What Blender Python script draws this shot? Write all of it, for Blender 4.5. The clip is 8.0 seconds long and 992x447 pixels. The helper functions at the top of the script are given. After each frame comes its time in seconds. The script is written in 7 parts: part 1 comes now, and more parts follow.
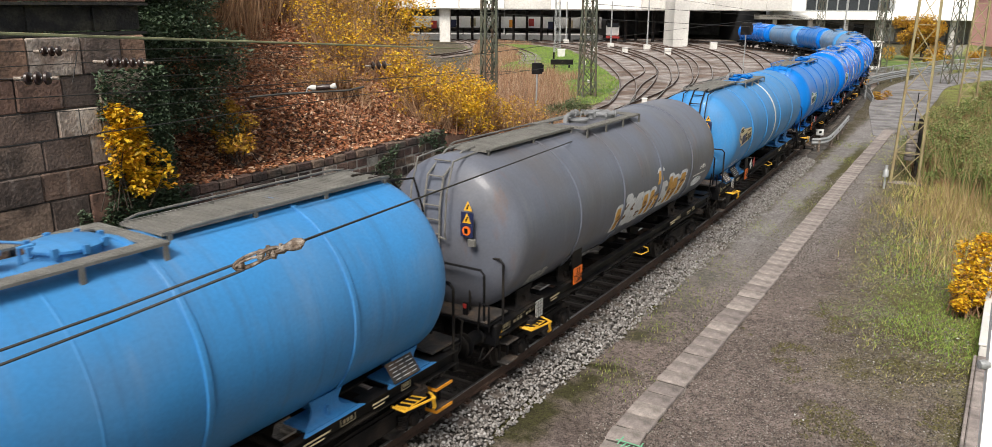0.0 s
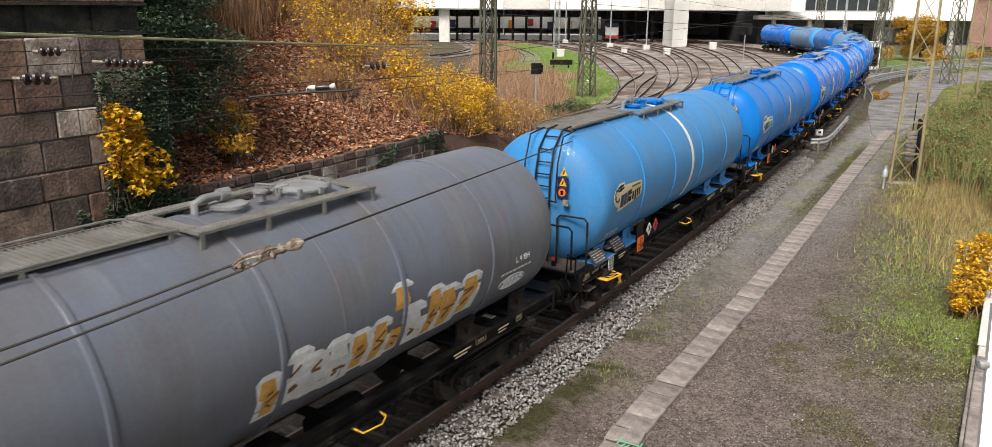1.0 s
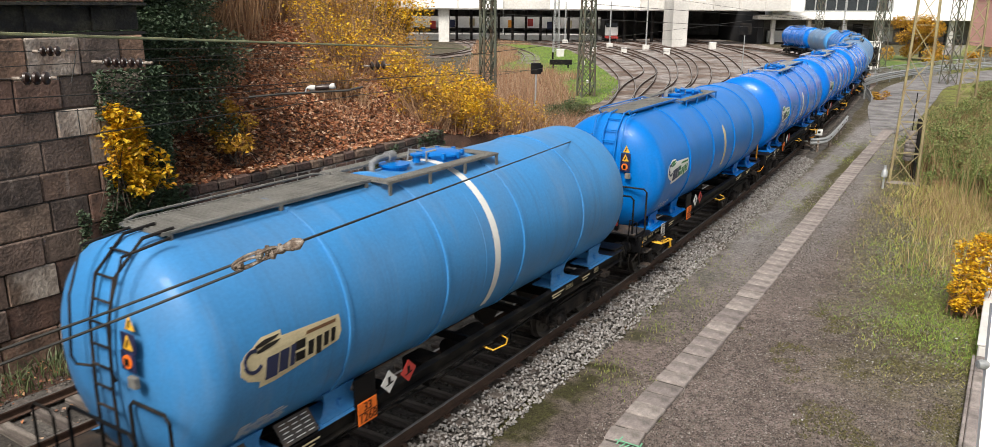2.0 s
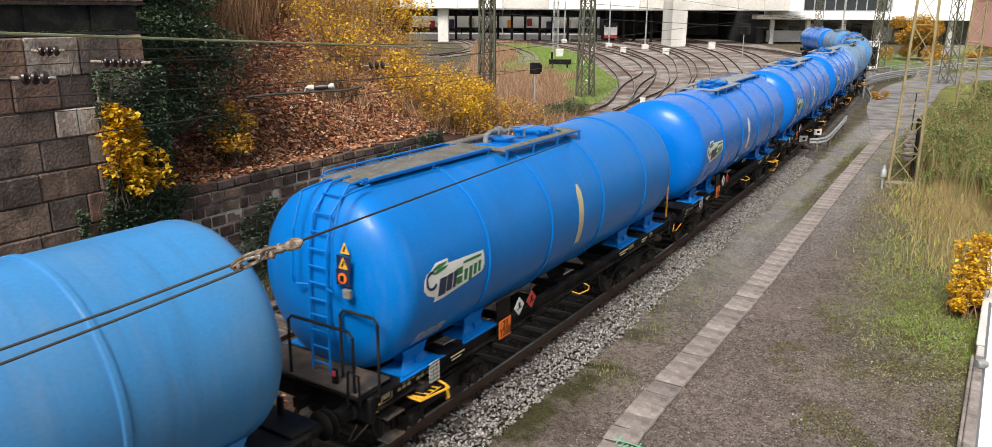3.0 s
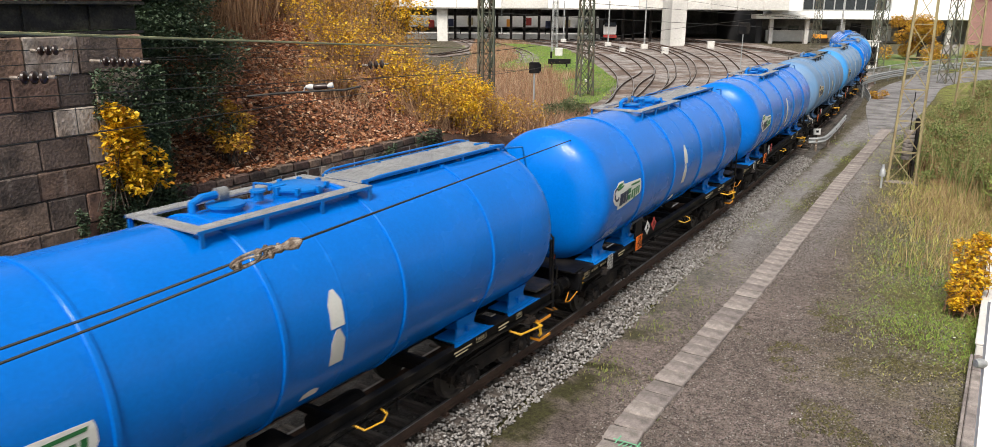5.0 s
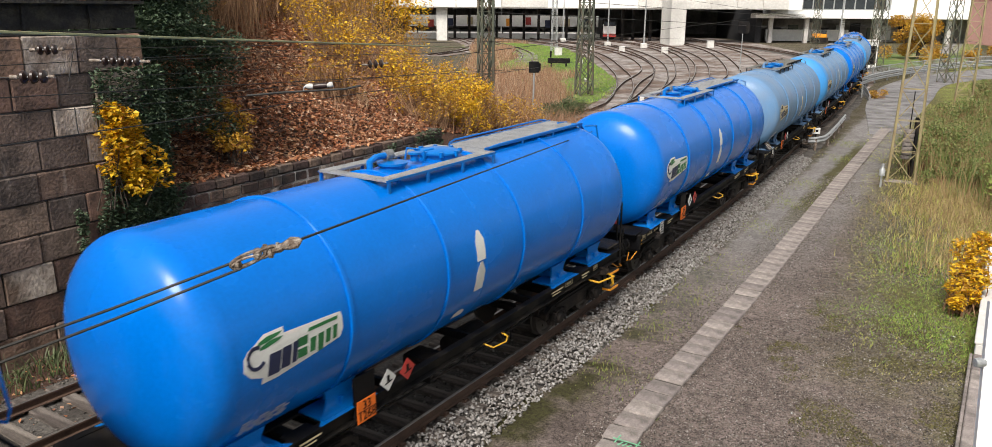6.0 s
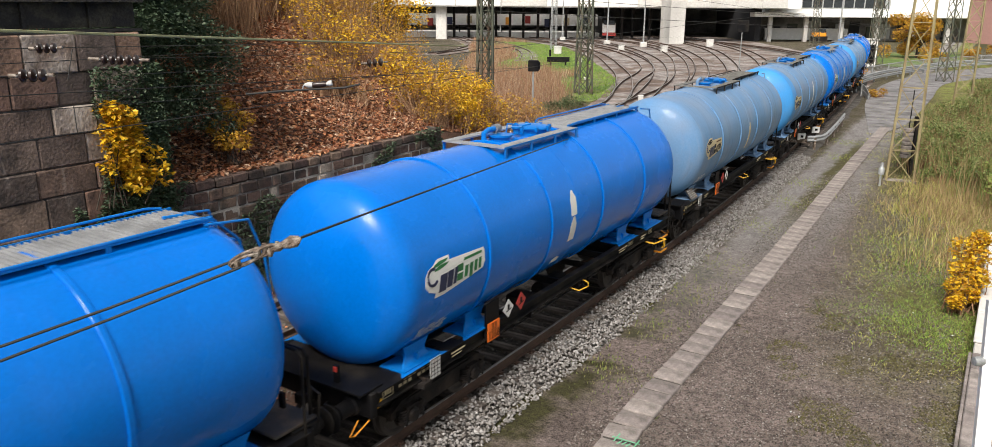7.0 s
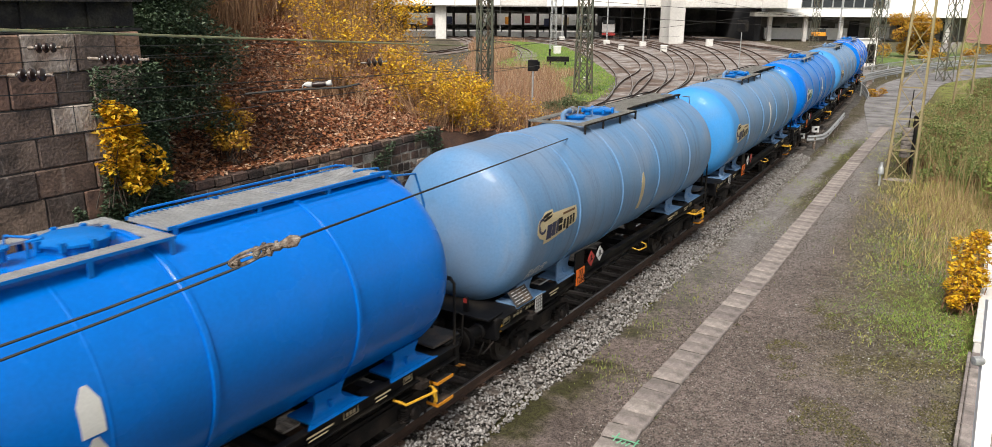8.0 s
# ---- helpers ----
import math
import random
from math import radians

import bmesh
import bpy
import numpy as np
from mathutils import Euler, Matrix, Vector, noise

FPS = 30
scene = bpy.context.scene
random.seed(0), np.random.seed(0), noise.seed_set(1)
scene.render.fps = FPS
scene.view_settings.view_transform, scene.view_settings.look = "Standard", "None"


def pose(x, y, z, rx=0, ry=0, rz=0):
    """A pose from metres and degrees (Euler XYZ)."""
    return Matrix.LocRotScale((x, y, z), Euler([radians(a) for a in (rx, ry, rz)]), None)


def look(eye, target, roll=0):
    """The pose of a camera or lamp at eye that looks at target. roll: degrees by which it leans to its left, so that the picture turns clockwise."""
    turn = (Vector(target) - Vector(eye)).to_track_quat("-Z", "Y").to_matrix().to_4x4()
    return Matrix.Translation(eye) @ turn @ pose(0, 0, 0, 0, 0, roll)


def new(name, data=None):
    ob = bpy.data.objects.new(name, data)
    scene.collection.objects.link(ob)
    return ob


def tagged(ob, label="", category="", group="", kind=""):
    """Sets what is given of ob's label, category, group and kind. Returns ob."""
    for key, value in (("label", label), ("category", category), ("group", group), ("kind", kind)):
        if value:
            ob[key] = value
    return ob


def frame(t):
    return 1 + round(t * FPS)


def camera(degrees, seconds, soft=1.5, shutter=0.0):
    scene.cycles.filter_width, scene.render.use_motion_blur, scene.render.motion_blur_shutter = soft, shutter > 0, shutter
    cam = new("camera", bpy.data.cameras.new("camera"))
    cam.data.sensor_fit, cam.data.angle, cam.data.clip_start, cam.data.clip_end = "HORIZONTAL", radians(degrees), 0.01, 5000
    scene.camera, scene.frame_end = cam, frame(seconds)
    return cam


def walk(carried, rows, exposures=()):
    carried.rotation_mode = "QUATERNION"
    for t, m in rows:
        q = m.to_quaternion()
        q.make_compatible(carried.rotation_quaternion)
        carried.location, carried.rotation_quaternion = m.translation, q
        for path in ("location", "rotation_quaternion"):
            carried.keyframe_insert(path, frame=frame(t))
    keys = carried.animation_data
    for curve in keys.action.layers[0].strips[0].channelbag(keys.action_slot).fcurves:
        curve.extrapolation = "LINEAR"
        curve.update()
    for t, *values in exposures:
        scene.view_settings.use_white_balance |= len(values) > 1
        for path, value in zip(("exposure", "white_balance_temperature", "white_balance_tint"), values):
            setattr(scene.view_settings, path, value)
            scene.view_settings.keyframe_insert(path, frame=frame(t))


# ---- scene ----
SECONDS = 8.0
EYE_HEIGHT = 6.95
cam = camera(64.2, SECONDS, soft=0.6, shutter=0.12)


def held(pan, tilt, lean):
    """Pose of the hand-held camera: degrees panned right, tilted down, leaning left."""
    return (Matrix.Translation((0, 0, EYE_HEIGHT)) @ Matrix.Rotation(radians(-pan), 4, "Z")
            @ Matrix.Rotation(radians(90 - tilt), 4, "X") @ Matrix.Rotation(radians(lean), 4, "Z"))


walk(cam, [
    (0.0, held(0.00, 15.35, 0.40)),
    (0.5, held(0.00, 15.35, 0.40)),
    (1.0, held(0.05, 15.34, 0.41)),
    (1.5, held(0.06, 15.34, 0.41)),
    (3.0, held(0.13, 15.36, 0.42)),
    (4.0, held(0.17, 15.38, 0.42)),
    (4.5, held(0.18, 15.39, 0.43)),
    (6.0, held(0.22, 15.44, 0.43)),
    (6.5, held(0.24, 15.49, 0.45)),
    (7.0, held(0.27, 15.53, 0.45)),
    (8.0, held(0.30, 15.56, 0.46)),
], exposures=[(0.0, 0.68), (8.0, 0.68)])

# ---- daylight ----
SUN_TURN, SUN_HEIGHT = 202.0, 50.0      # degrees from north (+Y) towards +X, and above the horizon
world = bpy.data.worlds.new("sky")
scene.world = world
world.use_nodes = True
sky = world.node_tree.nodes.new("ShaderNodeTexSky")
sky.sky_type = "NISHITA"
sky.sun_disc = False
sky.sun_elevation, sky.sun_rotation = radians(SUN_HEIGHT), radians(SUN_TURN)
sky.dust_density = 3.0
back = world.node_tree.nodes["Background"]
cloud = world.node_tree.nodes.new("ShaderNodeHueSaturation")      # thin cloud takes most of the blue out
cloud.inputs["Saturation"].default_value = 0.16
world.node_tree.links.new(sky.outputs[0], cloud.inputs["Color"])
world.node_tree.links.new(cloud.outputs[0], back.inputs[0])
back.inputs[1].default_value = 0.1
sun_data = bpy.data.lights.new("sun", "SUN")
sun_data.energy, sun_data.angle, sun_data.color = 2.75, radians(20.0), (1.0, 0.93, 0.84)
sun = new("sun", sun_data)
sun.matrix_world = look((math.sin(radians(SUN_TURN)) * 60, math.cos(radians(SUN_TURN)) * 60, math.tan(radians(SUN_HEIGHT)) * 60), (0, 0, 0))

# ---- materials ----


def paint(name, colour, rough=0.6, metal=0.0, spread=0.15, scale=3.0, grain=40.0, bump=0.0, other=None, mix_scale=0.6, mix_low=0.45, mix_high=0.65, coat=0.0, piece=0.0, island=0.0, stretch=(1, 1, 1), spec=0.5):
    """A procedural surface: two scales of variation, an optional second colour in patches, grain and fine relief."""
    m = bpy.data.materials.new(name)
    m.use_nodes = True
    nt = m.node_tree
    n, l = nt.nodes, nt.links
    b = n["Principled BSDF"]
    b.inputs["Roughness"].default_value, b.inputs["Metallic"].default_value = rough, metal
    b.inputs["Coat Weight"].default_value = coat
    b.inputs["Specular IOR Level"].default_value = spec
    co = n.new("ShaderNodeTexCoord")
    mp = n.new("ShaderNodeMapping")
    mp.inputs["Scale"].default_value = stretch
    l.new(co.outputs["Object"], mp.inputs["Vector"])

    def cloud(sc, detail=4.0):
        t = n.new("ShaderNodeTexNoise")
        t.inputs["Scale"].default_value, t.inputs["Detail"].default_value = sc, detail
        l.new(mp.outputs[0], t.inputs["Vector"])
        return t.outputs["Fac"]

    def ramp(fac, lo, hi):
        r = n.new("ShaderNodeMapRange")
        r.inputs["From Min"].default_value, r.inputs["From Max"].default_value = lo, hi
        l.new(fac, r.inputs["Value"])
        return r.outputs["Result"]

    base = None
    if other:
        mx = n.new("ShaderNodeMix")
        mx.data_type = "RGBA"
        mx.inputs[6].default_value, mx.inputs[7].default_value = (*colour, 1), (*other, 1)
        l.new(ramp(cloud(mix_scale, 6), mix_low, mix_high), mx.inputs[0])
        base = mx.outputs[2]
    hsv = n.new("ShaderNodeHueSaturation")
    if base:
        l.new(base, hsv.inputs["Color"])
    else:
        hsv.inputs["Color"].default_value = (*colour, 1)
    v1, v2 = ramp(cloud(scale), 0.25, 0.75), ramp(cloud(grain, 3), 0.25, 0.75)
    mean = n.new("ShaderNodeMath")
    mean.operation = "ADD"
    l.new(v1, mean.inputs[0]), l.new(v2, mean.inputs[1])
    value = ramp(mean.outputs[0], 0.0, 2.0)
    val = n.new("ShaderNodeMapRange")
    val.inputs["To Min"].default_value, val.inputs["To Max"].default_value = 1 - spread * 2, 1 + spread * 2
    l.new(value, val.inputs["Value"])
    out = val.outputs["Result"]
    if piece or island:
        src = n.new("ShaderNodeObjectInfo").outputs["Random"] if piece else n.new("ShaderNodeNewGeometry").outputs["Random Per Island"]
        k = piece or island
        r2 = n.new("ShaderNodeMapRange")
        r2.inputs["To Min"].default_value, r2.inputs["To Max"].default_value = 1 - k, 1 + k
        l.new(src, r2.inputs["Value"])
        mu = n.new("ShaderNodeMath")
        mu.operation = "MULTIPLY"
        l.new(out, mu.inputs[0]), l.new(r2.outputs["Result"], mu.inputs[1])
        out = mu.outputs[0]
        r3 = n.new("ShaderNodeMapRange")
        r3.inputs["To Min"].default_value, r3.inputs["To Max"].default_value = 0.5 - k * 0.04, 0.5 + k * 0.04
        l.new(src, r3.inputs["Value"])
        l.new(r3.outputs["Result"], hsv.inputs["Hue"])
    l.new(out, hsv.inputs["Value"])
    l.new(hsv.outputs[0], b.inputs["Base Color"])
    rr = n.new("ShaderNodeMapRange")
    rr.inputs["To Min"].default_value, rr.inputs["To Max"].default_value = max(0.02, rough - 0.08), min(1, rough + 0.1)
    l.new(v1, rr.inputs["Value"])
    l.new(rr.outputs["Result"], b.inputs["Roughness"])
    if bump:
        bp = n.new("ShaderNodeBump")
        bp.inputs["Distance"].default_value = bump
        l.new(v2, bp.inputs["Height"])
        l.new(bp.outputs[0], b.inputs["Normal"])
    return m


# ---- mesh making ----


class Shape:
    """Collects vertices and faces of one mesh."""

    def __init__(self):
        self.v, self.f = [], []

    def add(self, verts, faces, m=None):
        k = len(self.v)
        self.v += [tuple(m @ Vector(p)) if m else tuple(p) for p in verts]
        self.f += [tuple(i + k for i in f) for f in faces]
        return self

    def box(self, c, s, m=None, chamfer=0.0):
        x, y, z = s[0] / 2, s[1] / 2, s[2] / 2
        if chamfer <= 0:
            vs = [(c[0] + a * x, c[1] + b * y, c[2] + d * z) for d in (-1, 1) for a, b in ((-1, -1), (1, -1), (1, 1), (-1, 1))]
            return self.add(vs, [(3, 2, 1, 0), (4, 5, 6, 7), (0, 1, 5, 4), (1, 2, 6, 5), (2, 3, 7, 6), (3, 0, 4, 7)], m)
        q = min(chamfer, x, y, z) * 0.98
        outer = [(-1, -1), (1, -1), (1, 1), (-1, 1)]
        vs = []
        for zz, inset in ((-z, q), (-z + q, 0), (z - q, 0), (z, q)):
            for a, b in outer:
                xx, yy = x - inset, y - inset
                ch = q if inset == 0 else q * 0.4
                first, second = ((a * (xx - ch), b * yy), (a * xx, b * (yy - ch)))
                pair = (first, second) if a * b < 0 else (second, first)
                pair = pair if (a, b) in ((1, -1), (-1, 1)) else pair
                vs += [(c[0] + p[0], c[1] + p[1], c[2] + zz) for p in pair]
        n = 8
        fs = [tuple(reversed(range(n))), tuple(range(3 * n, 4 * n))]
        for r in range(3):
            for i in range(n):
                fs.append((r * n + i, r * n + (i + 1) % n, (r + 1) * n + (i + 1) % n, (r + 1) * n + i))
        return self.add(vs, fs, m)

    def rings(self, loops, closed=True, caps=True):
        """Skin over loops of equally many points."""
        n = len(loops[0])
        vs = [p for lp in loops for p in lp]
        fs = []
        for r in range(len(loops) - 1):
            for i in range(n if closed else n - 1):
                j = (i + 1) % n
                fs.append((r * n + i, r * n + j, (r + 1) * n + j, (r + 1) * n + i))
        if caps and closed:
            fs += [tuple(reversed(range(n))), tuple(range((len(loops) - 1) * n, len(loops) * n))]
        return self.add(vs, fs)

    def tube(self, pts, r, n=6, caps=True):
        """A round bar along points; r is one radius or one for each point."""
        pts = [Vector(p) for p in pts]
        rs = r if isinstance(r, (list, tuple)) else [r] * len(pts)
        loops, side = [], None
        for i, p in enumerate(pts):
            d = (pts[min(i + 1, len(pts) - 1)] - pts[max(i - 1, 0)]).normalized()
            if side is None:
                side = d.orthogonal().normalized()
            side = (side - d * side.dot(d)).normalized()
            up = d.cross(side)
            loops.append([tuple(p + (side * math.cos(a) + up * math.sin(a)) * rs[i]) for a in (2 * math.pi * k / n for k in range(n))])
        return self.rings(loops, caps=caps)

    def lathe(self, prof, c=(0, 0, 0), n=32, axis="Y", caps=True):
        """Turn a profile of (radius, along) round an axis through c."""
        loops = []
        for r, a in prof:
            lp = []
            for k in range(n):
                u, w = math.cos(2 * math.pi * k / n) * r, math.sin(2 * math.pi * k / n) * r
                lp.append({"Y": (c[0] + u, c[1] + a, c[2] - w), "Z": (c[0] + u, c[1] + w, c[2] + a), "X": (c[0] + a, c[1] + u, c[2] + w)}[axis])
            loops.append(lp)
        return self.rings(loops, caps=caps)

    def slab(self, outline, lo, hi, m=None):
        """A flat outline in x, y pulled up from lo to hi."""
        n = len(outline)
        vs = [(x, y, lo) for x, y in outline] + [(x, y, hi) for x, y in outline]
        fs = [tuple(reversed(range(n))), tuple(range(n, 2 * n))] + [(i, (i + 1) % n, n + (i + 1) % n, n + i) for i in range(n)]
        return self.add(vs, fs, m)

    def bar(self, a, b, w, h):
        """A rectangular bar from a to b."""
        a, b = Vector(a), Vector(b)
        d = b - a
        q = d.to_track_quat("Y", "Z").to_matrix().to_4x4()
        return self.box((0, d.length / 2, 0), (w, d.length, h), Matrix.Translation(a) @ q)

    def mesh(self, name, material=None, smooth=False, sharp=0.6):
        me = bpy.data.meshes.new(name)
        me.from_pydata(self.v, [], self.f)
        if smooth:
            me.shade_smooth()
            me.set_sharp_from_angle(angle=sharp)
        if material:
            me.materials.append(material)
        me.update()
        return me


def part(name, shape, material, parent=None, label="", smooth=False):
    """One mesh object under a thing or a part; also makes top-level meshes."""
    me = shape if isinstance(shape, bpy.types.Mesh) else shape.mesh(name, material, smooth)
    ob = new(name, me)
    ob.parent = parent
    if label:
        tagged(ob, label)
    return ob


def thing(name, label, category, group="", kind="", at=None):
    ob = new(name)
    ob.empty_display_size = 0.3
    tagged(ob, label, category, group, kind)
    if at is not None:
        ob.matrix_basis = at
    return ob


# ---- the main track's line ----
TURNS = [(-60, 35.0), (0, 33.2), (14, 31.2), (30, 29.6), (56, 28.4), (74, 26.0), (92, 19), (120, 6), (150, -8), (180, -16), (260, -22)]
STEP = 0.25
_s = np.arange(-60, 260, STEP)
_h = np.radians(np.interp(_s + STEP / 2, *zip(*TURNS)))
_x, _y = np.cumsum(np.sin(_h)) * STEP, np.cumsum(np.cos(_h)) * STEP
_k = int(60 / STEP)
_x, _y = _x - _x[_k] - 2.42, _y - _y[_k] + 12.01


def track(s, off=0.0):
    """Place of the main track's middle, s metres along, and off metres to its right."""
    h = radians(float(np.interp(s, *zip(*TURNS))))
    return Vector((float(np.interp(s, _s, _x)) + off * math.cos(h), float(np.interp(s, _s, _y)) - off * math.sin(h), 0.0))


def heading(s):
    return float(np.interp(s, *zip(*TURNS)))
# ---- surfaces ----
STEEL = paint("dark_steel", (0.012, 0.011, 0.011), 0.7, spread=0.3, spec=0.14, other=(0.036, 0.028, 0.023), mix_scale=2.0, bump=0.004)
BLACK = paint("black_paint", (0.006, 0.006, 0.007), 0.55, spread=0.3, spec=0.14, other=(0.022, 0.019, 0.016), mix_scale=1.6)
RUBBER = paint("black_hose", (0.012, 0.012, 0.012), 0.7)
WHEEL = paint("wheel_steel", (0.05, 0.043, 0.038), 0.55, metal=0.4, spread=0.3)
RAIL_TOP = paint("polished_rail", (0.32, 0.3, 0.28), 0.35, metal=0.8, spread=0.2)
RAIL_RUST = paint("rail_rust", (0.075, 0.042, 0.028), 0.85, spread=0.35, bump=0.003)
GRATE = paint("galvanised_grating", (0.24, 0.245, 0.25), 0.6, metal=0.3, spread=0.3, grain=90, bump=0.006)
GRATE_NEW = paint("fresh_grating", (0.3, 0.305, 0.31), 0.55, metal=0.3, spread=0.25, grain=90, bump=0.006)
GRATE_OLD = paint("grimy_grating", (0.17, 0.165, 0.15), 0.7, metal=0.2, spread=0.35, grain=90, bump=0.006)
PLATE = paint("grimy_plate", (0.05, 0.045, 0.042), 0.7, metal=0.2, spread=0.4, grain=90, other=(0.1, 0.07, 0.05), mix_scale=3, bump=0.006)
WHITE = paint("white_decal", (0.62, 0.62, 0.6), 0.5, spread=0.08)
CREAM = paint("weathered_decal", (0.5, 0.42, 0.26), 0.6, spread=0.15)
NAVY = paint("navy_decal", (0.012, 0.018, 0.06), 0.5)
LEAFGREEN = paint("green_decal", (0.015, 0.13, 0.04), 0.5)
ORANGE = paint("orange_plate", (0.8, 0.16, 0.012), 0.5, spread=0.1)
RED = paint("red_enamel", (0.4, 0.035, 0.028), 0.5, spread=0.1)
YELLOW = paint("yellow_enamel", (0.7, 0.38, 0.025), 0.5, spread=0.2)
OCHRE = paint("spray_ochre", (0.5, 0.27, 0.06), 0.7, spread=0.3, scale=5)
SPRAY = paint("spray_white", (0.55, 0.56, 0.58), 0.7, spread=0.2, scale=5)
UMBER = paint("spray_brown", (0.12, 0.055, 0.02), 0.7, spread=0.2)
AMBER = paint("amber_rail_paint", (0.75, 0.3, 0.02), 0.5, spread=0.15)


def tank_paint(name, colour, dirt, rough, coat, much, runs=0.12, rust=0.0):
    """Paint with cloudy fading, grime that has run down the flanks, and rust stains where asked."""
    m = paint(name, colour, rough, spread=0.08, scale=0.9, grain=22, other=dirt, mix_scale=0.8, mix_low=0.62 - much, mix_high=0.85 - much * 0.5, coat=coat, spec=0.2, stretch=(1, 1, 1))
    n, l = m.node_tree.nodes, m.node_tree.links
    b = n["Principled BSDF"]
    col = b.inputs["Base Color"].links[0].from_socket
    co = n.new("ShaderNodeTexCoord")

    def streak(stretch, lo, hi, top):
        mp = n.new("ShaderNodeMapping")
        mp.inputs["Scale"].default_value = stretch
        l.new(co.outputs["Object"], mp.inputs["Vector"])
        t = n.new("ShaderNodeTexNoise")
        t.inputs["Scale"].default_value, t.inputs["Detail"].default_value, t.inputs["Roughness"].default_value = 1.0, 5.0, 0.65
        l.new(mp.outputs[0], t.inputs["Vector"])
        r = n.new("ShaderNodeMapRange")
        for key, val in (("From Min", lo), ("From Max", hi), ("To Max", top)):
            r.inputs[key].default_value = val
        l.new(t.outputs["Fac"], r.inputs["Value"])
        return r.outputs["Result"]

    def over(fac, tint):
        nonlocal col
        mx = n.new("ShaderNodeMix")
        mx.data_type = "RGBA"
        l.new(fac, mx.inputs[0])
        l.new(col, mx.inputs[6])
        mx.inputs[7].default_value = (*tint, 1)
        col = mx.outputs[2]

    over(streak((0.5, 7.0, 0.45), 0.52, 0.8, runs * 2.2), (0.05, 0.05, 0.05))
    over(streak((0.6, 3.2, 0.5), 0.55, 0.8, runs), (0.36, 0.36, 0.35))
    if rust:
        over(streak((1.6, 2.6, 0.8), 0.58, 0.78, rust), (0.16, 0.08, 0.045))
    l.new(col, b.inputs["Base Color"])
    return m


# tank paints: worn sky blue, grey, mid blue, fresh gloss blue, chalky blue, washed end blue
SKYBLUE = tank_paint("worn_sky_blue", (0.04, 0.21, 0.48), (0.065, 0.19, 0.38), 0.48, 0.1, 0.22, 0.14, 0.12)
TANKGREY = tank_paint("grimy_grey", (0.112, 0.124, 0.158), (0.106, 0.104, 0.112), 0.4, 0.1, 0.22, 0.14, 0.45)
MIDBLUE = tank_paint("mid_blue", (0.0, 0.145, 0.5), (0.004, 0.13, 0.42), 0.36, 0.08, 0.12, 0.08)
GLOSS = tank_paint("gloss_blue", (0.0, 0.138, 0.56), (0.0, 0.124, 0.48), 0.24, 0.08, 0.05, 0.02)
CHALK = tank_paint("chalky_blue", (0.1, 0.225, 0.41), (0.16, 0.235, 0.35), 0.5, 0.12, 0.26, 0.24, 0.12)
ENDBLUE = tank_paint("washed_end_blue", (0.045, 0.25, 0.58), (0.09, 0.24, 0.45), 0.5, 0.1, 0.15, 0.1)

# ---- tank wagons ----
PITCH_W, SPEED = 13.65, 10.22           # length over buffers, speed in m/s
R, ZC, HALF, DISH = 1.53, 2.77, 5.45, 0.62
BANDS = (-3.42, -1.18, 1.16, 3.54)
PIVOT, AXLE, WHEEL_R = 4.25, 0.9, 0.46
CACHE = {}


def shared(name, make, material, smooth=False):
    if name not in CACHE:
        CACHE[name] = make().mesh(name, material, smooth)
    return CACHE[name]


def skin(points, lift=0.006):
    """A polygon (along, angle in degrees) laid on the tank's round side, cut fine enough to follow it."""
    return [((R + lift) * math.cos(radians(a)), y, ZC + (R + lift) * math.sin(radians(a))) for y, a in points]


def skin_patch(s, outline, lift=0.006, thick=0.004):
    """A thin plate with that outline, fan-cut in strips of angle. Outline: y-monotone in angle, as (angle, y0, y1) rows."""
    inner, outer = [], []
    for a, y0, y1 in outline:
        for ring, l in ((inner, lift), (outer, lift + thick)):
            ring += skin([(y0, a), (y1, a)], l)
    n = len(outline)
    fs = []
    for i in range(n - 1):
        fs.append((2 * i, 2 * i + 2, 2 * i + 3, 2 * i + 1))
        k = 2 * n
        fs.append((k + 2 * i, k + 2 * i + 1, k + 2 * i + 3, k + 2 * i + 2))
        fs.append((2 * i, k + 2 * i, k + 2 * i + 2, 2 * i + 2))
        fs.append((2 * i + 1, 2 * i + 3, k + 2 * i + 3, k + 2 * i + 1))
    s.add(inner + outer, fs)
    return s


def dish(side, short=0.0):
    """Profile of the domed end: (radius, along), from the pole to the seam."""
    rows = []
    for k in range(11):
        a = k / 10 * math.pi / 2
        rows.append((max(0.004, R * math.sin(a) ** 0.9), side * (HALF - short + DISH * math.cos(a))))
    return rows


def lettering(text, size, material, name="lettering"):
    cu = bpy.data.curves.new(name, "FONT")
    cu.body, cu.size, cu.align_x, cu.align_y, cu.extrude = text, size, "CENTER", "CENTER", 0.002
    ob = bpy.data.objects.new(name, cu)
    scene.collection.objects.link(ob)
    me = bpy.data.meshes.new_from_object(ob.evaluated_get(bpy.context.evaluated_depsgraph_get()))
    bpy.data.objects.remove(ob)
    me.materials.clear()
    me.materials.append(material)
    return me


def arch(pts, r=0.02, n=6):
    return Shape().tube(pts, r, n)


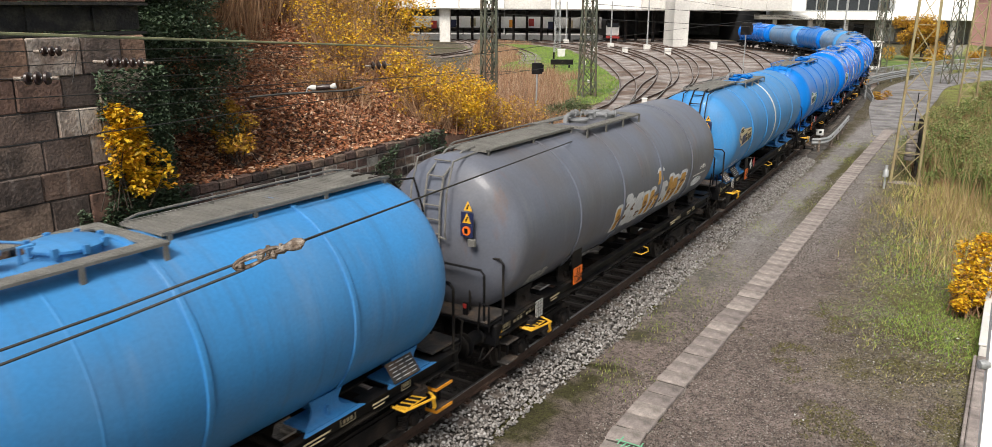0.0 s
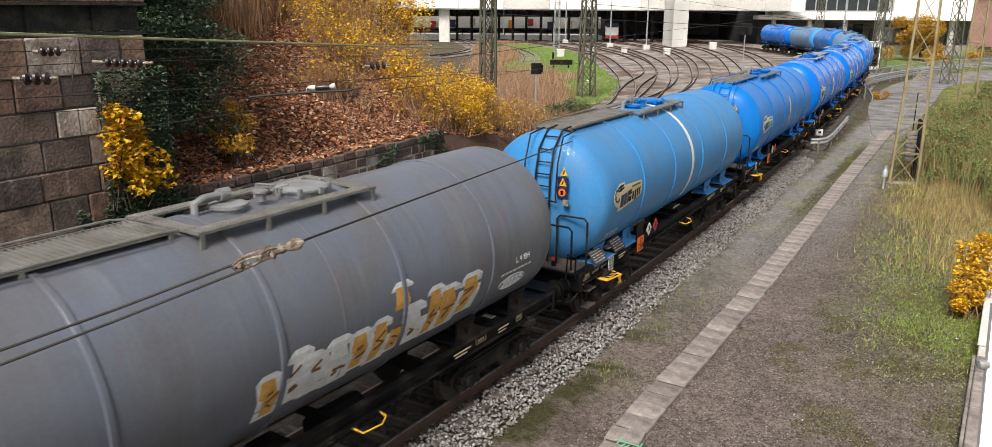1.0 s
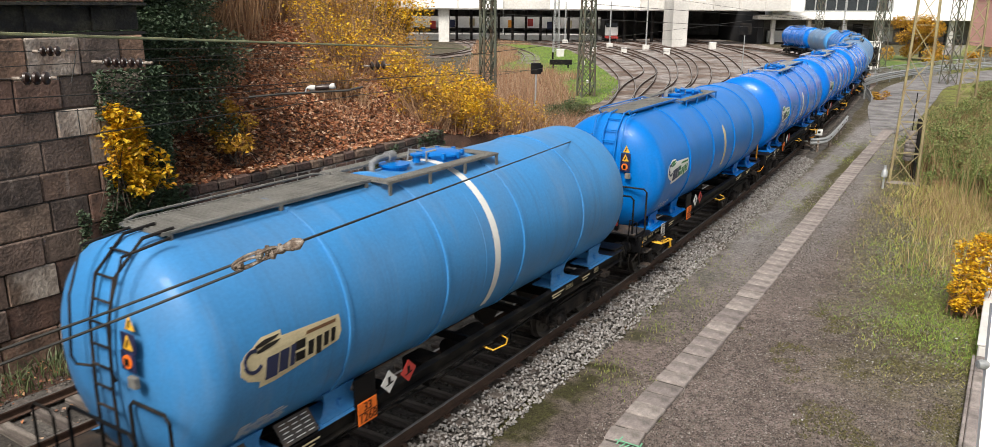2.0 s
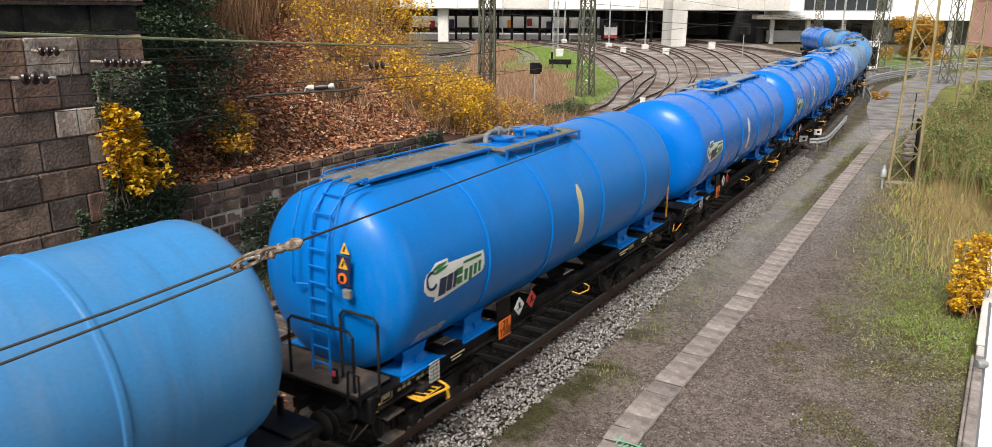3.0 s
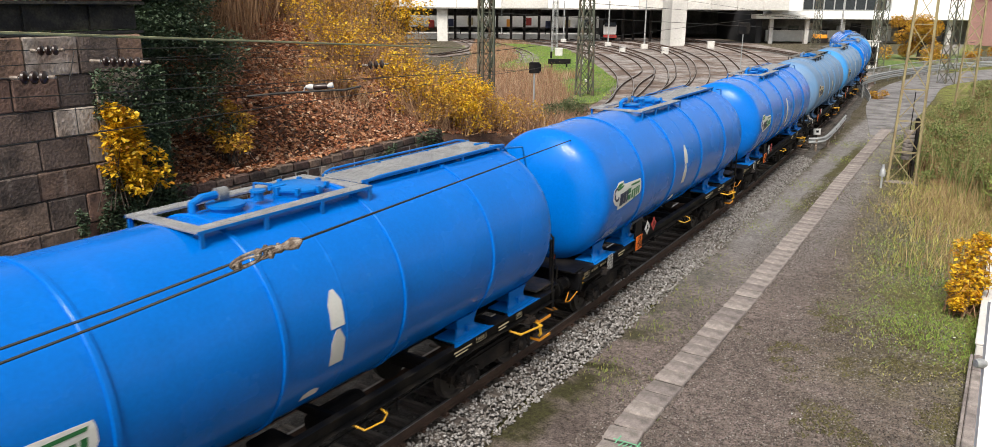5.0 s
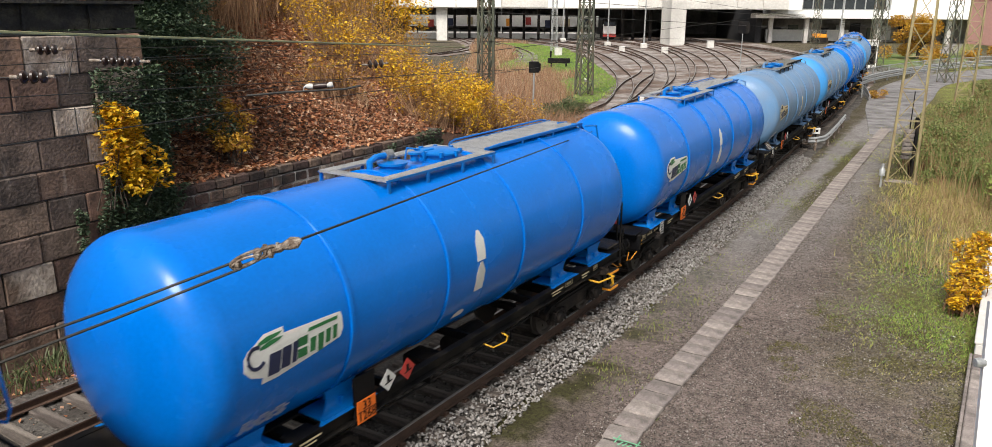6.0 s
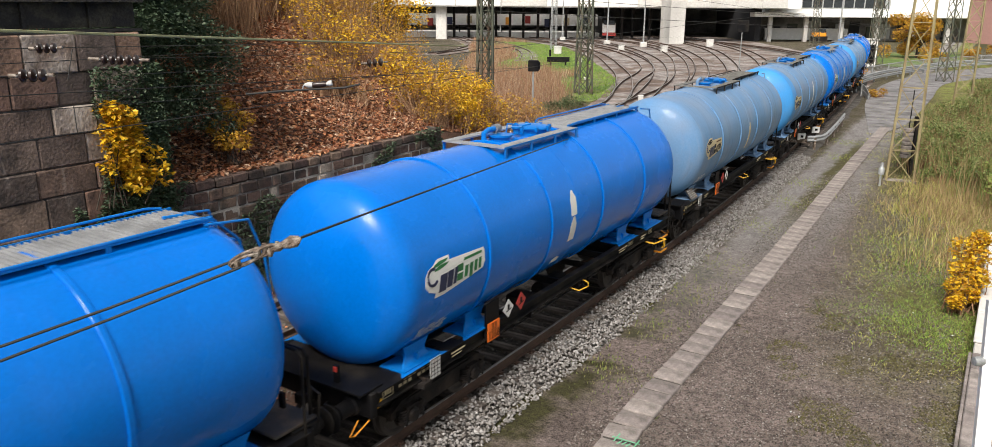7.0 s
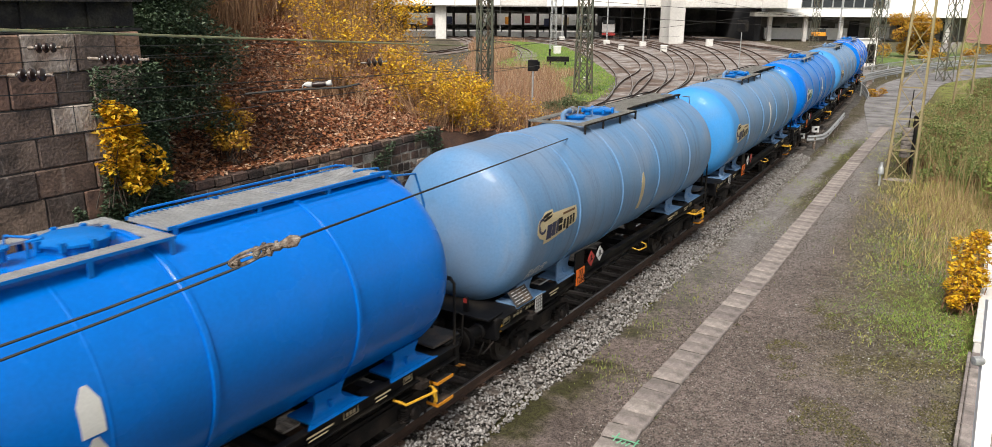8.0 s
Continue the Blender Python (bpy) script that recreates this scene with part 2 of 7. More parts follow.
def wheelset_mesh():
    s = Shape()
    for x in (-0.75, 0.75):
        o = 1 if x > 0 else -1
        s.lathe([(0.1, x - o * 0.07), (WHEEL_R + 0.028, x - o * 0.07), (WHEEL_R + 0.028, x - o * 0.045), (WHEEL_R, x - o * 0.03), (WHEEL_R - 0.005, x + o * 0.065),
                 (WHEEL_R - 0.07, x + o * 0.065), (WHEEL_R - 0.1, x + o * 0.02), (0.17, x + o * 0.015), (0.14, x + o * 0.08), (0.1, x + o * 0.08)], n=28, axis="X")
    s.lathe([(0.075, -1.05), (0.085, -0.7), (0.08, 0), (0.085, 0.7), (0.075, 1.05)], n=12, axis="X")
    for k in range(6):                                    # plate webs, so that the turning shows
        a = k * math.pi / 3
        for x in (-0.775, 0.775):
            s.box((x, math.cos(a) * 0.25, math.sin(a) * 0.25), (0.025, 0.05, 0.05))
    return s


def bogie_frame_mesh():
    s = Shape()
    for x in (-1.0, 1.0):
        # fish-belly side frame
        top = [(-1.35, 0.62), (-1.1, 0.74), (-0.45, 0.8), (0.45, 0.8), (1.1, 0.74), (1.35, 0.62)]
        low = [(1.35, 0.5), (1.12, 0.52), (0.5, 0.42), (-0.5, 0.42), (-1.12, 0.52), (-1.35, 0.5)]
        prof = top + low
        k = len(prof)
        vs = [(x - 0.05, y, z) for y, z in prof] + [(x + 0.05, y, z) for y, z in prof]
        s.add(vs, [tuple(range(k)), tuple(reversed(range(k, 2 * k)))] + [(i, k + i, k + (i + 1) % k, (i + 1) % k) for i in range(k)])
        s.box((x + 0.06 * (1 if x > 0 else -1), 0, 0.72), (0.05, 1.9, 0.05))
    s.box((0, 0, 0.72), (2.0, 0.42, 0.22)).box((0, -1.3, 0.6), (1.9, 0.1, 0.12)).box((0, 1.3, 0.6), (1.9, 0.1, 0.12))
    s.lathe([(0.35, 0.82), (0.3, 0.98)], n=16, axis="Z")
    return s


def axlebox_mesh():
    s = Shape()
    s.lathe([(0.11, -0.04), (0.13, 0.02), (0.13, 0.16), (0.1, 0.2), (0.02, 0.205)], n=14, axis="X")
    s.box((0.06, 0, 0.1), (0.16, 0.3, 0.16)).box((0.06, 0, -0.02), (0.15, 0.6, 0.06))
    return s


def spring_mesh():
    pts = [(0.09 * math.cos(a), 0.09 * math.sin(a), 0.26 * a / (12 * math.pi)) for a in (k * math.pi / 5 for k in range(61))]
    return Shape().tube(pts, 0.02, 5)


def buffer_mesh():
    # points along +Y from the headstock
    return Shape().lathe([(0.16, 0), (0.16, 0.06), (0.125, 0.08), (0.125, 0.36), (0.09, 0.37), (0.09, 0.46), (0.2, 0.48), (0.23, 0.5), (0.23, 0.52), (0.16, 0.535), (0.01, 0.54)], n=18)


def saddle_mesh(x):
    """Flared saddle plate on one side: it hugs the tank, narrows, and spreads to a broad foot on the frame."""
    s = Shape()
    loops = []
    for k in range(13):
        t = k / 12
        a = radians(-45 - 13 * t)
        tx, tz = math.cos(a) * (R + 0.006), ZC + math.sin(a) * (R + 0.006)
        wide = 0.17 + 0.14 * (1 - t) ** 3 + 0.42 * t ** 2.0
        px = tx + (1.27 - tx) * t ** 1.5
        pz = tz + (1.335 - tz) * t ** 0.75
        lp = [(x * px, -wide, pz), (x * (px + 0.035), -wide, pz), (x * (px + 0.035), wide, pz), (x * px, wide, pz)]
        loops.append(lp if x > 0 else list(reversed(lp)))
    s.rings(loops)
    s.box((x * 1.0, 0, 1.35), (0.5, 0.96, 0.03)).box((x * 0.9, 0, 1.42), (0.5, 0.06, 0.16))
    return s


def frame_mesh():
    s = Shape()
    for x in (-1.2, 1.2):
        s.box((x, 0, 1.21), (0.03, 12.3, 0.24)).box((x + (0.05 if x > 0 else -0.05), 0, 1.325), (0.13, 12.3, 0.02)).box((x + (0.05 if x > 0 else -0.05), 0, 1.1), (0.13, 12.3, 0.02))
    for y in (-5.0, 5.0):
        s.box((0, y, 1.28), (2.36, 0.9, 0.05))
        s.box((0, y * 0.84, 1.2), (2.36, 0.18, 0.2))
    for y in (-5.78, 5.78):
        s.box((0, y, 1.312), (2.36, 0.66, 0.03))
    for y in (-4.15, 4.15):
        s.box((0, y, 1.31), (1.5, 2.2, 0.03))
        for x in (-1.12, 1.12):
            s.box((x, y, 1.31), (0.2, 0.5, 0.03)).box((x, y - 1.2, 1.31), (0.2, 0.3, 0.03)).box((x, y + 1.2, 1.31), (0.2, 0.3, 0.03))
    for y in (-2.2, 0, 2.2):
        s.box((0, y, 1.2), (2.36, 0.08, 0.14))
    return s


def brake_gear_mesh():
    s = Shape()
    s.lathe([(0.02, -0.55), (0.2, -0.5), (0.22, -0.4), (0.22, 0.4), (0.2, 0.5), (0.02, 0.55)], (0.55, 0.6, 0.85), 16)
    s.tube([(1.05, -3.2, 0.98), (1.05, 3.2, 0.98)], 0.022).tube([(0.9, -3.2, 0.72), (0.9, -0.9, 0.66), (0.9, 3.2, 0.72)], 0.02)
    s.tube([(0.3, -4, 0.62), (0.3, 4, 0.62)], 0.025).tube([(-0.35, -4, 0.66), (-0.35, 4, 0.66)], 0.03)
    for y in (-2.6, -1.1, 1.1, 2.6):
        s.box((1.02, y, 1.0), (0.05, 0.05, 0.3)).box((0.9, y, 0.85), (0.3, 0.03, 0.22))
    s.box((0.6, -0.75, 0.9), (0.5, 0.5, 0.35), chamfer=0.03)
    s.tube([(1.1, 0.9, 1.1), (1.22, 0.95, 0.85), (1.2, 1.25, 0.72), (1.1, 1.4, 1.0)], 0.016)
    return s


def placard_mesh(w):
    return Shape().box((0, 0, 0), (0.012, w, w), Matrix.Rotation(radians(45), 4, "X"))


def logo(parent, y0, plate, ink, accent, small):
    """White maker's plate on the flank: a flag-like outline with slanted blocks for the word, a round swirl and two wing strokes."""
    y1 = y0 + 1.66
    pl = Shape()
    skin_patch(pl, [(13.5, y0 + 0.36, y0 + 0.66), (10.5, y0 + 0.22, y0 + 0.66), (9, y0 + 0.1, y1 - 0.02), (6, y0 + 0.02, y1), (0, y0, y1), (-4, y0 + 0.1, y1 - 0.06), (-6.5, y0 + 0.28, y1 - 0.5), (-9.5, y0 + 0.26, y0 + 0.5)])
    tag = part("logo_plate", pl, plate, parent, "pale advertising plate with dark blocks", )
    s = Shape()
    # heavy slanted blocks
    for u, wd, lo, hi in ((y0 + 0.35, 0.19, -7, 3.4), (y0 + 0.56, 0.15, -6.2, 3.8), (y0 + 0.74, 0.08, -5.8, 4.2)):
        skin_patch(s, [(hi, u + 0.05, u + 0.05 + wd), (hi - 3, u + 0.03, u + 0.03 + wd), (lo, u, u + wd)], 0.011)
    ring = [(y0 + 0.2 + 0.13 * math.cos(a), 4.2 + 4.9 * math.sin(a)) for a in (radians(60 + k * 22) for k in range(13))]
    for i in range(len(ring) - 1):
        (ya, aa), (yb, ab) = ring[i], ring[i + 1]
        s.bar(skin([(ya, aa)], 0.013)[0], skin([(yb, ab)], 0.013)[0], 0.012, 0.045)
    tagged(part("dark_block", s, ink, tag), kind="stuff")
    g = Shape()
    for u, wd, lo, hi in ((0.84, 0.19, -5, 4.8), (1.05, 0.12, -4.6, 2.4), (1.19, 0.12, -6.0, 2.8), (1.33, 0.11, -3.6, 3.2), (1.46, 0.1, -3.2, 3.6)):
        skin_patch(g, [(hi, y0 + u + 0.02, y0 + u + wd), (lo, y0 + u, y0 + u + wd - 0.03)], 0.011)
    for dy, da in ((0, 0), (0.02, -2.4)):
        skin_patch(g, [(12 + da, y0 + 0.4 + dy, y0 + 0.64), (10.6 + da, y0 + 0.26 + dy, y0 + 0.56), (9.4 + da, y0 + 0.24 + dy, y0 + 0.36)], 0.011)
    tagged(part("green_block", g, accent, tag), kind="stuff")
    w = Shape()
    skin_patch(w, [(7.6, y0 + 1.06, y1 - 0.08), (6.0, y0 + 1.04, y1 - 0.1)], 0.011, 0.003)
    part("small_line", w, small, tag)


def data_lines(parent, y0, a0, rows, width, material):
    s = Shape()
    for i in range(rows):
        n = 3 + (i * 5) % 3
        y = y0
        for k in range(n):
            w = width / n * (0.6 + 0.3 * ((i + k * 2) % 2))
            skin_patch(s, [(a0 - i * 2.2, y, y + w), (a0 - i * 2.2 - 1.0, y, y + w)], 0.008, 0.002)
            y += width / n
    tagged(part("data_panel", s, material, parent), kind="stuff")


def grid_plate():
    s = Shape()
    for i in range(4):
        s.box((0.012, -0.13 + i * 0.087, 0), (0.006, 0.008, 0.34))
    for i in range(6):
        s.box((0.012, 0, -0.17 + i * 0.068), (0.006, 0.27, 0.008))
    return s


def walkway(w, y0, y1, half, material, edge, base=4.33):
    """Grating planks on brackets along the tank's top."""
    n = max(1, round((y1 - y0) / 1.5))
    for i in range(n):
        a, b = y0 + (y1 - y0) * i / n, y0 + (y1 - y0) * (i + 1) / n
        g = Shape().box((0, (a + b) / 2, base - 0.02), (2 * half, b - a - 0.02, 0.012))
        m = int((b - a) / 0.08)
        for k in range(m):
            g.box((0, a + 0.04 + k * 0.08, base), (2 * half - 0.02, 0.022, 0.03))
        part("grating", g, material, w)
    s = Shape()
    for x in (-half, half):
        s.box((x, (y0 + y1) / 2, base), (0.025, y1 - y0, 0.045))
        s.tube([(x * 1.12, y0 + 0.1, base + 0.02), (x * 1.2, y0 + 0.3, base + 0.05), (x * 1.2, y1 - 0.3, base + 0.05), (x * 1.12, y1 - 0.1, base + 0.02)], 0.018)
        for i in range(n + 1):
            y = y0 + 0.1 + (y1 - y0 - 0.2) * i / n
            zt = ZC + math.sqrt(R * R - x * x) - 0.02
            s.box((x, y, (zt + base) / 2), (0.03, 0.06, base - zt))
    part("walkway_edge", s, edge, w)


def manhole_deck(w, y0, y1, half, material, edge, fittings, lid):
    """The open frame of planks round the domes and valves."""
    base = 4.315
    for k, (cx, cy, sx, sy) in enumerate(((-half + 0.11, (y0 + y1) / 2, 0.22, y1 - y0), (half - 0.11, (y0 + y1) / 2, 0.22, y1 - y0), (0, y0 + 0.1, 2 * half - 0.46, 0.2), (0, y1 - 0.1, 2 * half - 0.46, 0.2))):
        g = Shape().box((cx, cy, base), (sx, sy, 0.03))
        m = int(sy / 0.06)
        for i in range(m):
            g.box((cx, cy - sy / 2 + 0.03 + i * 0.06, base + 0.02), (sx - 0.03, 0.02, 0.012))
        part("deck_plank", g, material, w)
    s = Shape()
    for x in (-half, half):
        zt = ZC + math.sqrt(R * R - x * x) - 0.03
        for y in (y0 + 0.06, (y0 + y1) / 2 - 0.5, (y0 + y1) / 2 + 0.5, y1 - 0.06):
            s.box((x, y, (zt + base) / 2), (0.03, 0.06, base - zt + 0.02))
        s.box((x, (y0 + y1) / 2, base - 0.005), (0.02, y1 - y0, 0.035))
    part("deck_bracket", s, edge, w)
    top = ZC + R
    cy = (y0 + y1) / 2
    s = Shape().lathe([(0.36, -0.06), (0.36, 0.06), (0.4, 0.06), (0.4, 0.09), (0.36, 0.11), (0.2, 0.14), (0.02, 0.15)], (0, cy + 0.75, top), 24, "Z")
    for k in range(8):
        a = k * math.pi / 4
        s.box((0.4 * math.cos(a), cy + 0.75 + 0.4 * math.sin(a), top + 0.08), (0.06, 0.06, 0.1))
    part("manhole_lid", s, lid, w, smooth=True)
    s = Shape().lathe([(0.22, -0.05), (0.22, 0.05), (0.26, 0.05), (0.26, 0.09), (0.02, 0.1)], (0, cy - 0.55, top), 20, "Z")
    s.lathe([(0.07, 0.05), (0.07, 0.16), (0.11, 0.17), (0.11, 0.2), (0.02, 0.21)], (0.12, cy - 0.1, top), 14, "Z")
    part("valve_dome", s, lid, w, smooth=True)
    s = Shape().tube([(-0.1, cy - 1.0, top - 0.02), (-0.1, cy - 1.0, top + 0.15), (-0.1, cy - 0.85, top + 0.2), (-0.1, cy - 0.6, top + 0.2)], 0.055, 10)
    part("valve_pipe", s, fittings, w, smooth=True)
    part("pipe_cap", Shape().lathe([(0.09, 0), (0.09, 0.16), (0.05, 0.18)], (-0.1, cy - 0.62, top + 0.2), 12), GRATE, w, smooth=True)
    part("vent_pipe", Shape().tube([(0.1, cy + 0.2, top), (0.1, cy + 0.2, top + 0.18), (0.24, cy + 0.3, top + 0.22)], 0.02), fittings, w, smooth=True)
    part("lid_lever", Shape().tube([(-0.25, cy + 0.1, top), (-0.25, cy + 0.15, top + 0.2), (-0.1, cy + 0.35, top + 0.16)], 0.018), fittings, w, smooth=True)


def end_ladder(w, side, material, signs, over=0.0, nose=0.0):
    """Ladder and its guard hoops on the domed end, with the warning signs beside it."""
    y = side * (HALF + 0.1)
    s = Shape()

    def front(z, x=0.2):
        """How far out the domed end reaches there."""
        q = min(0.999, math.hypot(z - ZC, x) / R)
        return side * (HALF + nose + DISH * math.sqrt(max(0.0, 1 - q ** 2.5)) + 0.08)
    for x in (over, over + 0.36):
        s.tube([(x, side * (HALF - 0.3), 4.36), (x, side * (HALF + 0.12), 4.33), (x, front(3.9), 3.95), (x, front(3.4), 3.4), (x, front(2.6), 2.6), (x, front(2.6), 1.45)], 0.022)
    for i in range(11):
        z = 1.6 + i * 0.26
        q = front(max(z, 2.6))
        s.tube([(over, q, z), (over + 0.36, q, z)], 0.016)
    part("ladder", s, material, w)
    for x in (over - 0.22, over + 0.58):
        o = 0.12 * side
        part("hoop", Shape().tube([(x, side * (HALF - 0.1), 4.32), (x, front(4.1) + o, 4.25), (x, front(3.6) + o, 3.7), (x, front(2.9) + o, 2.98), (x, front(2.8) + o * 0.6, 2.85), (over + 0.18 + (x - over - 0.18) * 0.5, front(2.8), 2.85)], 0.018), material, w)
    if signs:
        for k, (z, h) in enumerate(((3.5, 0.2), (3.28, 0.2), (3.06, 0.2))):
            q = front(z, 0.78 + over) + side * 0.02
            if k:
                part("sign_board", Shape().box((0.66, q, z), (0.27, 0.012, 0.24), chamfer=0.004), NAVY, w, "blue warning sign board")
            if k < 2:
                tri = Shape().add([(0.57, q + side * 0.016, z - 0.08), (0.75, q + side * 0.016, z - 0.08), (0.66, q + side * 0.016, z + 0.1), (0.57, q + side * 0.008, z - 0.08), (0.75, q + side * 0.008, z - 0.08), (0.66, q + side * 0.008, z + 0.1)],
                                  [(0, 1, 2), (5, 4, 3), (0, 3, 4, 1), (1, 4, 5, 2), (2, 5, 3, 0)])
                part("warning_triangle", tri, YELLOW, w, "yellow triangular warning sign")
                part("warning_mark", Shape().bar((0.68, q + side * 0.02, z + 0.04), (0.64, q + side * 0.02, z - 0.05), 0.008, 0.025), BLACK, w)
            else:
                part("warning_disc", Shape().lathe([(0.085, 0), (0.085, 0.01), (0.06, 0.012), (0.06, 0.01), (0.01, 0.01)], (0.66, q + side * 0.008, z), 20) if side > 0 else
                     Shape().lathe([(0.01, -0.012), (0.085, -0.012), (0.085, 0)], (0.66, q - 0.004, z), 20), ORANGE, w, "round orange warning sign")
                part("warning_mark", Shape().box((0.66, q + side * 0.024, z), (0.07, 0.008, 0.09)), BLACK, w)
        part("tag_box", Shape().box((0.76, front(2.8, 0.76) + side * 0.03, 2.84), (0.14, 0.07, 0.14), chamfer=0.01), GRATE_OLD, w, "small dull metal box")


def end_platform(w, side, rail, steps, deck, tall):
    """Shunter's platform over the buffers, with its handrails and steps."""
    y = side * 6.05
    part("platform", Shape().box((0, y, 1.4), (2.3, 0.75, 0.05), chamfer=0.015), deck, w)
    yo = side * 6.38
    part("handrail", arch([(-0.25, yo, 1.42), (-0.25, yo, 2.3), (-0.18, yo, 2.38), (0.98, yo, 2.38), (1.06, yo, 2.3), (1.06, yo, 1.42)], 0.024), rail, w)
    part("handrail", arch([(0.55, yo - side * 0.3, 1.42), (0.55, yo - side * 0.3, 2.46), (0.62, yo - side * 0.3, 2.54), (1.2, yo - side * 0.3, 2.54), (1.28, yo - side * 0.3, 2.46), (1.28, yo - side * 0.3, 1.3)], 0.024), rail, w)
    part("handrail", arch([(-1.1, yo, 1.42), (-1.1, yo, 2.1), (-1.03, yo, 2.17), (-0.7, yo, 2.17), (-0.63, yo, 2.1), (-0.63, yo, 1.42)]), rail, w)
    part("shunter_grip", arch([(1.18, yo + side * 0.02, 1.25), (1.2, yo + side * 0.06, 1.75), (1.02, yo + side * 0.08, 1.8), (0.98, yo + side * 0.08, 1.2)]), rail, w)
    for z in (0.85, 0.45):
        st = part("step", Shape().box((1.2, side * 5.75, z), (0.24, 0.42, 0.035), chamfer=0.01), deck, w)
        if steps:
            part("step_edge", Shape().box((1.325, side * 5.75, z), (0.02, 0.43, 0.05)).box((1.2, side * 5.535, z), (0.24, 0.015, 0.05)), steps, st, "orange painted step edge")
    part("step_hanger", Shape().box((1.1, side * 5.6, 0.85), (0.03, 0.06, 0.9)).box((1.1, side * 5.9, 0.85), (0.03, 0.06, 0.9)), STEEL, w)


def wagon(tank, ends, flank, deck, kind, mark):
    """One bogie tank wagon; its near end is at -Y, its right flank at +X, rail level at z = 0.
    kind: which end has the ladder and the platform; mark: what is painted on its flank."""
    w = thing("tank_wagon", mark["label"], "tank wagon", "tank wagons of the freight train")
    lad = -1 if kind == "near" else 1
    nose = mark.get("nose", 0.0)
    prof = [(R, -HALF - nose + 0.01)]
    prof += [(R, y) for y in np.linspace(-HALF + 0.3, HALF - 0.9, 12)] + [(R, HALF - 0.01 - mark.get("short", 0.0))]
    part("shell", Shape().lathe(prof, (0, 0, ZC), 72, caps=False), tank, w, smooth=True)
    for side in (-1, 1):
        cut = mark.get("short", 0.0) if side > 0 else -nose
        pr = dish(side, cut)
        pr = pr + [(R + 0.004, side * (HALF - cut - 0.06)), (R + 0.004, side * (HALF - cut - mark.get("wash", 0.1)))]
        if side > 0:
            pr = list(reversed(pr))
        part("domed_end", Shape().lathe(pr, (0, 0, ZC), 72, caps=False), ends, w, smooth=True)
    for y in BANDS:
        b = Shape().lathe([(R, y - 0.045), (R + 0.022, y - 0.042), (R + 0.03, y - 0.032), (R + 0.03, y + 0.032), (R + 0.022, y + 0.042), (R, y + 0.045)], (0, 0, ZC), 72, caps=False)
        part("stiffening_band", b, mark.get("band", tank), w, smooth=True)
    part("weld_seam", Shape().lathe([(R, -0.1), (R + 0.006, -0.09), (R + 0.006, -0.07), (R, -0.06)], (0, 0, ZC), 72, caps=False), tank, w, smooth=True)
    # underframe
    part("underframe", shared("underframe", frame_mesh, BLACK), None, w)
    part("brake_gear", shared("brake_gear", brake_gear_mesh, STEEL), None, w)
    for y in (-6.2, 6.2):
        part("headstock", Shape().box((0, y, 1.12), (2.5, 0.14, 0.42), chamfer=0.02).box((0, y, 1.36), (2.4, 0.5, 0.03)), BLACK, w)
        o = 1 if y > 0 else -1
        for x in (-0.875, 0.875):
            bf = part("buffer", shared("buffer", buffer_mesh, BLACK, True), None, w)
            bf.matrix_basis = pose(x, y + o * 0.07, 1.06, 0, 0, 0 if o > 0 else 180)
        part("coupling", Shape().tube([(0, y + o * 0.05, 1.02), (0, y + o * 0.3, 0.98), (0, y + o * 0.42, 0.78), (0, y + o * 0.5, 0.62)], 0.045).box((0, y + o * 0.2, 1.02), (0.16, 0.3, 0.16)), STEEL, w)
        part("brake_hose", Shape().tube([(0.35, y + o * 0.08, 0.95), (0.38, y + o * 0.3, 0.9), (0.36, y + o * 0.45, 0.6), (0.2, y + o * 0.5, 0.5), (0.08, y + o * 0.48, 0.6)], 0.028, 8), RUBBER, w, smooth=True)
        part("shunter_loop", Shape().tube([(1.0, y + o * 0.1, 0.85), (1.05, y + o * 0.35, 0.7), (1.15, y + o * 0.35, 0.75), (1.2, y + o * 0.08, 0.9)], 0.014), mark.get("loop", STEEL), w)
        part("tail_lamp_bracket", Shape().box((0.6, y + o * 0.1, 1.52), (0.09, 0.05, 0.28)), BLACK, w)
        part("red_marker", Shape().box((0.6, y + o * 0.13, 1.6), (0.08, 0.02, 0.09), chamfer=0.008), RED, w, "small red lamp marker")
    for y in (-5.0, -3.3, 3.3, 5.0):
        for x in (-1, 1):
            sd = part("saddle", shared("saddle_%s_%d" % (flank.name, x), lambda: saddle_mesh(x), flank, True), None, w)
            sd.matrix_basis = pose(0, y, 0)
    for y in (-PIVOT, PIVOT):
        bo = part("bogie", shared("bogie_frame", bogie_frame_mesh, STEEL), None, w)
        bo.matrix_basis = pose(0, y, 0)
        for ya in (-AXLE, AXLE):
            for x in (-1, 1):
                for dy in (-0.22, 0.22):
                    sp = part("coil_spring", shared("coil_spring", spring_mesh, STEEL), None, bo)
                    sp.matrix_basis = pose(x * 1.08, ya + dy, 0.36)
                ab = part("axlebox", shared("axlebox", axlebox_mesh, STEEL), None, bo)
                ab.matrix_basis = pose(x * 1.0, ya, WHEEL_R, 0, 0, 0 if x > 0 else 180)
            ws = part("wheelset", shared("wheelset", wheelset_mesh, WHEEL, True), None, w)
            ws.matrix_basis = pose(0, y + ya, WHEEL_R)
            WHEELSETS.append((ws, y + ya, len(WAGONS)))
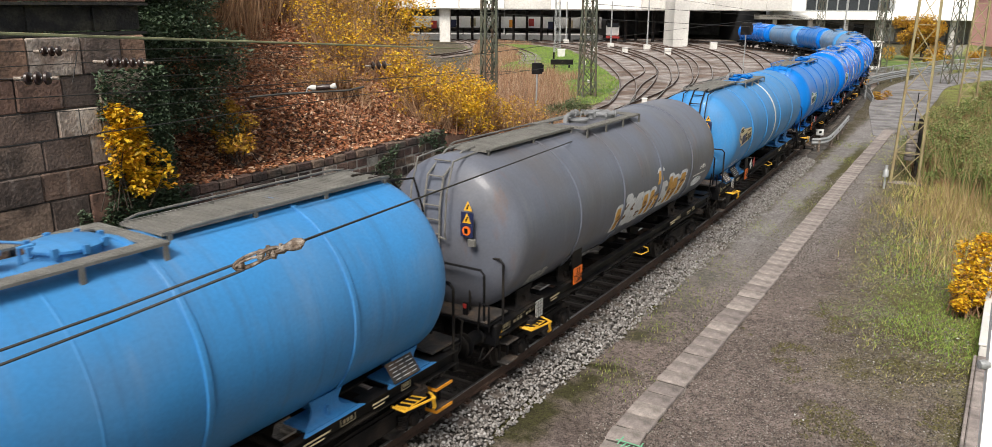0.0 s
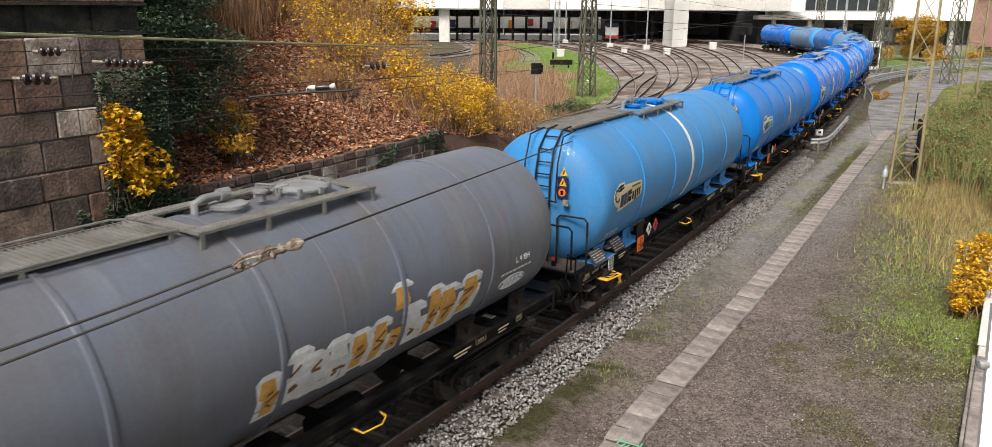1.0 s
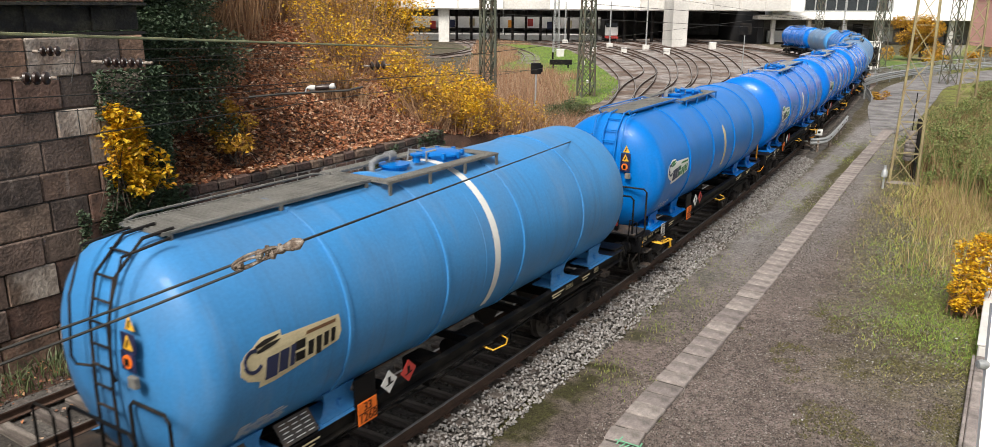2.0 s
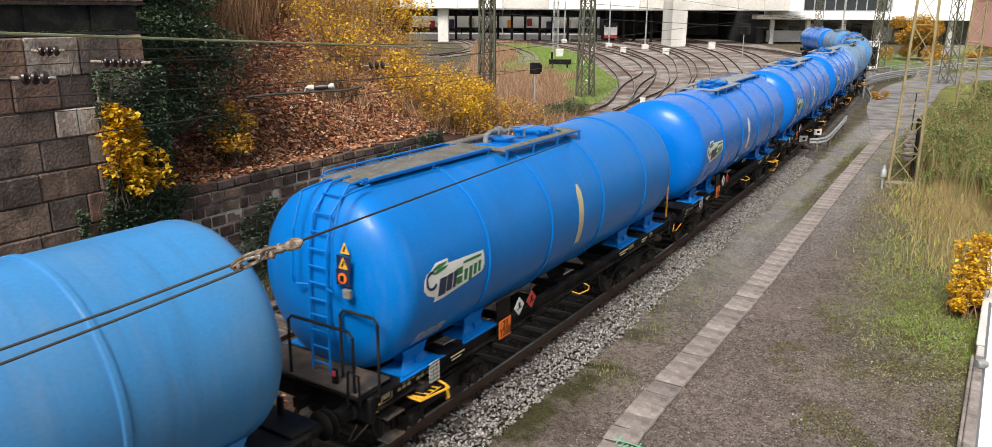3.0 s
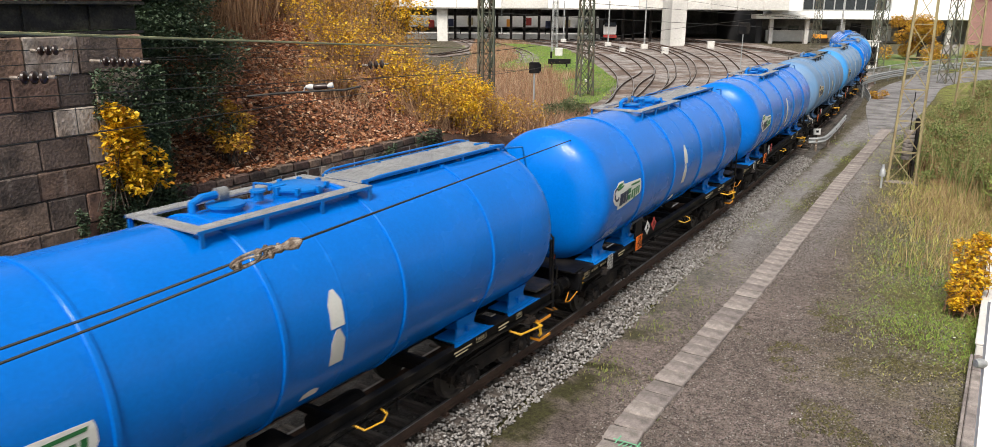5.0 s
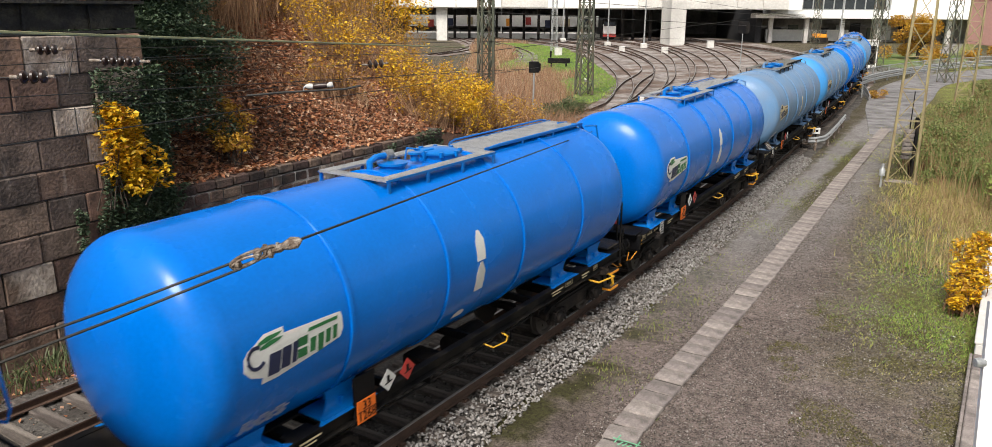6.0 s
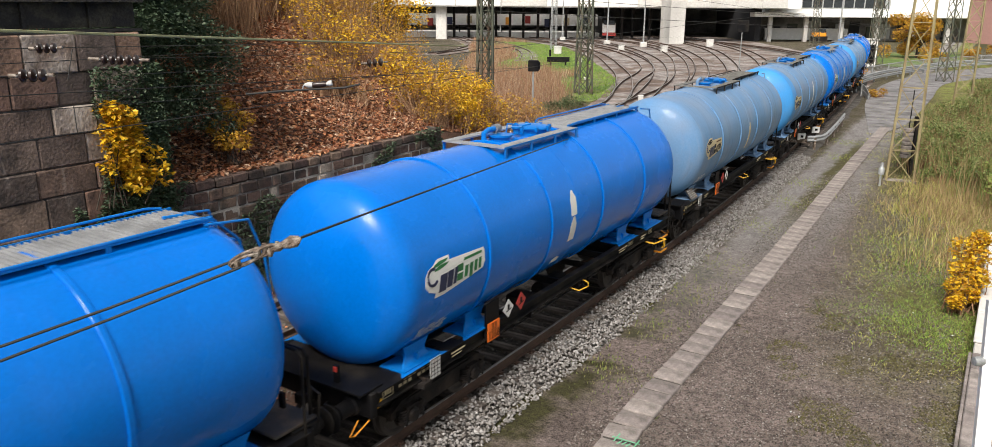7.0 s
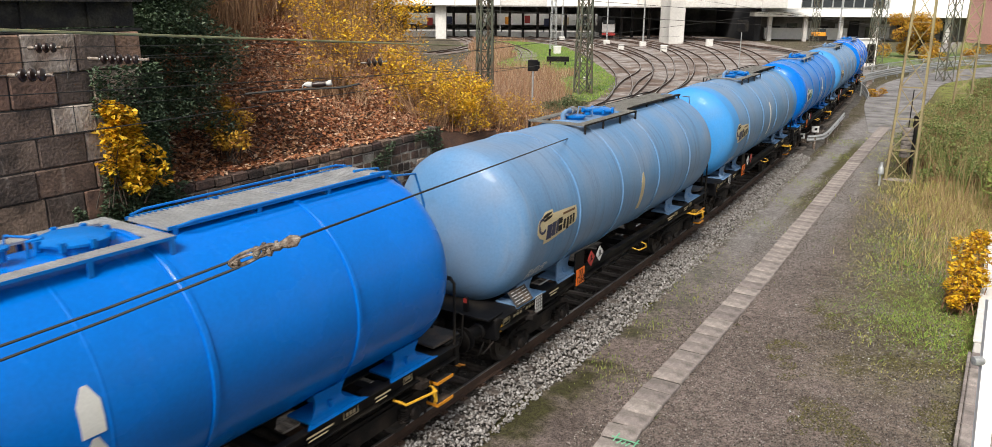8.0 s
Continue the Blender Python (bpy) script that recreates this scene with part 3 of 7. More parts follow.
    # top
    if kind == "near":
        walkway(w, -HALF + 0.1, -1.7, 0.42, deck, mark.get("edge", deck))
        manhole_deck(w, -1.65, 1.5, 0.72, deck, mark.get("edge", deck), GRATE, mark.get("lid", flank))
        end_ladder(w, -1, mark.get("ladder", STEEL), mark.get("signs", True), mark.get("over", 0.0), nose)
        end_platform(w, -1, BLACK, None, PLATE, True)
        if mark.get("far_rail"):
            for x in (0.0, 0.75):
                part("handrail", arch([(x, 6.15, 1.3), (x, 6.15, 2.5), (x + 0.02, 6.15, 2.6), (x + 0.09, 6.15, 2.66), (x + 0.3, 6.15, 2.66), (x + 0.38, 6.15, 2.6), (x + 0.4, 6.15, 2.5), (x + 0.4, 6.15, 1.3)], 0.028), mark["far_rail"], w, "amber painted handrail")
    else:
        walkway(w, 1.5, HALF + 0.1, 0.42, deck, mark.get("edge", deck))
        manhole_deck(w, -1.7, 1.4, 0.72, deck, mark.get("edge", deck), flank, mark.get("lid", flank))
        end_ladder(w, 1, mark.get("ladder", flank), False)
        end_platform(w, 1, BLACK, AMBER, PLATE, False)
    # rope hooks, plates
    hook_y = -5.0 if kind == "near" else 4.9
    part("brake_wheel_guard", Shape().tube([(1.25, hook_y - 0.4, 1.0), (1.5, hook_y - 0.38, 0.98), (1.56, hook_y + 0.3, 0.94), (1.4, hook_y + 0.4, 0.92), (1.25, hook_y + 0.36, 0.98)], 0.022), YELLOW, w, "yellow tube guard")
    hz = w if not mark.get("hazard", True) else part("hazard_board", Shape().box((1.4, hook_y - 0.1, 1.0), (0.22, 0.5, 0.02)), YELLOW, w)
    for i in range(4 if mark.get("hazard", True) else 0):
        part("hazard_stripe", Shape().bar((1.3, hook_y - 0.3 + i * 0.13, 1.013), (1.5, hook_y - 0.24 + i * 0.13, 1.013), 0.07, 0.008), BLACK, hz)
    part("brake_hook", Shape().tube([(1.5, hook_y + 0.32, 0.94), (1.52, hook_y + 0.34, 0.74), (1.46, hook_y + 0.38, 0.68)], 0.03), YELLOW, w, "yellow brake hook")
    px, py, pz = 1.33, mark.get("plate", -2.9), mark.get("plate_z", 1.22)
    pb = part("orange_plate", Shape().box((px, py, pz), (0.02, 0.4, 0.3 + 0.06), chamfer=0.005), ORANGE, w, "orange hazard number plate")
    for zz, tx in ((0.085, "33"), (-0.085, "1268")):
        if tx not in CACHE:
            CACHE[tx] = lettering(tx, 0.19, BLACK)
        tm = part("lettering", CACHE[tx], None, pb)
        tm.matrix_basis = Matrix.Translation((px + 0.014, py, pz + zz)) @ Matrix(((0, 0, 1, 0), (1, 0, 0, 0), (0, 1, 0, 0), (0, 0, 0, 1)))
    part("plate_line", Shape().box((px + 0.012, py, pz), (0.004, 0.38, 0.012)).box((px - 0.04, py, pz + 0.2), (0.03, 0.44, 0.7)), BLACK, pb)
    for k, mt in enumerate(((WHITE, RED) if mark.get("order", 1) else (RED, WHITE)) if mark.get("placards", True) else ()):
        pk = part("placard", shared("placard_" + mt.name, lambda: placard_mesh(0.26), mt), None, w, "white diamond placard" if mt is WHITE else "red diamond placard")
        pk.matrix_basis = pose(1.36, py + 0.46 + k * 0.46, pz + 0.28)
        part("placard_mark", Shape().box((0.009, 0, 0.03), (0.004, 0.06, 0.1)).bar((0.009, -0.08, -0.05), (0.009, 0.09, -0.02), 0.004, 0.02), BLACK, pk)
    gp = part("label_board", Shape().box((1.31, -4.75, 1.18), (0.015, 0.28, 0.36)), WHITE, w, "white gridded label board")
    gd = tagged(part("label_grid", shared("label_grid", grid_plate, STEEL), None, gp), kind="stuff")
    gd.matrix_basis = pose(1.31, -4.75, 1.18)
    for y, ww in ((-4.1, 0.4), (2.9, 0.5), (4.2, 0.35)):
        tagged(part("data_panel", Shape().box((1.315, y, 1.25), (0.006, ww, 0.025)).box((1.315, y - 0.04, 1.19), (0.006, ww * 0.7, 0.02)), CREAM, w), kind="stuff")
    part("release_loop", Shape().tube([(1.25, 0.2, 1.05), (1.45, 0.25, 1.0), (1.5, 0.6, 1.0), (1.42, 0.78, 1.02), (1.25, 0.8, 1.06)], 0.015), YELLOW, w, "yellow release handle")
    data_lines(w, -HALF + 0.25, -30, 5, 0.8, WHITE)
    # stencilled boxes and lines on the sole bar, a bracket below it, a small triangle by the buffer
    for y, z, ww, hh in ((-5.85, 1.21, 0.24, 0.2), (3.6, 1.2, 0.3, 0.13), (4.9, 1.21, 0.2, 0.16)):
        f = Shape()
        for dz in (-hh / 2, hh / 2):
            f.box((1.219, y, z + dz), (0.006, ww, 0.012))
        for dy in (-ww / 2, ww / 2):
            f.box((1.219, y + dy, z), (0.006, 0.012, hh))
        for i in range(3):
            f.box((1.219, y - ww * 0.25 + i * ww * 0.24, z - 0.01), (0.006, ww * 0.14, hh * 0.45))
        tagged(part("stencil_box", f, CREAM, w), kind="stuff")
    f = Shape()
    for row, (z, h) in enumerate(((1.255, 0.05), (1.175, 0.05))):
        for i in range(7):
            if (i + row) % 4:
                f.box((1.219, -5.55 + i * 0.12, z), (0.006, 0.075, h))
    tagged(part("stencil_line", f, CREAM, w), kind="stuff")
    for y in (-5.1, 5.1):
        part("jacking_bracket", Shape().slab([(1.2, y - 0.16), (1.42, y - 0.1), (1.42, y + 0.1), (1.2, y + 0.16)], 1.0, 1.09).box((1.3, y, 1.05), (0.16, 0.03, 0.2)), STEEL, w)
    part("warning_triangle", Shape().add([(1.222, -6.1, 1.02), (1.222, -5.94, 1.02), (1.222, -6.02, 1.16), (1.216, -6.1, 1.02), (1.216, -5.94, 1.02), (1.216, -6.02, 1.16)], [(0, 1, 2), (5, 4, 3), (0, 3, 4, 1), (1, 4, 5, 2), (2, 5, 3, 0)]), YELLOW, w, "small yellow warning triangle")
    for y in mark.get("boards", ()):
        tilt = Matrix.Translation((1.2, y, 1.5)) @ Matrix.Rotation(radians(-38), 4, "Y")
        bd = part("data_board", Shape().box((0, 0, 0), (0.02, 0.62, 0.34), tilt, chamfer=0.006).box((-0.1, 0, -0.12), (0.2, 0.03, 0.06), tilt), PLATE, w, "grey data board with white lines")
        f = Shape()
        for i in range(5):
            for k in range(3):
                f.box((0.013, -0.19 + k * 0.19, 0.12 - i * 0.06), (0.004, 0.1 + 0.06 * ((i + k) % 2), 0.014), tilt)
        tagged(part("data_line", f, WHITE, bd), kind="stuff")
    if "logo" in mark:
        logo(w, -5.28, *mark["logo"])
    for (y, wd, a1, a0, mt) in mark.get("stripes", ()):
        n = max(3, int((a1 - a0) / 6))
        rows = []
        for i in range(n + 1):
            a = a1 + (a0 - a1) * i / n
            tip = wd * (0.25 if i in (0,) and a1 < 60 else 1)
            rows.append((a, y - tip / 2, y + tip / 2))
        part("white_stripe", skin_patch(Shape(), rows, 0.007), mt, w, "pale painted stripe", smooth=True)
    WAGONS.append(w)
    return w


WAGONS, WHEELSETS = [], []
NEWLOGO, OLDLOGO = (WHITE, NAVY, LEAFGREEN, LEAFGREEN), (CREAM, NAVY, BLACK, UMBER)
wagon(SKYBLUE, SKYBLUE, SKYBLUE, GRATE_OLD, "far", {"label": "worn sky-blue tank wagon with grimy walkway", "edge": GRATE_OLD, "ladder": STEEL, "plate": -2.9, "boards": (4.85,)})
grey = wagon(TANKGREY, TANKGREY, STEEL, GRATE_OLD, "near", {"label": "grimy grey tank wagon with sprayed lettering", "edge": GRATE_OLD, "lid": GRATE, "ladder": GRATE_OLD, "plate": -3.1, "plate_z": 1.42, "nose": 0.2, "over": -0.32, "placards": False})
wagon(SKYBLUE, SKYBLUE, SKYBLUE, GRATE_OLD, "near", {"label": "sky-blue tank wagon with a white hoop stripe", "logo": OLDLOGO, "stripes": [(0.25, 0.17, 140, -38, WHITE)], "edge": GRATE_OLD, "lid": MIDBLUE, "plate": -2.95, "boards": (-5.3, -4.2)})
wagon(MIDBLUE, MIDBLUE, MIDBLUE, GRATE_OLD, "near", {"label": "mid-blue tank wagon with a cream side stripe", "edge": MIDBLUE, "logo": NEWLOGO, "stripes": [(0.05, 0.2, 26, -22, CREAM)], "ladder": MIDBLUE, "far_rail": AMBER, "short": 0.28, "plate": -2.6, "plate_z": 1.2})
for q in range(3):
    wagon(GLOSS, GLOSS, MIDBLUE, GRATE_NEW, "far", {"label": "glossy blue tank wagon with white side stripes", "logo": NEWLOGO, "stripes": [(-0.27, 0.25, 21, 1.6, WHITE), (-0.27, 0.25, 0.6, -19, WHITE), (-0.6, 0.3, -31, -37, WHITE)], "edge": MIDBLUE, "lid": MIDBLUE, "plate": -3.0, "hazard": False, "loop": AMBER})
wagon(CHALK, CHALK, CHALK, GRATE_OLD, "far", {"label": "chalky pale blue tank wagon with cream plate", "logo": OLDLOGO, "stripes": [(0.05, 0.2, 10, -25, CREAM)], "edge": STEEL, "lid": MIDBLUE, "order": 0, "boards": (-5.3,)})
wagon(CHALK, ENDBLUE, CHALK, GRATE_OLD, "far", {"label": "chalky tank wagon with brighter blue end", "logo": OLDLOGO, "wash": 0.7, "edge": STEEL, "lid": MIDBLUE, "stripes": [(0.05, 0.17, 24, -24, WHITE)]})
wagon(MIDBLUE, GLOSS, MIDBLUE, GRATE, "far", {"label": "blue tank wagon with glossy domed end", "logo": NEWLOGO, "stripes": [(-0.1, 0.2, 21, -19, WHITE)], "wash": 0.3})
wagon(CHALK, ENDBLUE, CHALK, GRATE_OLD, "far", {"label": "chalky blue tank wagon near the tail", "logo": OLDLOGO, "wash": 0.5, "edge": STEEL})
wagon(GLOSS, GLOSS, MIDBLUE, GRATE, "far", {"label": "bright blue tank wagon at the tail", "logo": NEWLOGO, "stripes": [(-0.1, 0.2, 60, -19, WHITE)]})

# sprayed lettering on the grey wagon's flank: ochre shapes with pale outline, unreadable
rnd = random.Random(4)
u = -1.5
while u < 2.9:
    wd = rnd.uniform(0.28, 0.5)
    top, low = rnd.uniform(-9, -2) + (11 if 0.5 < u < 0.9 else 0), rnd.uniform(-33, -28)
    lean = rnd.uniform(-0.1, 0.15)
    sp = Shape()
    skin_patch(sp, [(top + 3, u + lean + 0.05, u + lean + wd * 0.8), (top, u + lean - 0.06, u + lean + wd + 0.05), (low + 12, u - 0.07, u + wd + 0.1), (low, u - 0.1, u + wd + 0.02)], 0.006, 0.002)
    part("sprayed_outline", sp, SPRAY, grey)
    sp = Shape()
    skin_patch(sp, [(top, u + lean + 0.03, u + lean + wd * 0.7), (top - 9, u + lean, u + lean + wd * 0.9), (low + 12, u + 0.02, u + wd * 0.8), (low + 2, u, u + wd * 0.55)], 0.009, 0.002)
    part("sprayed_fill", sp, OCHRE if rnd.random() < 0.8 else SPRAY, grey)
    sp = Shape()
    for k in range(3):
        a = rnd.uniform(low + 6, top - 6)
        sp.bar(skin([(u + wd * 0.2, a)], 0.013)[0], skin([(u + wd * rnd.uniform(0.4, 0.8), a + rnd.uniform(-3, 5))], 0.013)[0], 0.006, 0.03)
    part("sprayed_line", sp, UMBER, grey)
    u += wd + 0.03
lt = part("lettering", lettering("L 4 BH", 0.17, WHITE), None, grey, "white stencilled lettering")
lt.matrix_basis = Matrix.Translation((math.cos(radians(-8)) * (R + 0.012), 4.5, ZC + math.sin(radians(-8)) * (R + 0.01))) @ Matrix(((0, 0, 1, 0), (1, 0, 0, 0), (0, 1, 0, 0), (0, 0, 0, 1))) @ Matrix.Rotation(radians(-8), 4, "X")
sp = Shape()
for i in range(8):
    skin_patch(sp, [(-14.5, 3.85 + i * 0.13, 3.95 + i * 0.13), (-16, 3.85 + i * 0.13, 3.95 + i * 0.13)], 0.008, 0.002)
part("data_panel", sp, WHITE, grey)
sp = Shape()
pts = [(4.3 + 0.42 * math.cos(a), -24 + 5 * math.sin(a)) for a in (k * math.pi / 14 for k in range(29))]
for p, q in zip(pts, pts[1:]):
    sp.bar(skin([p], 0.01)[0], skin([q], 0.01)[0], 0.006, 0.02)
for i in range(5):
    sp.bar(skin([(4.0 + i * 0.13, -22.5)], 0.01)[0], skin([(4.1 + i * 0.13, -22)], 0.01)[0], 0.006, 0.07)
    sp.bar(skin([(4.0 + i * 0.13, -26.5)], 0.01)[0], skin([(4.09 + i * 0.13, -25.6)], 0.01)[0], 0.006, 0.06)
tagged(part("chalk_scribble", sp, SPRAY, grey), kind="stuff")

START = 22.4        # where the third wagon's middle is at the start


def wagon_pose(k, t):
    s = START + (k - 2) * PITCH_W - SPEED * t
    a, b = track(s - PIVOT), track(s + PIVOT)
    d = b - a
    return Matrix.Translation((a + b) / 2) @ Matrix.Rotation(-math.atan2(d.x, d.y), 4, "Z")


def motions():
    for k, w in enumerate(WAGONS):
        walk(w, [(i * 0.25, wagon_pose(k, i * 0.25)) for i in range(33)])
    # wheels roll towards the camera: about 42 degrees for each thirtieth of a second
    turn = SPEED / WHEEL_R
    for ws, y, k in WHEELSETS:
        if k <= 7:
            walk(ws, [(i / 30, Matrix.Translation((0, y, WHEEL_R)) @ Matrix.Rotation(turn * i / 30, 4, "X")) for i in range(241)])
# ---- surfaces of the place ----


def leaf_paint(name, colours, rough=0.6, glow=0.25):
    """Leaves or blades: each island takes its own colour from the row of colours; a little light comes through."""
    m = bpy.data.materials.new(name)
    m.use_nodes = True
    n, l = m.node_tree.nodes, m.node_tree.links
    b = n["Principled BSDF"]
    g = n.new("ShaderNodeNewGeometry")
    r = n.new("ShaderNodeValToRGB")
    e = r.color_ramp.elements
    while len(e) < len(colours):
        e.new(0.5)
    for i, c in enumerate(colours):
        e[i].position, e[i].color = i / (len(colours) - 1), (*c, 1)
    l.new(g.outputs["Random Per Island"], r.inputs[0])
    l.new(r.outputs[0], b.inputs["Base Color"])
    b.inputs["Roughness"].default_value = rough
    t = n.new("ShaderNodeBsdfTranslucent")
    l.new(r.outputs[0], t.inputs[0])
    mx = n.new("ShaderNodeMixShader")
    mx.inputs[0].default_value = glow
    l.new(b.outputs[0], mx.inputs[1]), l.new(t.outputs[0], mx.inputs[2])
    l.new(mx.outputs[0], n["Material Output"].inputs[0])
    return m


def ground_paint():
    """Gravel that turns to moss and grass past a wandering line, with damp dark patches and pale stones."""
    m = bpy.data.materials.new("gravel_and_verge")
    m.use_nodes = True
    n, l = m.node_tree.nodes, m.node_tree.links
    b = n["Principled BSDF"]
    b.inputs["Roughness"].default_value = 0.95
    b.inputs["Specular IOR Level"].default_value = 0.2
    co = n.new("ShaderNodeTexCoord").outputs["Object"]

    def noise_of(scale, detail=5.0, rough=0.6):
        t = n.new("ShaderNodeTexNoise")
        t.inputs["Scale"].default_value, t.inputs["Detail"].default_value, t.inputs["Roughness"].default_value = scale, detail, rough
        l.new(co, t.inputs["Vector"])
        return t.outputs["Fac"]

    def span(v, lo, hi, a=0.0, b_=1.0):
        r = n.new("ShaderNodeMapRange")
        for key, val in (("From Min", lo), ("From Max", hi), ("To Min", a), ("To Max", b_)):
            r.inputs[key].default_value = val
        l.new(v, r.inputs["Value"])
        return r.outputs["Result"]

    def mathop(op, a, c):
        q = n.new("ShaderNodeMath")
        q.operation = op
        for i, v in enumerate((a, c)):
            if isinstance(v, (int, float)):
                q.inputs[i].default_value = v
            else:
                l.new(v, q.inputs[i])
        return q.outputs[0]

    def mixed(f, a, c):
        q = n.new("ShaderNodeMix")
        q.data_type = "RGBA"
        l.new(f, q.inputs[0])
        for i, v in ((6, a), (7, c)):
            if isinstance(v, tuple):
                q.inputs[i].default_value = (*v, 1)
            else:
                l.new(v, q.inputs[i])
        return q.outputs[2]

    def side(px, py, deg):
        """Distance to the right of the line through (px, py) with that heading."""
        d = n.new("ShaderNodeVectorMath")
        d.operation = "DOT_PRODUCT"
        l.new(co, d.inputs[0])
        nx, ny = math.cos(radians(deg)), -math.sin(radians(deg))
        d.inputs[1].default_value = (nx, ny, 0)
        return mathop("SUBTRACT", d.outputs["Value"], px * nx + py * ny)

    stones = noise_of(9.0, 6.0, 0.8)
    fine = noise_of(38.0, 3.0, 0.7)
    grit = span(mathop("ADD", stones, fine), 0.78, 1.22)
    gravel = mixed(grit, (0.034, 0.026, 0.022), (0.43, 0.343, 0.31))
    clods = span(noise_of(3.2, 5.0, 0.7), 0.42, 0.66)
    gravel = mixed(clods, gravel, mixed(grit, (0.032, 0.025, 0.021), (0.3, 0.24, 0.215)))
    damp = span(noise_of(0.45, 4.0), 0.45, 0.68)
    gravel = mixed(damp, gravel, mixed(grit, (0.022, 0.017, 0.014), (0.24, 0.19, 0.165)))
    moss = mixed(grit, (0.03, 0.026, 0.014), (0.23, 0.205, 0.085))
    green = mixed(grit, (0.06, 0.068, 0.018), (0.37, 0.4, 0.1))
    wander = mathop("MULTIPLY", mathop("SUBTRACT", noise_of(0.5, 6.0, 0.7), 0.5), 5.0)
    verge = mathop("MULTIPLY", span(mathop("ADD", side(6.5, 14.0, 25.5), wander), -0.6, 1.4), span(mathop("ADD", side(0, 15.5, -90), wander), -2.5, 1.5, 0.2, 1.0))
    lush = span(mathop("ADD", side(9.4, 15.5, 28), mathop("MULTIPLY", wander, 0.6)), -0.3, 1.4)
    col = mixed(verge, gravel, moss)
    col = mixed(lush, col, mixed(span(noise_of(0.8), 0.35, 0.6), moss, green))
    # a mossy strip along the foot of the ballast
    strip = mathop("MULTIPLY", span(mathop("ADD", side(0.9, 12.9, 30.6), mathop("MULTIPLY", wander, 0.35)), 0.9, 0.3), span(noise_of(0.6, 5.0), 0.45, 0.6))
    col = mixed(strip, col, mixed(grit, (0.025, 0.022, 0.012), (0.1, 0.095, 0.035)))
    # the worn wheel lane beside the slabs, pale and packed, with a weedy strip between, and a trodden margin on the other side
    ragged = mathop("MULTIPLY", mathop("SUBTRACT", noise_of(1.3, 6.0, 0.7), 0.5), 1.1)
    lane_at = mathop("ADD", side(6.39, 19.56, 31.0), ragged)
    away = side(0, 19.0, -90)
    lane = mathop("MULTIPLY", mathop("MULTIPLY", span(lane_at, -1.75, -1.3), span(lane_at, 0.5, 0.2)), span(away, -3.0, 6.0))
    packed = mixed(grit, (0.1, 0.092, 0.088), (0.42, 0.395, 0.38))
    packed = mixed(span(noise_of(1.1, 5.0, 0.7), 0.45, 0.75, 0.0, 0.6), packed, (0.12, 0.108, 0.1))
    col = mixed(lane, col, packed)
    margin = mathop("MULTIPLY", mathop("MULTIPLY", span(lane_at, 0.4, 0.7), span(lane_at, 1.7, 1.2)), span(away, 0.0, 8.0, 0.0, 0.8))
    col = mixed(margin, col, packed)
    weedy = mathop("MULTIPLY", mathop("MULTIPLY", span(lane_at, -0.62, -0.4), span(lane_at, 0.15, -0.05)), mathop("MULTIPLY", span(away, 6.0, 10.0), span(away, 27.0, 22.0)))
    col = mixed(weedy, col, mixed(grit, (0.04, 0.034, 0.018), (0.15, 0.14, 0.06)))
    dirt = mathop("MULTIPLY", span(lane_at, -1.3, -1.8), span(away, 2.0, 8.0, 0.0, 0.75))
    col = mixed(dirt, col, mixed(grit, (0.025, 0.021, 0.014), (0.15, 0.13, 0.08)))
    l.new(col, b.inputs["Base Color"])
    bp = n.new("ShaderNodeBump")
    bp.inputs["Distance"].default_value, bp.inputs["Strength"].default_value = 0.03, 0.9
    l.new(grit, bp.inputs["Height"])
    l.new(bp.outputs[0], b.inputs["Normal"])
    return m


GROUND = ground_paint()
ASPHALT = paint("worn_asphalt", (0.2, 0.19, 0.19), 0.85, spread=0.35, scale=1.5, grain=20, other=(0.1, 0.094, 0.09), mix_scale=0.7, bump=0.01)
SLABS = paint("concrete_slab", (0.25, 0.215, 0.198), 0.92, spread=0.25, scale=6, grain=45, other=(0.13, 0.112, 0.1), mix_scale=2.2, bump=0.006, piece=0.22)
BALLAST = paint("ballast_bed", (0.1, 0.09, 0.08), 0.95, spread=0.42, scale=9, grain=26, other=(0.045, 0.038, 0.032), mix_scale=1.3, bump=0.03)
YARD = paint("yard_ballast", (0.27, 0.245, 0.23), 0.95, spread=0.5, scale=1.0, grain=5, other=(0.12, 0.08, 0.06), mix_scale=0.3, mix_low=0.4, mix_high=0.6, bump=0.03)
STONES = leaf_paint("ballast_stone", [(0.13, 0.12, 0.112), (0.24, 0.225, 0.21), (0.34, 0.325, 0.31), (0.16, 0.14, 0.125), (0.43, 0.415, 0.4)], 0.95, 0.0)
OILY = leaf_paint("oily_stone", [(0.03, 0.026, 0.023), (0.09, 0.078, 0.068), (0.19, 0.17, 0.15), (0.055, 0.045, 0.038)], 0.9, 0.0)
GRIT = leaf_paint("gravel_chip", [(0.03, 0.025, 0.02), (0.12, 0.1, 0.085), (0.28, 0.245, 0.215), (0.05, 0.04, 0.03), (0.42, 0.385, 0.35)], 0.95, 0.0)
TIMBER = paint("old_sleeper", (0.1, 0.082, 0.07), 0.9, spread=0.35, scale=4, grain=30, other=(0.18, 0.155, 0.135), mix_scale=2, bump=0.01, piece=0.25, stretch=(0.4, 3, 3))
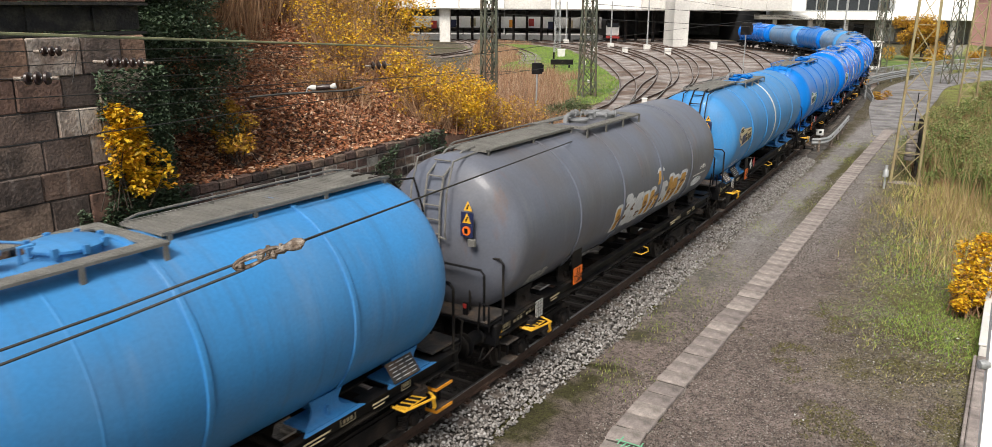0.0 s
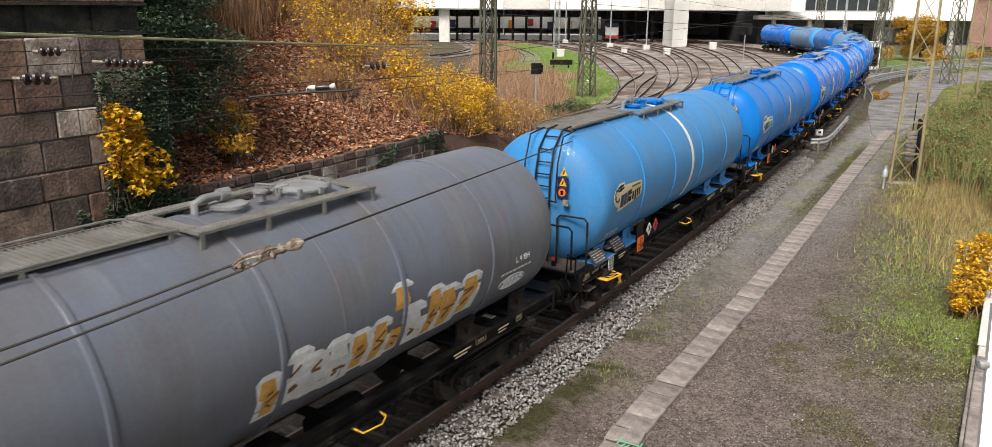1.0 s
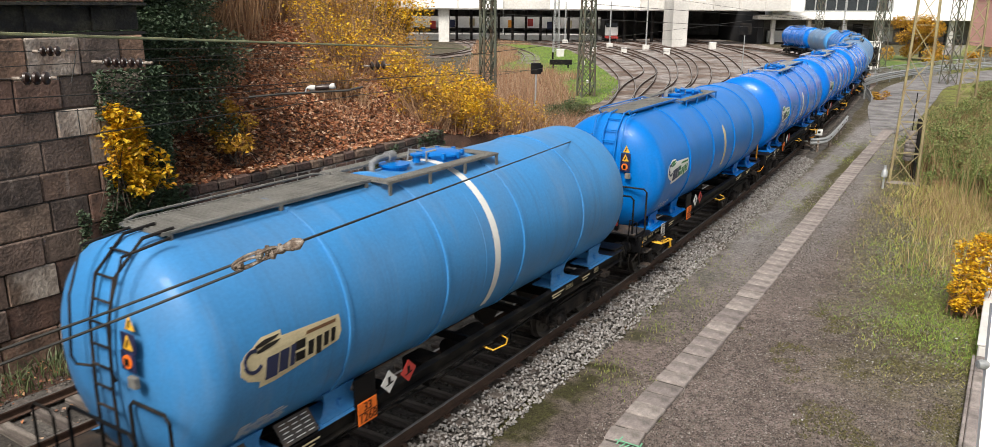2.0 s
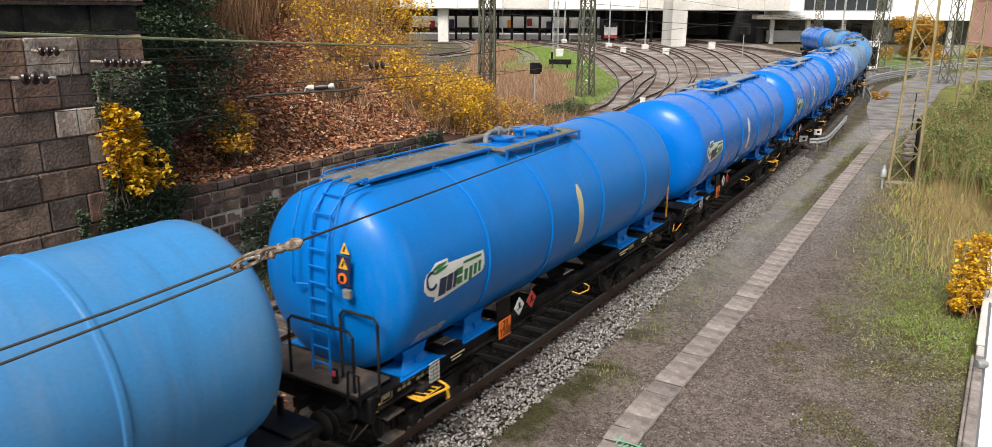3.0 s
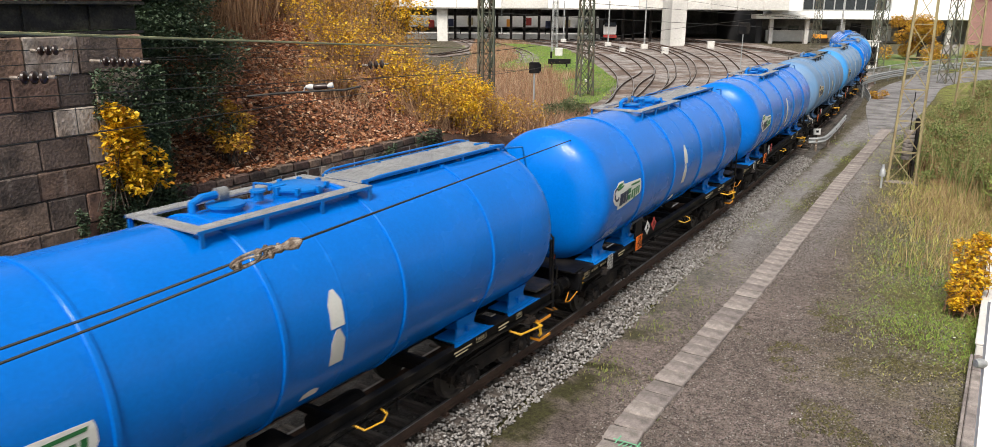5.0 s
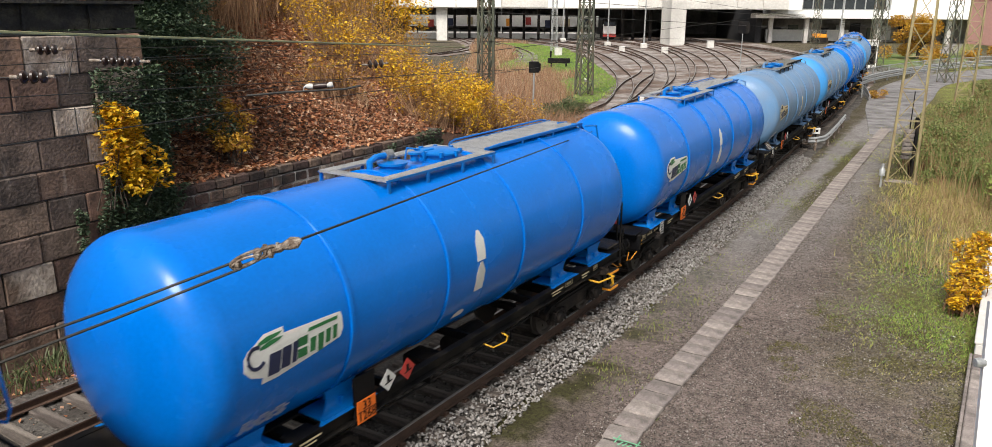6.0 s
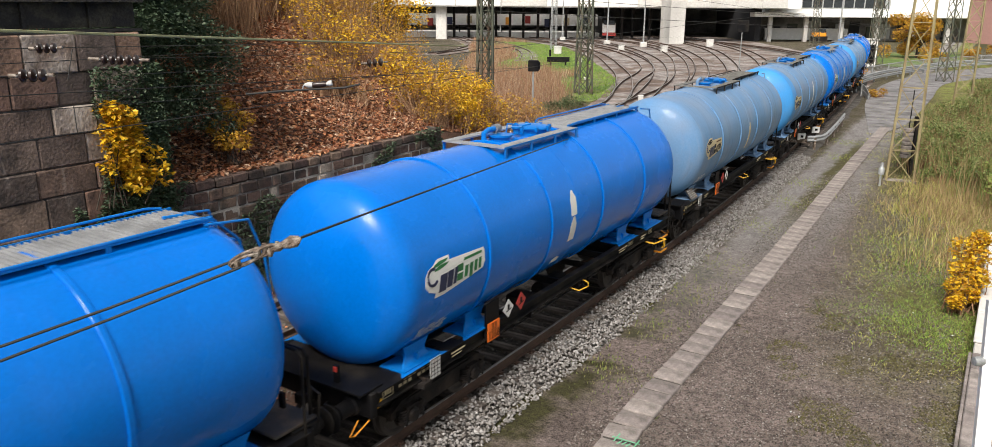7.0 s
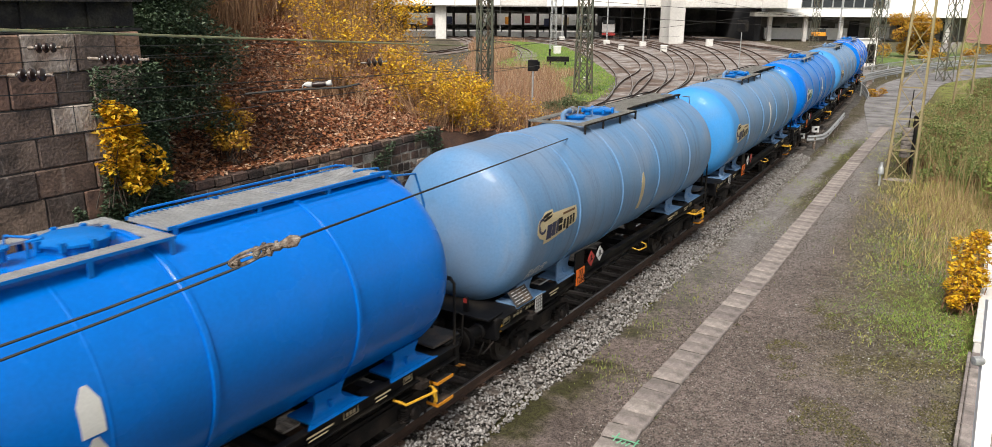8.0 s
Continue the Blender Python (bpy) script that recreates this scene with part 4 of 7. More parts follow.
def ashlar_paint():
    """Old sandstone: each block has its own tone, from sooty to russet and tan; dark soot in patches and pale lime runs over all."""
    m = paint("weathered_ashlar", (0.2, 0.15, 0.12), 0.95, spread=0.4, scale=2.4, grain=16, bump=0.014)
    n, l = m.node_tree.nodes, m.node_tree.links
    b = n["Principled BSDF"]
    hsv = b.inputs["Base Color"].links[0].from_node
    ramp = n.new("ShaderNodeValToRGB")
    tones = [(0.06, 0.048, 0.043), (0.19, 0.108, 0.078), (0.11, 0.083, 0.07), (0.26, 0.155, 0.105), (0.14, 0.105, 0.088), (0.27, 0.19, 0.14), (0.085, 0.064, 0.055)]
    e = ramp.color_ramp.elements
    while len(e) < len(tones):
        e.new(0.5)
    for i, c in enumerate(tones):
        e[i].position, e[i].color = i / (len(tones) - 1), (*c, 1)
    l.new(n.new("ShaderNodeObjectInfo").outputs["Random"], ramp.inputs[0])
    co = n.new("ShaderNodeTexCoord")
    col = ramp.outputs[0]
    for stretch, lo, hi, most, tint in (((1.1, 1.1, 0.8), 0.47, 0.68, 0.85, (0.035, 0.03, 0.028)), ((2.6, 2.6, 0.5), 0.6, 0.74, 0.5, (0.36, 0.31, 0.27)), ((5, 5, 5), 0.55, 0.75, 0.6, (0.05, 0.042, 0.036))):
        mp = n.new("ShaderNodeMapping")
        mp.inputs["Scale"].default_value = stretch
        l.new(co.outputs["Object"], mp.inputs["Vector"])
        t = n.new("ShaderNodeTexNoise")
        t.inputs["Scale"].default_value, t.inputs["Detail"].default_value, t.inputs["Roughness"].default_value = 1.0, 7.0, 0.7
        l.new(mp.outputs[0], t.inputs["Vector"])
        r = n.new("ShaderNodeMapRange")
        for key, val in (("From Min", lo), ("From Max", hi), ("To Max", most)):
            r.inputs[key].default_value = val
        l.new(t.outputs["Fac"], r.inputs["Value"])
        mx = n.new("ShaderNodeMix")
        mx.data_type = "RGBA"
        l.new(r.outputs["Result"], mx.inputs[0])
        l.new(col, mx.inputs[6])
        mx.inputs[7].default_value = (*tint, 1)
        col = mx.outputs[2]
    l.new(col, hsv.inputs["Color"])
    return m


ASHLAR = ashlar_paint()
PALE_ASHLAR = paint("cleaned_ashlar", (0.4, 0.34, 0.29), 0.95, spread=0.4, scale=2.2, grain=16, other=(0.15, 0.1, 0.075), mix_scale=1.5, mix_low=0.4, mix_high=0.65, stretch=(1, 1, 0.8), bump=0.015, piece=0.3)
RUBBLE = paint("wall_sandstone", (0.13, 0.083, 0.066), 0.95, spread=0.4, scale=4, grain=22, other=(0.05, 0.042, 0.036), mix_scale=1.5, bump=0.02, piece=0.5)
PALE_JOINT = paint("pale_mortar", (0.42, 0.39, 0.35), 1.0, spread=0.4, scale=3, other=(0.09, 0.08, 0.07), mix_scale=1.2)
JOINT = paint("dark_mortar", (0.06, 0.052, 0.045), 1.0, spread=0.3)
SOOT = paint("sooty_girder", (0.018, 0.017, 0.017), 0.85, spread=0.4, scale=2, grain=20, other=(0.05, 0.045, 0.035), mix_scale=3, bump=0.01)
CONCRETE = paint("pale_concrete", (0.6, 0.585, 0.55), 0.85, spread=0.12, scale=0.3, grain=3, other=(0.45, 0.435, 0.41), mix_scale=0.15, bump=0.01)
WHITEWALL = paint("white_cladding", (0.8, 0.79, 0.76), 0.7, spread=0.08, scale=0.3, grain=2)
# darkened grey and near-black: shade of recesses and undersides is put into the colour
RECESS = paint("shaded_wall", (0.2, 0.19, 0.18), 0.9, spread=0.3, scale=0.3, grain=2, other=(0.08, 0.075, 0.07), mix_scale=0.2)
SHADE = paint("interior_shade", (0.02, 0.02, 0.022), 0.9)
GLASS = paint("window_glass", (0.03, 0.035, 0.04), 0.12, spread=0.2)
PINK = paint("pink_render", (0.55, 0.3, 0.27), 0.85, spread=0.08)
MASTGREEN = paint("mast_green", (0.075, 0.085, 0.06), 0.7, spread=0.3, other=(0.1, 0.07, 0.045), mix_scale=1.5)
MASTYELLOW = paint("mast_khaki", (0.3, 0.25, 0.125), 0.75, spread=0.25, other=(0.2, 0.15, 0.08), mix_scale=1.5)
GALV = paint("galvanised_steel", (0.36, 0.37, 0.37), 0.5, metal=0.4, spread=0.2)
WIRE = paint("wire_dark", (0.022, 0.02, 0.017), 0.7)
ROPE = paint("greenish_rope", (0.28, 0.28, 0.15), 0.8, spread=0.3, grain=120)
PORCELAIN = paint("brown_porcelain", (0.03, 0.016, 0.012), 0.3, spread=0.2)
RUSTY = paint("rusted_fitting", (0.12, 0.085, 0.062), 0.85, spread=0.4, scale=20, grain=90, other=(0.3, 0.26, 0.22), mix_scale=14, bump=0.006)
BARK = paint("bark", (0.06, 0.045, 0.033), 0.95, spread=0.4, scale=6, grain=30, bump=0.02)
TWIG = leaf_paint("bare_twig", [(0.14, 0.07, 0.04), (0.28, 0.16, 0.085), (0.4, 0.25, 0.14)], 0.9, 0.0)
LITTER = leaf_paint("fallen_leaf", [(0.07, 0.03, 0.018), (0.3, 0.11, 0.052), (0.5, 0.2, 0.085), (0.12, 0.046, 0.026), (0.6, 0.32, 0.16), (0.19, 0.07, 0.038), (0.74, 0.54, 0.37)], 0.8, 0.1)
SOIL = paint("leafy_soil", (0.075, 0.038, 0.024), 0.95, spread=0.4, scale=3, grain=18, bump=0.04)
GOLD = leaf_paint("golden_leaf", [(0.46, 0.23, 0.008), (0.76, 0.45, 0.012), (0.88, 0.6, 0.03), (0.36, 0.15, 0.01), (0.58, 0.46, 0.04)], 0.55, 0.35)
DULLGOLD = leaf_paint("ochre_leaf", [(0.4, 0.2, 0.02), (0.6, 0.36, 0.03), (0.3, 0.12, 0.02), (0.65, 0.46, 0.06)], 0.6, 0.3)
HEDGE = leaf_paint("hedge_leaf", [(0.04, 0.06, 0.02), (0.08, 0.11, 0.04), (0.12, 0.15, 0.06), (0.06, 0.07, 0.03)], 0.6, 0.2)
IVY = leaf_paint("ivy_leaf", [(0.025, 0.045, 0.024), (0.055, 0.092, 0.044), (0.085, 0.13, 0.064), (0.035, 0.062, 0.034), (0.15, 0.19, 0.115)], 0.62, 0.15)
SHRUB = leaf_paint("weed_leaf", [(0.05, 0.085, 0.02), (0.13, 0.19, 0.045), (0.25, 0.3, 0.09), (0.07, 0.1, 0.03), (0.33, 0.31, 0.13), (0.17, 0.24, 0.05)], 0.6, 0.3)
GRASS = leaf_paint("grass_blade", [(0.1, 0.14, 0.03), (0.2, 0.26, 0.05), (0.28, 0.33, 0.08), (0.34, 0.29, 0.11)], 0.6, 0.3)
VERGE = leaf_paint("mossy_blade", [(0.15, 0.15, 0.035), (0.36, 0.38, 0.075), (0.5, 0.5, 0.13), (0.55, 0.45, 0.19), (0.28, 0.36, 0.06)], 0.7, 0.25)
MOSS = leaf_paint("moss_tuft", [(0.035, 0.03, 0.015), (0.1, 0.09, 0.03), (0.18, 0.16, 0.06), (0.06, 0.05, 0.025)], 0.9, 0.1)
LAWN = leaf_paint("bright_grass", [(0.12, 0.22, 0.03), (0.24, 0.38, 0.055), (0.36, 0.48, 0.09)], 0.6, 0.3)
STRAW = leaf_paint("dry_stalk", [(0.3, 0.2, 0.09), (0.42, 0.3, 0.15), (0.22, 0.14, 0.06), (0.5, 0.38, 0.2)], 0.8, 0.2)
RUSSET = leaf_paint("russet_reed", [(0.2, 0.09, 0.05), (0.44, 0.25, 0.14), (0.13, 0.06, 0.035), (0.58, 0.42, 0.28), (0.3, 0.15, 0.085)], 0.8, 0.2)
CHALKGREEN = paint("green_spray", (0.16, 0.46, 0.27), 0.8, spread=0.2)
PLASTIC = paint("white_barrier", (0.75, 0.75, 0.74), 0.45, spread=0.05)

# ---- many small things at once ----
rng = np.random.default_rng(5)


def joined(name, verts, faces, material):
    me = bpy.data.meshes.new(name)
    verts, faces = np.asarray(verts, np.float32), np.asarray(faces, np.int32)
    me.vertices.add(len(verts))
    me.vertices.foreach_set("co", verts.ravel())
    k = faces.shape[1]
    me.loops.add(faces.size)
    me.loops.foreach_set("vertex_index", faces.ravel())
    me.polygons.add(len(faces))
    me.polygons.foreach_set("loop_start", np.arange(len(faces), dtype=np.int32) * k)
    me.update(calc_edges=True)
    me.materials.append(material)
    return me


def turned(n, tilt=1.0):
    """Random pairs of directions across a leaf; tilt 0 lies flat, 1 any way."""
    a = rng.uniform(0, 2 * np.pi, n)
    u = np.stack([np.cos(a), np.sin(a), rng.normal(0, 0.5, n) * tilt], 1)
    u /= np.linalg.norm(u, axis=1)[:, None]
    w = np.stack([-np.sin(a), np.cos(a), rng.normal(0, 0.7, n) * tilt], 1)
    w -= u * np.sum(u * w, 1)[:, None]
    w /= np.linalg.norm(w, axis=1)[:, None]
    return u, w


def leaves(name, places, size, material, parent=None, tilt=1.0):
    """Folded leaves at those places, as one mesh."""
    p = np.asarray(places)
    n = len(p)
    u, w = turned(n, tilt)
    nn = np.cross(u, w)
    sz = (size * rng.uniform(0.6, 1.4, n))[:, None]
    v = np.stack([p - u * sz, p + w * sz * 0.55 + nn * sz * 0.25, p + u * sz, p - w * sz * 0.55 + nn * sz * 0.25], 1).reshape(-1, 3)
    i = np.arange(n)[:, None] * 4
    f = np.concatenate([i + [[0, 2, 1]], i + [[0, 3, 2]]])
    ob = new(name, joined(name, v, f, material))
    ob.parent = parent
    return ob


def blades(name, places, height, width, material, parent=None, lean=0.35):
    """Grass blades or stalks, each bent once."""
    p = np.asarray(places)
    n = len(p)
    a = rng.uniform(0, 2 * np.pi, n)
    d = np.stack([np.cos(a), np.sin(a), np.zeros(n)], 1) * (width / 2)
    h = (height * rng.uniform(0.5, 1.3, n))
    b = rng.normal(0, lean, (n, 2)) * h[:, None]
    mid = p + np.stack([b[:, 0] * 0.35, b[:, 1] * 0.35, h * 0.55], 1)
    tip = p + np.stack([b[:, 0], b[:, 1], h], 1)
    v = np.stack([p - d, p + d, mid + d * 0.7, mid - d * 0.7, tip], 1).reshape(-1, 3)
    i = np.arange(n)[:, None] * 5
    f = np.concatenate([i + [[0, 1, 2]], i + [[0, 2, 3]], i + [[3, 2, 4]]])
    ob = new(name, joined(name, v, f, material))
    ob.parent = parent
    return ob


def pebbles(name, places, size, material):
    """Angular stones: skewed eight-sided lumps."""
    p = np.asarray(places)
    n = len(p)
    base = np.array([(1, 0, 0), (-1, 0, 0), (0, 1, 0), (0, -1, 0), (0, 0, 0.8), (0, 0, -0.8)])
    v = base[None] * (size * rng.uniform(0.5, 1.3, (n, 1, 3))) + rng.normal(0, size * 0.22, (n, 6, 3))
    a = rng.uniform(0, np.pi, n)
    c, s = np.cos(a)[:, None], np.sin(a)[:, None]
    v = np.stack([v[..., 0] * c - v[..., 1] * s, v[..., 0] * s + v[..., 1] * c, v[..., 2]], 2) + p[:, None]
    f0 = np.array([(0, 2, 4), (2, 1, 4), (1, 3, 4), (3, 0, 4), (2, 0, 5), (1, 2, 5), (3, 1, 5), (0, 3, 5)])
    f = (np.arange(n)[:, None, None] * 6 + f0[None]).reshape(-1, 3)
    return new(name, joined(name, v.reshape(-1, 3), f, material))


def blob_points(n, centres, spread):
    """Points scattered about several centres, each with its own reach; denser towards the outside, so that crowns have clumps."""
    c = np.asarray(centres)
    k = rng.integers(0, len(c), n)
    d = rng.normal(0, 1, (n, 3))
    d /= np.linalg.norm(d, axis=1)[:, None]
    return c[k, :3] + d * (rng.uniform(0.25, 1.0, n) ** 0.6 * c[k, 3] * spread)[:, None] * np.array([1, 1, 0.9])


# ---- ground ----
def axis_steps(lo, hi, step, far):
    return sorted(set(list(np.arange(lo, hi, step)) + [lo - q for q in far] + [hi + q for q in far]))


xs, ys = axis_steps(-14, 44, 0.8, (0, 10, 40, 120, 400, 1500)), axis_steps(4, 84, 0.8, (0, 10, 40, 120, 400, 1500))
gv, gf = [], []
for y in ys:
    for x in xs:
        near = 1.0 if -14 < x < 44 and 4 < y < 84 else 0.0
        gv.append((x, y, -0.3 + near * 0.035 * (noise.noise((x * 0.4, y * 0.4, 0)) + 0.5 * noise.noise((x * 1.3, y * 1.3, 3)))))
nx = len(xs)
for j in range(len(ys) - 1):
    for i in range(nx - 1):
        gf.append((j * nx + i, j * nx + i + 1, (j + 1) * nx + i + 1, (j + 1) * nx + i))
tagged(part("ground", Shape().add(gv, gf), GROUND, smooth=True), "grey gravel ground with mossy grass verge", "ground", kind="structure")


def ribbon(pairs, z, thick=0.05):
    """A paved strip between matching left and right edge points."""
    s = Shape()
    loops = [[(l[0], l[1], z - thick), (r[0], r[1], z - thick), (r[0], r[1], z), (l[0], l[1], z)] for l, r in pairs]
    return s.rings(loops)


def smooth_line(pts, step=1.5):
    """Points along a Catmull-Rom line through pts."""
    p = [Vector(q) for q in pts]
    p = [2 * p[0] - p[1]] + p + [2 * p[-1] - p[-2]]
    out = []
    for i in range(1, len(p) - 2):
        n = max(2, int((p[i + 1] - p[i]).length / step))
        for k in range(n):
            t = k / n
            a, b, c, d = p[i - 1:i + 3]
            out.append(0.5 * ((2 * b) + (c - a) * t + (2 * a - 5 * b + 4 * c - d) * t * t + (3 * b - a - 3 * c + d) * t ** 3))
    return out + [p[-2]]


road_l = smooth_line([(22.3, 46.6), (24.2, 51.0), (29.4, 62.6), (36.7, 75.5), (45.2, 86.2), (61.5, 100.0), (95, 118)], 2.0)
road_r = smooth_line([(22.6, 46.3), (26.2, 50.0), (35.5, 64.4), (44.2, 78.0), (53.0, 85.5), (66.0, 94.5), (98, 112)], 2.0)
road = tagged(part("road", ribbon([(road_l[int(i * (len(road_l) - 1) / 39)], road_r[int(i * (len(road_r) - 1) / 39)]) for i in range(40)], -0.255), ASPHALT), "worn grey asphalt road bending away", "road", kind="structure")

# ---- main track and its neighbour ----
def rail_mesh(line):
    """A flat-bottomed rail along a line of points at rail-top height."""
    prof = [(-0.07, -0.17), (0.07, -0.17), (0.07, -0.155), (0.012, -0.14), (0.012, -0.045), (0.036, -0.035), (0.036, -0.003), (-0.036, -0.003), (-0.036, -0.035), (-0.012, -0.045), (-0.012, -0.14), (-0.07, -0.155)]
    loops = []
    for i, p in enumerate(line):
        d = (line[min(i + 1, len(line) - 1)] - line[max(i - 1, 0)])
        d.z = 0
        d.normalize()
        loops.append([(p.x + d.y * x, p.y - d.x * x, p.z + z) for x, z in prof])
    return Shape().rings(loops)


def head_mesh(line):
    """The polished running face that lies on a rail."""
    loops = []
    for i, p in enumerate(line):
        d = (line[min(i + 1, len(line) - 1)] - line[max(i - 1, 0)])
        d.normalize()
        loops.append([(p.x + d.y * x, p.y - d.x * x, p.z + z) for x, z in ((-0.03, -0.004), (0.03, -0.004), (0.026, 0.002), (-0.026, 0.002))])
    return Shape().rings(loops)


BED_LIFT = [0.0]


def laid_track(name, label, centre, sleepers, bed):
    """A track: bed, two rails with polished heads; centre is a list of points at rail-top height."""
    tr_ = thing(name, label, "railway track", kind="structure")
    def shifted(o):
        out = []
        for i, p in enumerate(centre):
            d = (centre[min(i + 1, len(centre) - 1)] - centre[max(i - 1, 0)])
            d.normalize()
            out.append(Vector((p.x + d.y * o, p.y - d.x * o, 0)))
        return out
    edges = [shifted(o) for o in (-2.05, -1.45, 1.45, 2.05)]
    BED_LIFT[0] += 0.006
    zb = -0.262 + BED_LIFT[0]
    loops = [[(edges[0][i].x, edges[0][i].y, -0.34), (edges[3][i].x, edges[3][i].y, -0.34), (edges[2][i].x, edges[2][i].y, zb), (edges[1][i].x, edges[1][i].y, zb)] for i in range(len(centre))]
    part("ballast_bed", Shape().rings(loops), bed, tr_)
    for o in (-0.755, 0.755):
        ln = shifted(o)
        rl = part("rail", rail_mesh(ln), RAIL_RUST, tr_, smooth=False)
        part("running_face", head_mesh(ln), RAIL_TOP, rl)
    return tr_


main = laid_track("track_main", "ballasted track with wooden sleepers", [track(s) for s in np.arange(-24, 190, 1.5)], True, BALLAST)
side_t = laid_track("track_side", "second ballasted track beside the wall", [track(s, -4.75) for s in np.arange(-24, 40, 1.5)], True, BALLAST)

# yard tracks, bending away to the station
YARD_LINES = [
    [(4.0, 50.0), (9.0, 59.0), (12.6, 77), (14.2, 93), (15.3, 124), (10.7, 155), (1, 178), (-10, 200)],
    [(6.5, 50.0), (11.2, 61), (17.6, 84.5), (21.6, 110), (22.4, 138), (19.4, 168), (14, 200)],
    [(9.0, 56.0), (15.8, 71), (20.9, 88.9), (26.3, 117.8), (28.1, 145.7), (24.8, 169), (20, 200)],
    [(14.0, 62.0), (19.8, 77.4), (25.5, 98.8), (29.2, 120), (31.2, 145), (30, 172), (27, 200)],
    [(20.0, 72.0), (26.8, 89.3), (34.8, 126.7), (37.2, 154), (37, 175), (36, 205)],
    [(25.0, 77.0), (32.4, 95), (40, 127), (43.0, 155), (44, 178), (44, 205)],
    [(9.0, 59.0), (12.8, 75.0), (18.2, 95), (19.9, 124), (16.4, 155), (8, 182)],
    [(-9, 118), (-5, 131), (-4, 150), (-8, 175), (-16, 200)],
    [(4.2, 105), (4.8, 125), (1.5, 150), (-6, 180)],
]
yard_v = smooth_line([(5.0, 52), (12, 75), (14.5, 100), (13, 130), (4, 165), (-25, 205)], 6)
yard_w = smooth_line([(30, 66), (40, 84), (49, 110), (52, 140), (54, 170), (52, 205)], 6)
tagged(part("yard_bed", ribbon([(yard_v[int(i * (len(yard_v) - 1) / 30)], yard_w[int(i * (len(yard_w) - 1) / 30)]) for i in range(31)], -0.285, 0.06), YARD), "brown stained ballast of the yard", "ballast", kind="structure")
for pts in YARD_LINES:
    ln = [Vector((p.x, p.y, 0)) for p in smooth_line([(a, b) for a, b in pts], 3.0)]
    laid_track("track_yard", "curved yard track with worn rails", ln, False, YARD)

# ---- ballast stones and weeds ----
def along_track(n, s0, s1, o0, o1, z, jitter=0.03):
    s, o = rng.uniform(s0, s1, n), rng.uniform(o0, o1, n)
    h = np.radians(np.interp(s, *zip(*TURNS)))
    x, y = np.interp(s, _s, _x) + o * np.cos(h), np.interp(s, _s, _y) - o * np.sin(h)
    drop = np.clip((np.abs(o) - 1.5) / 0.6, 0, 1) * 0.13
    return np.stack([x, y, z - drop + rng.normal(0, jitter, n)], 1)


tagged(pebbles("ballast_stones", np.concatenate([along_track(6200, -4, 14, 0.95, 1.95, -0.185), along_track(4200, 14, 32, 0.95, 1.95, -0.185), along_track(500, -3, 22, 1.9, 2.4, -0.29, 0.01)]), 0.04, STONES), "loose pale grey ballast stones", "ballast", kind="stuff")
tagged(pebbles("oily_ballast", np.concatenate([along_track(5200, -4, 26, -1.0, 1.0, -0.235, 0.015), along_track(4200, -4, 16, -6.6, -1.9, -0.12, 0.02)]), 0.032, OILY), "dark oily ballast between the rails", "ballast", kind="stuff")
gp = np.stack([rng.uniform(-3, 16, 130000), 10.5 + 24 * rng.uniform(0, 1, 130000) ** 1.2, np.full(130000, -0.288)], 1)
gd = (gp[:, 0] - 1.0) * math.cos(radians(30.6)) - (gp[:, 1] - 12.9) * math.sin(radians(30.6))
gp = gp[(gd > 0.7) & (gd < 6.5)]
tagged(pebbles("path_gravel", gp[:70000], 0.018, GRIT), "fine grey gravel on the path", "gravel", kind="stuff")
tagged(part("soil_strip", ribbon([(track(s, -7.6), track(s, -1.6)) for s in np.arange(-22, 17, 1.0)], -0.268, 0.1), SOIL), "dark trodden soil between track and wall", "soil", kind="structure")
tagged(blades("wall_weeds", np.concatenate([along_track(2600, -3, 16, -7.5, -6.3, -0.14), along_track(900, -3, 16, -3.1, -2.1, -0.2)]), 0.34, 0.03, HEDGE, lean=0.6), "rank weeds at the foot of the wall", "weeds", kind="stuff")
tagged(leaves("wall_litter", along_track(2600, -3, 16, -7.5, -2.0, -0.13), 0.06, LITTER, tilt=0.6), "fallen brown leaves along the wall foot", "fallen leaves", kind="stuff")
clods = [(8, 2.35), (10.5, 2.3), (13, 2.5), (18, 2.4), (5, 2.6), (26, 2.6), (22, 2.7), (33, 3.0), (38, 2.9)]
tuft = []
for s, o in clods:
    q = track(s, o)
    tuft.append(np.stack([q.x + rng.normal(0, 0.5, 260), q.y + rng.normal(0, 0.7, 260), np.full(260, -0.3)], 1))
tagged(blades("track_weeds", np.concatenate(tuft), 0.07, 0.02, GRASS), "small green weeds at the ballast foot", "weeds", kind="stuff")

# ---- verge on the far side of the path ----
def verge_points(n, box_, keep):
    x0, x1, y0, y1 = box_
    p = np.stack([rng.uniform(x0, x1, n), rng.uniform(y0, y1, n), np.full(n, -0.3)], 1)
    d = (p[:, 0] - 7.4) * math.cos(radians(25.5)) - (p[:, 1] - 14) * math.sin(radians(25.5))
    return p[keep(d, p)], d[keep(d, p)]


def patchy(p, sc, seed):
    return np.array([noise.noise((a * sc, b * sc, seed)) for a, b in p[:, :2]])


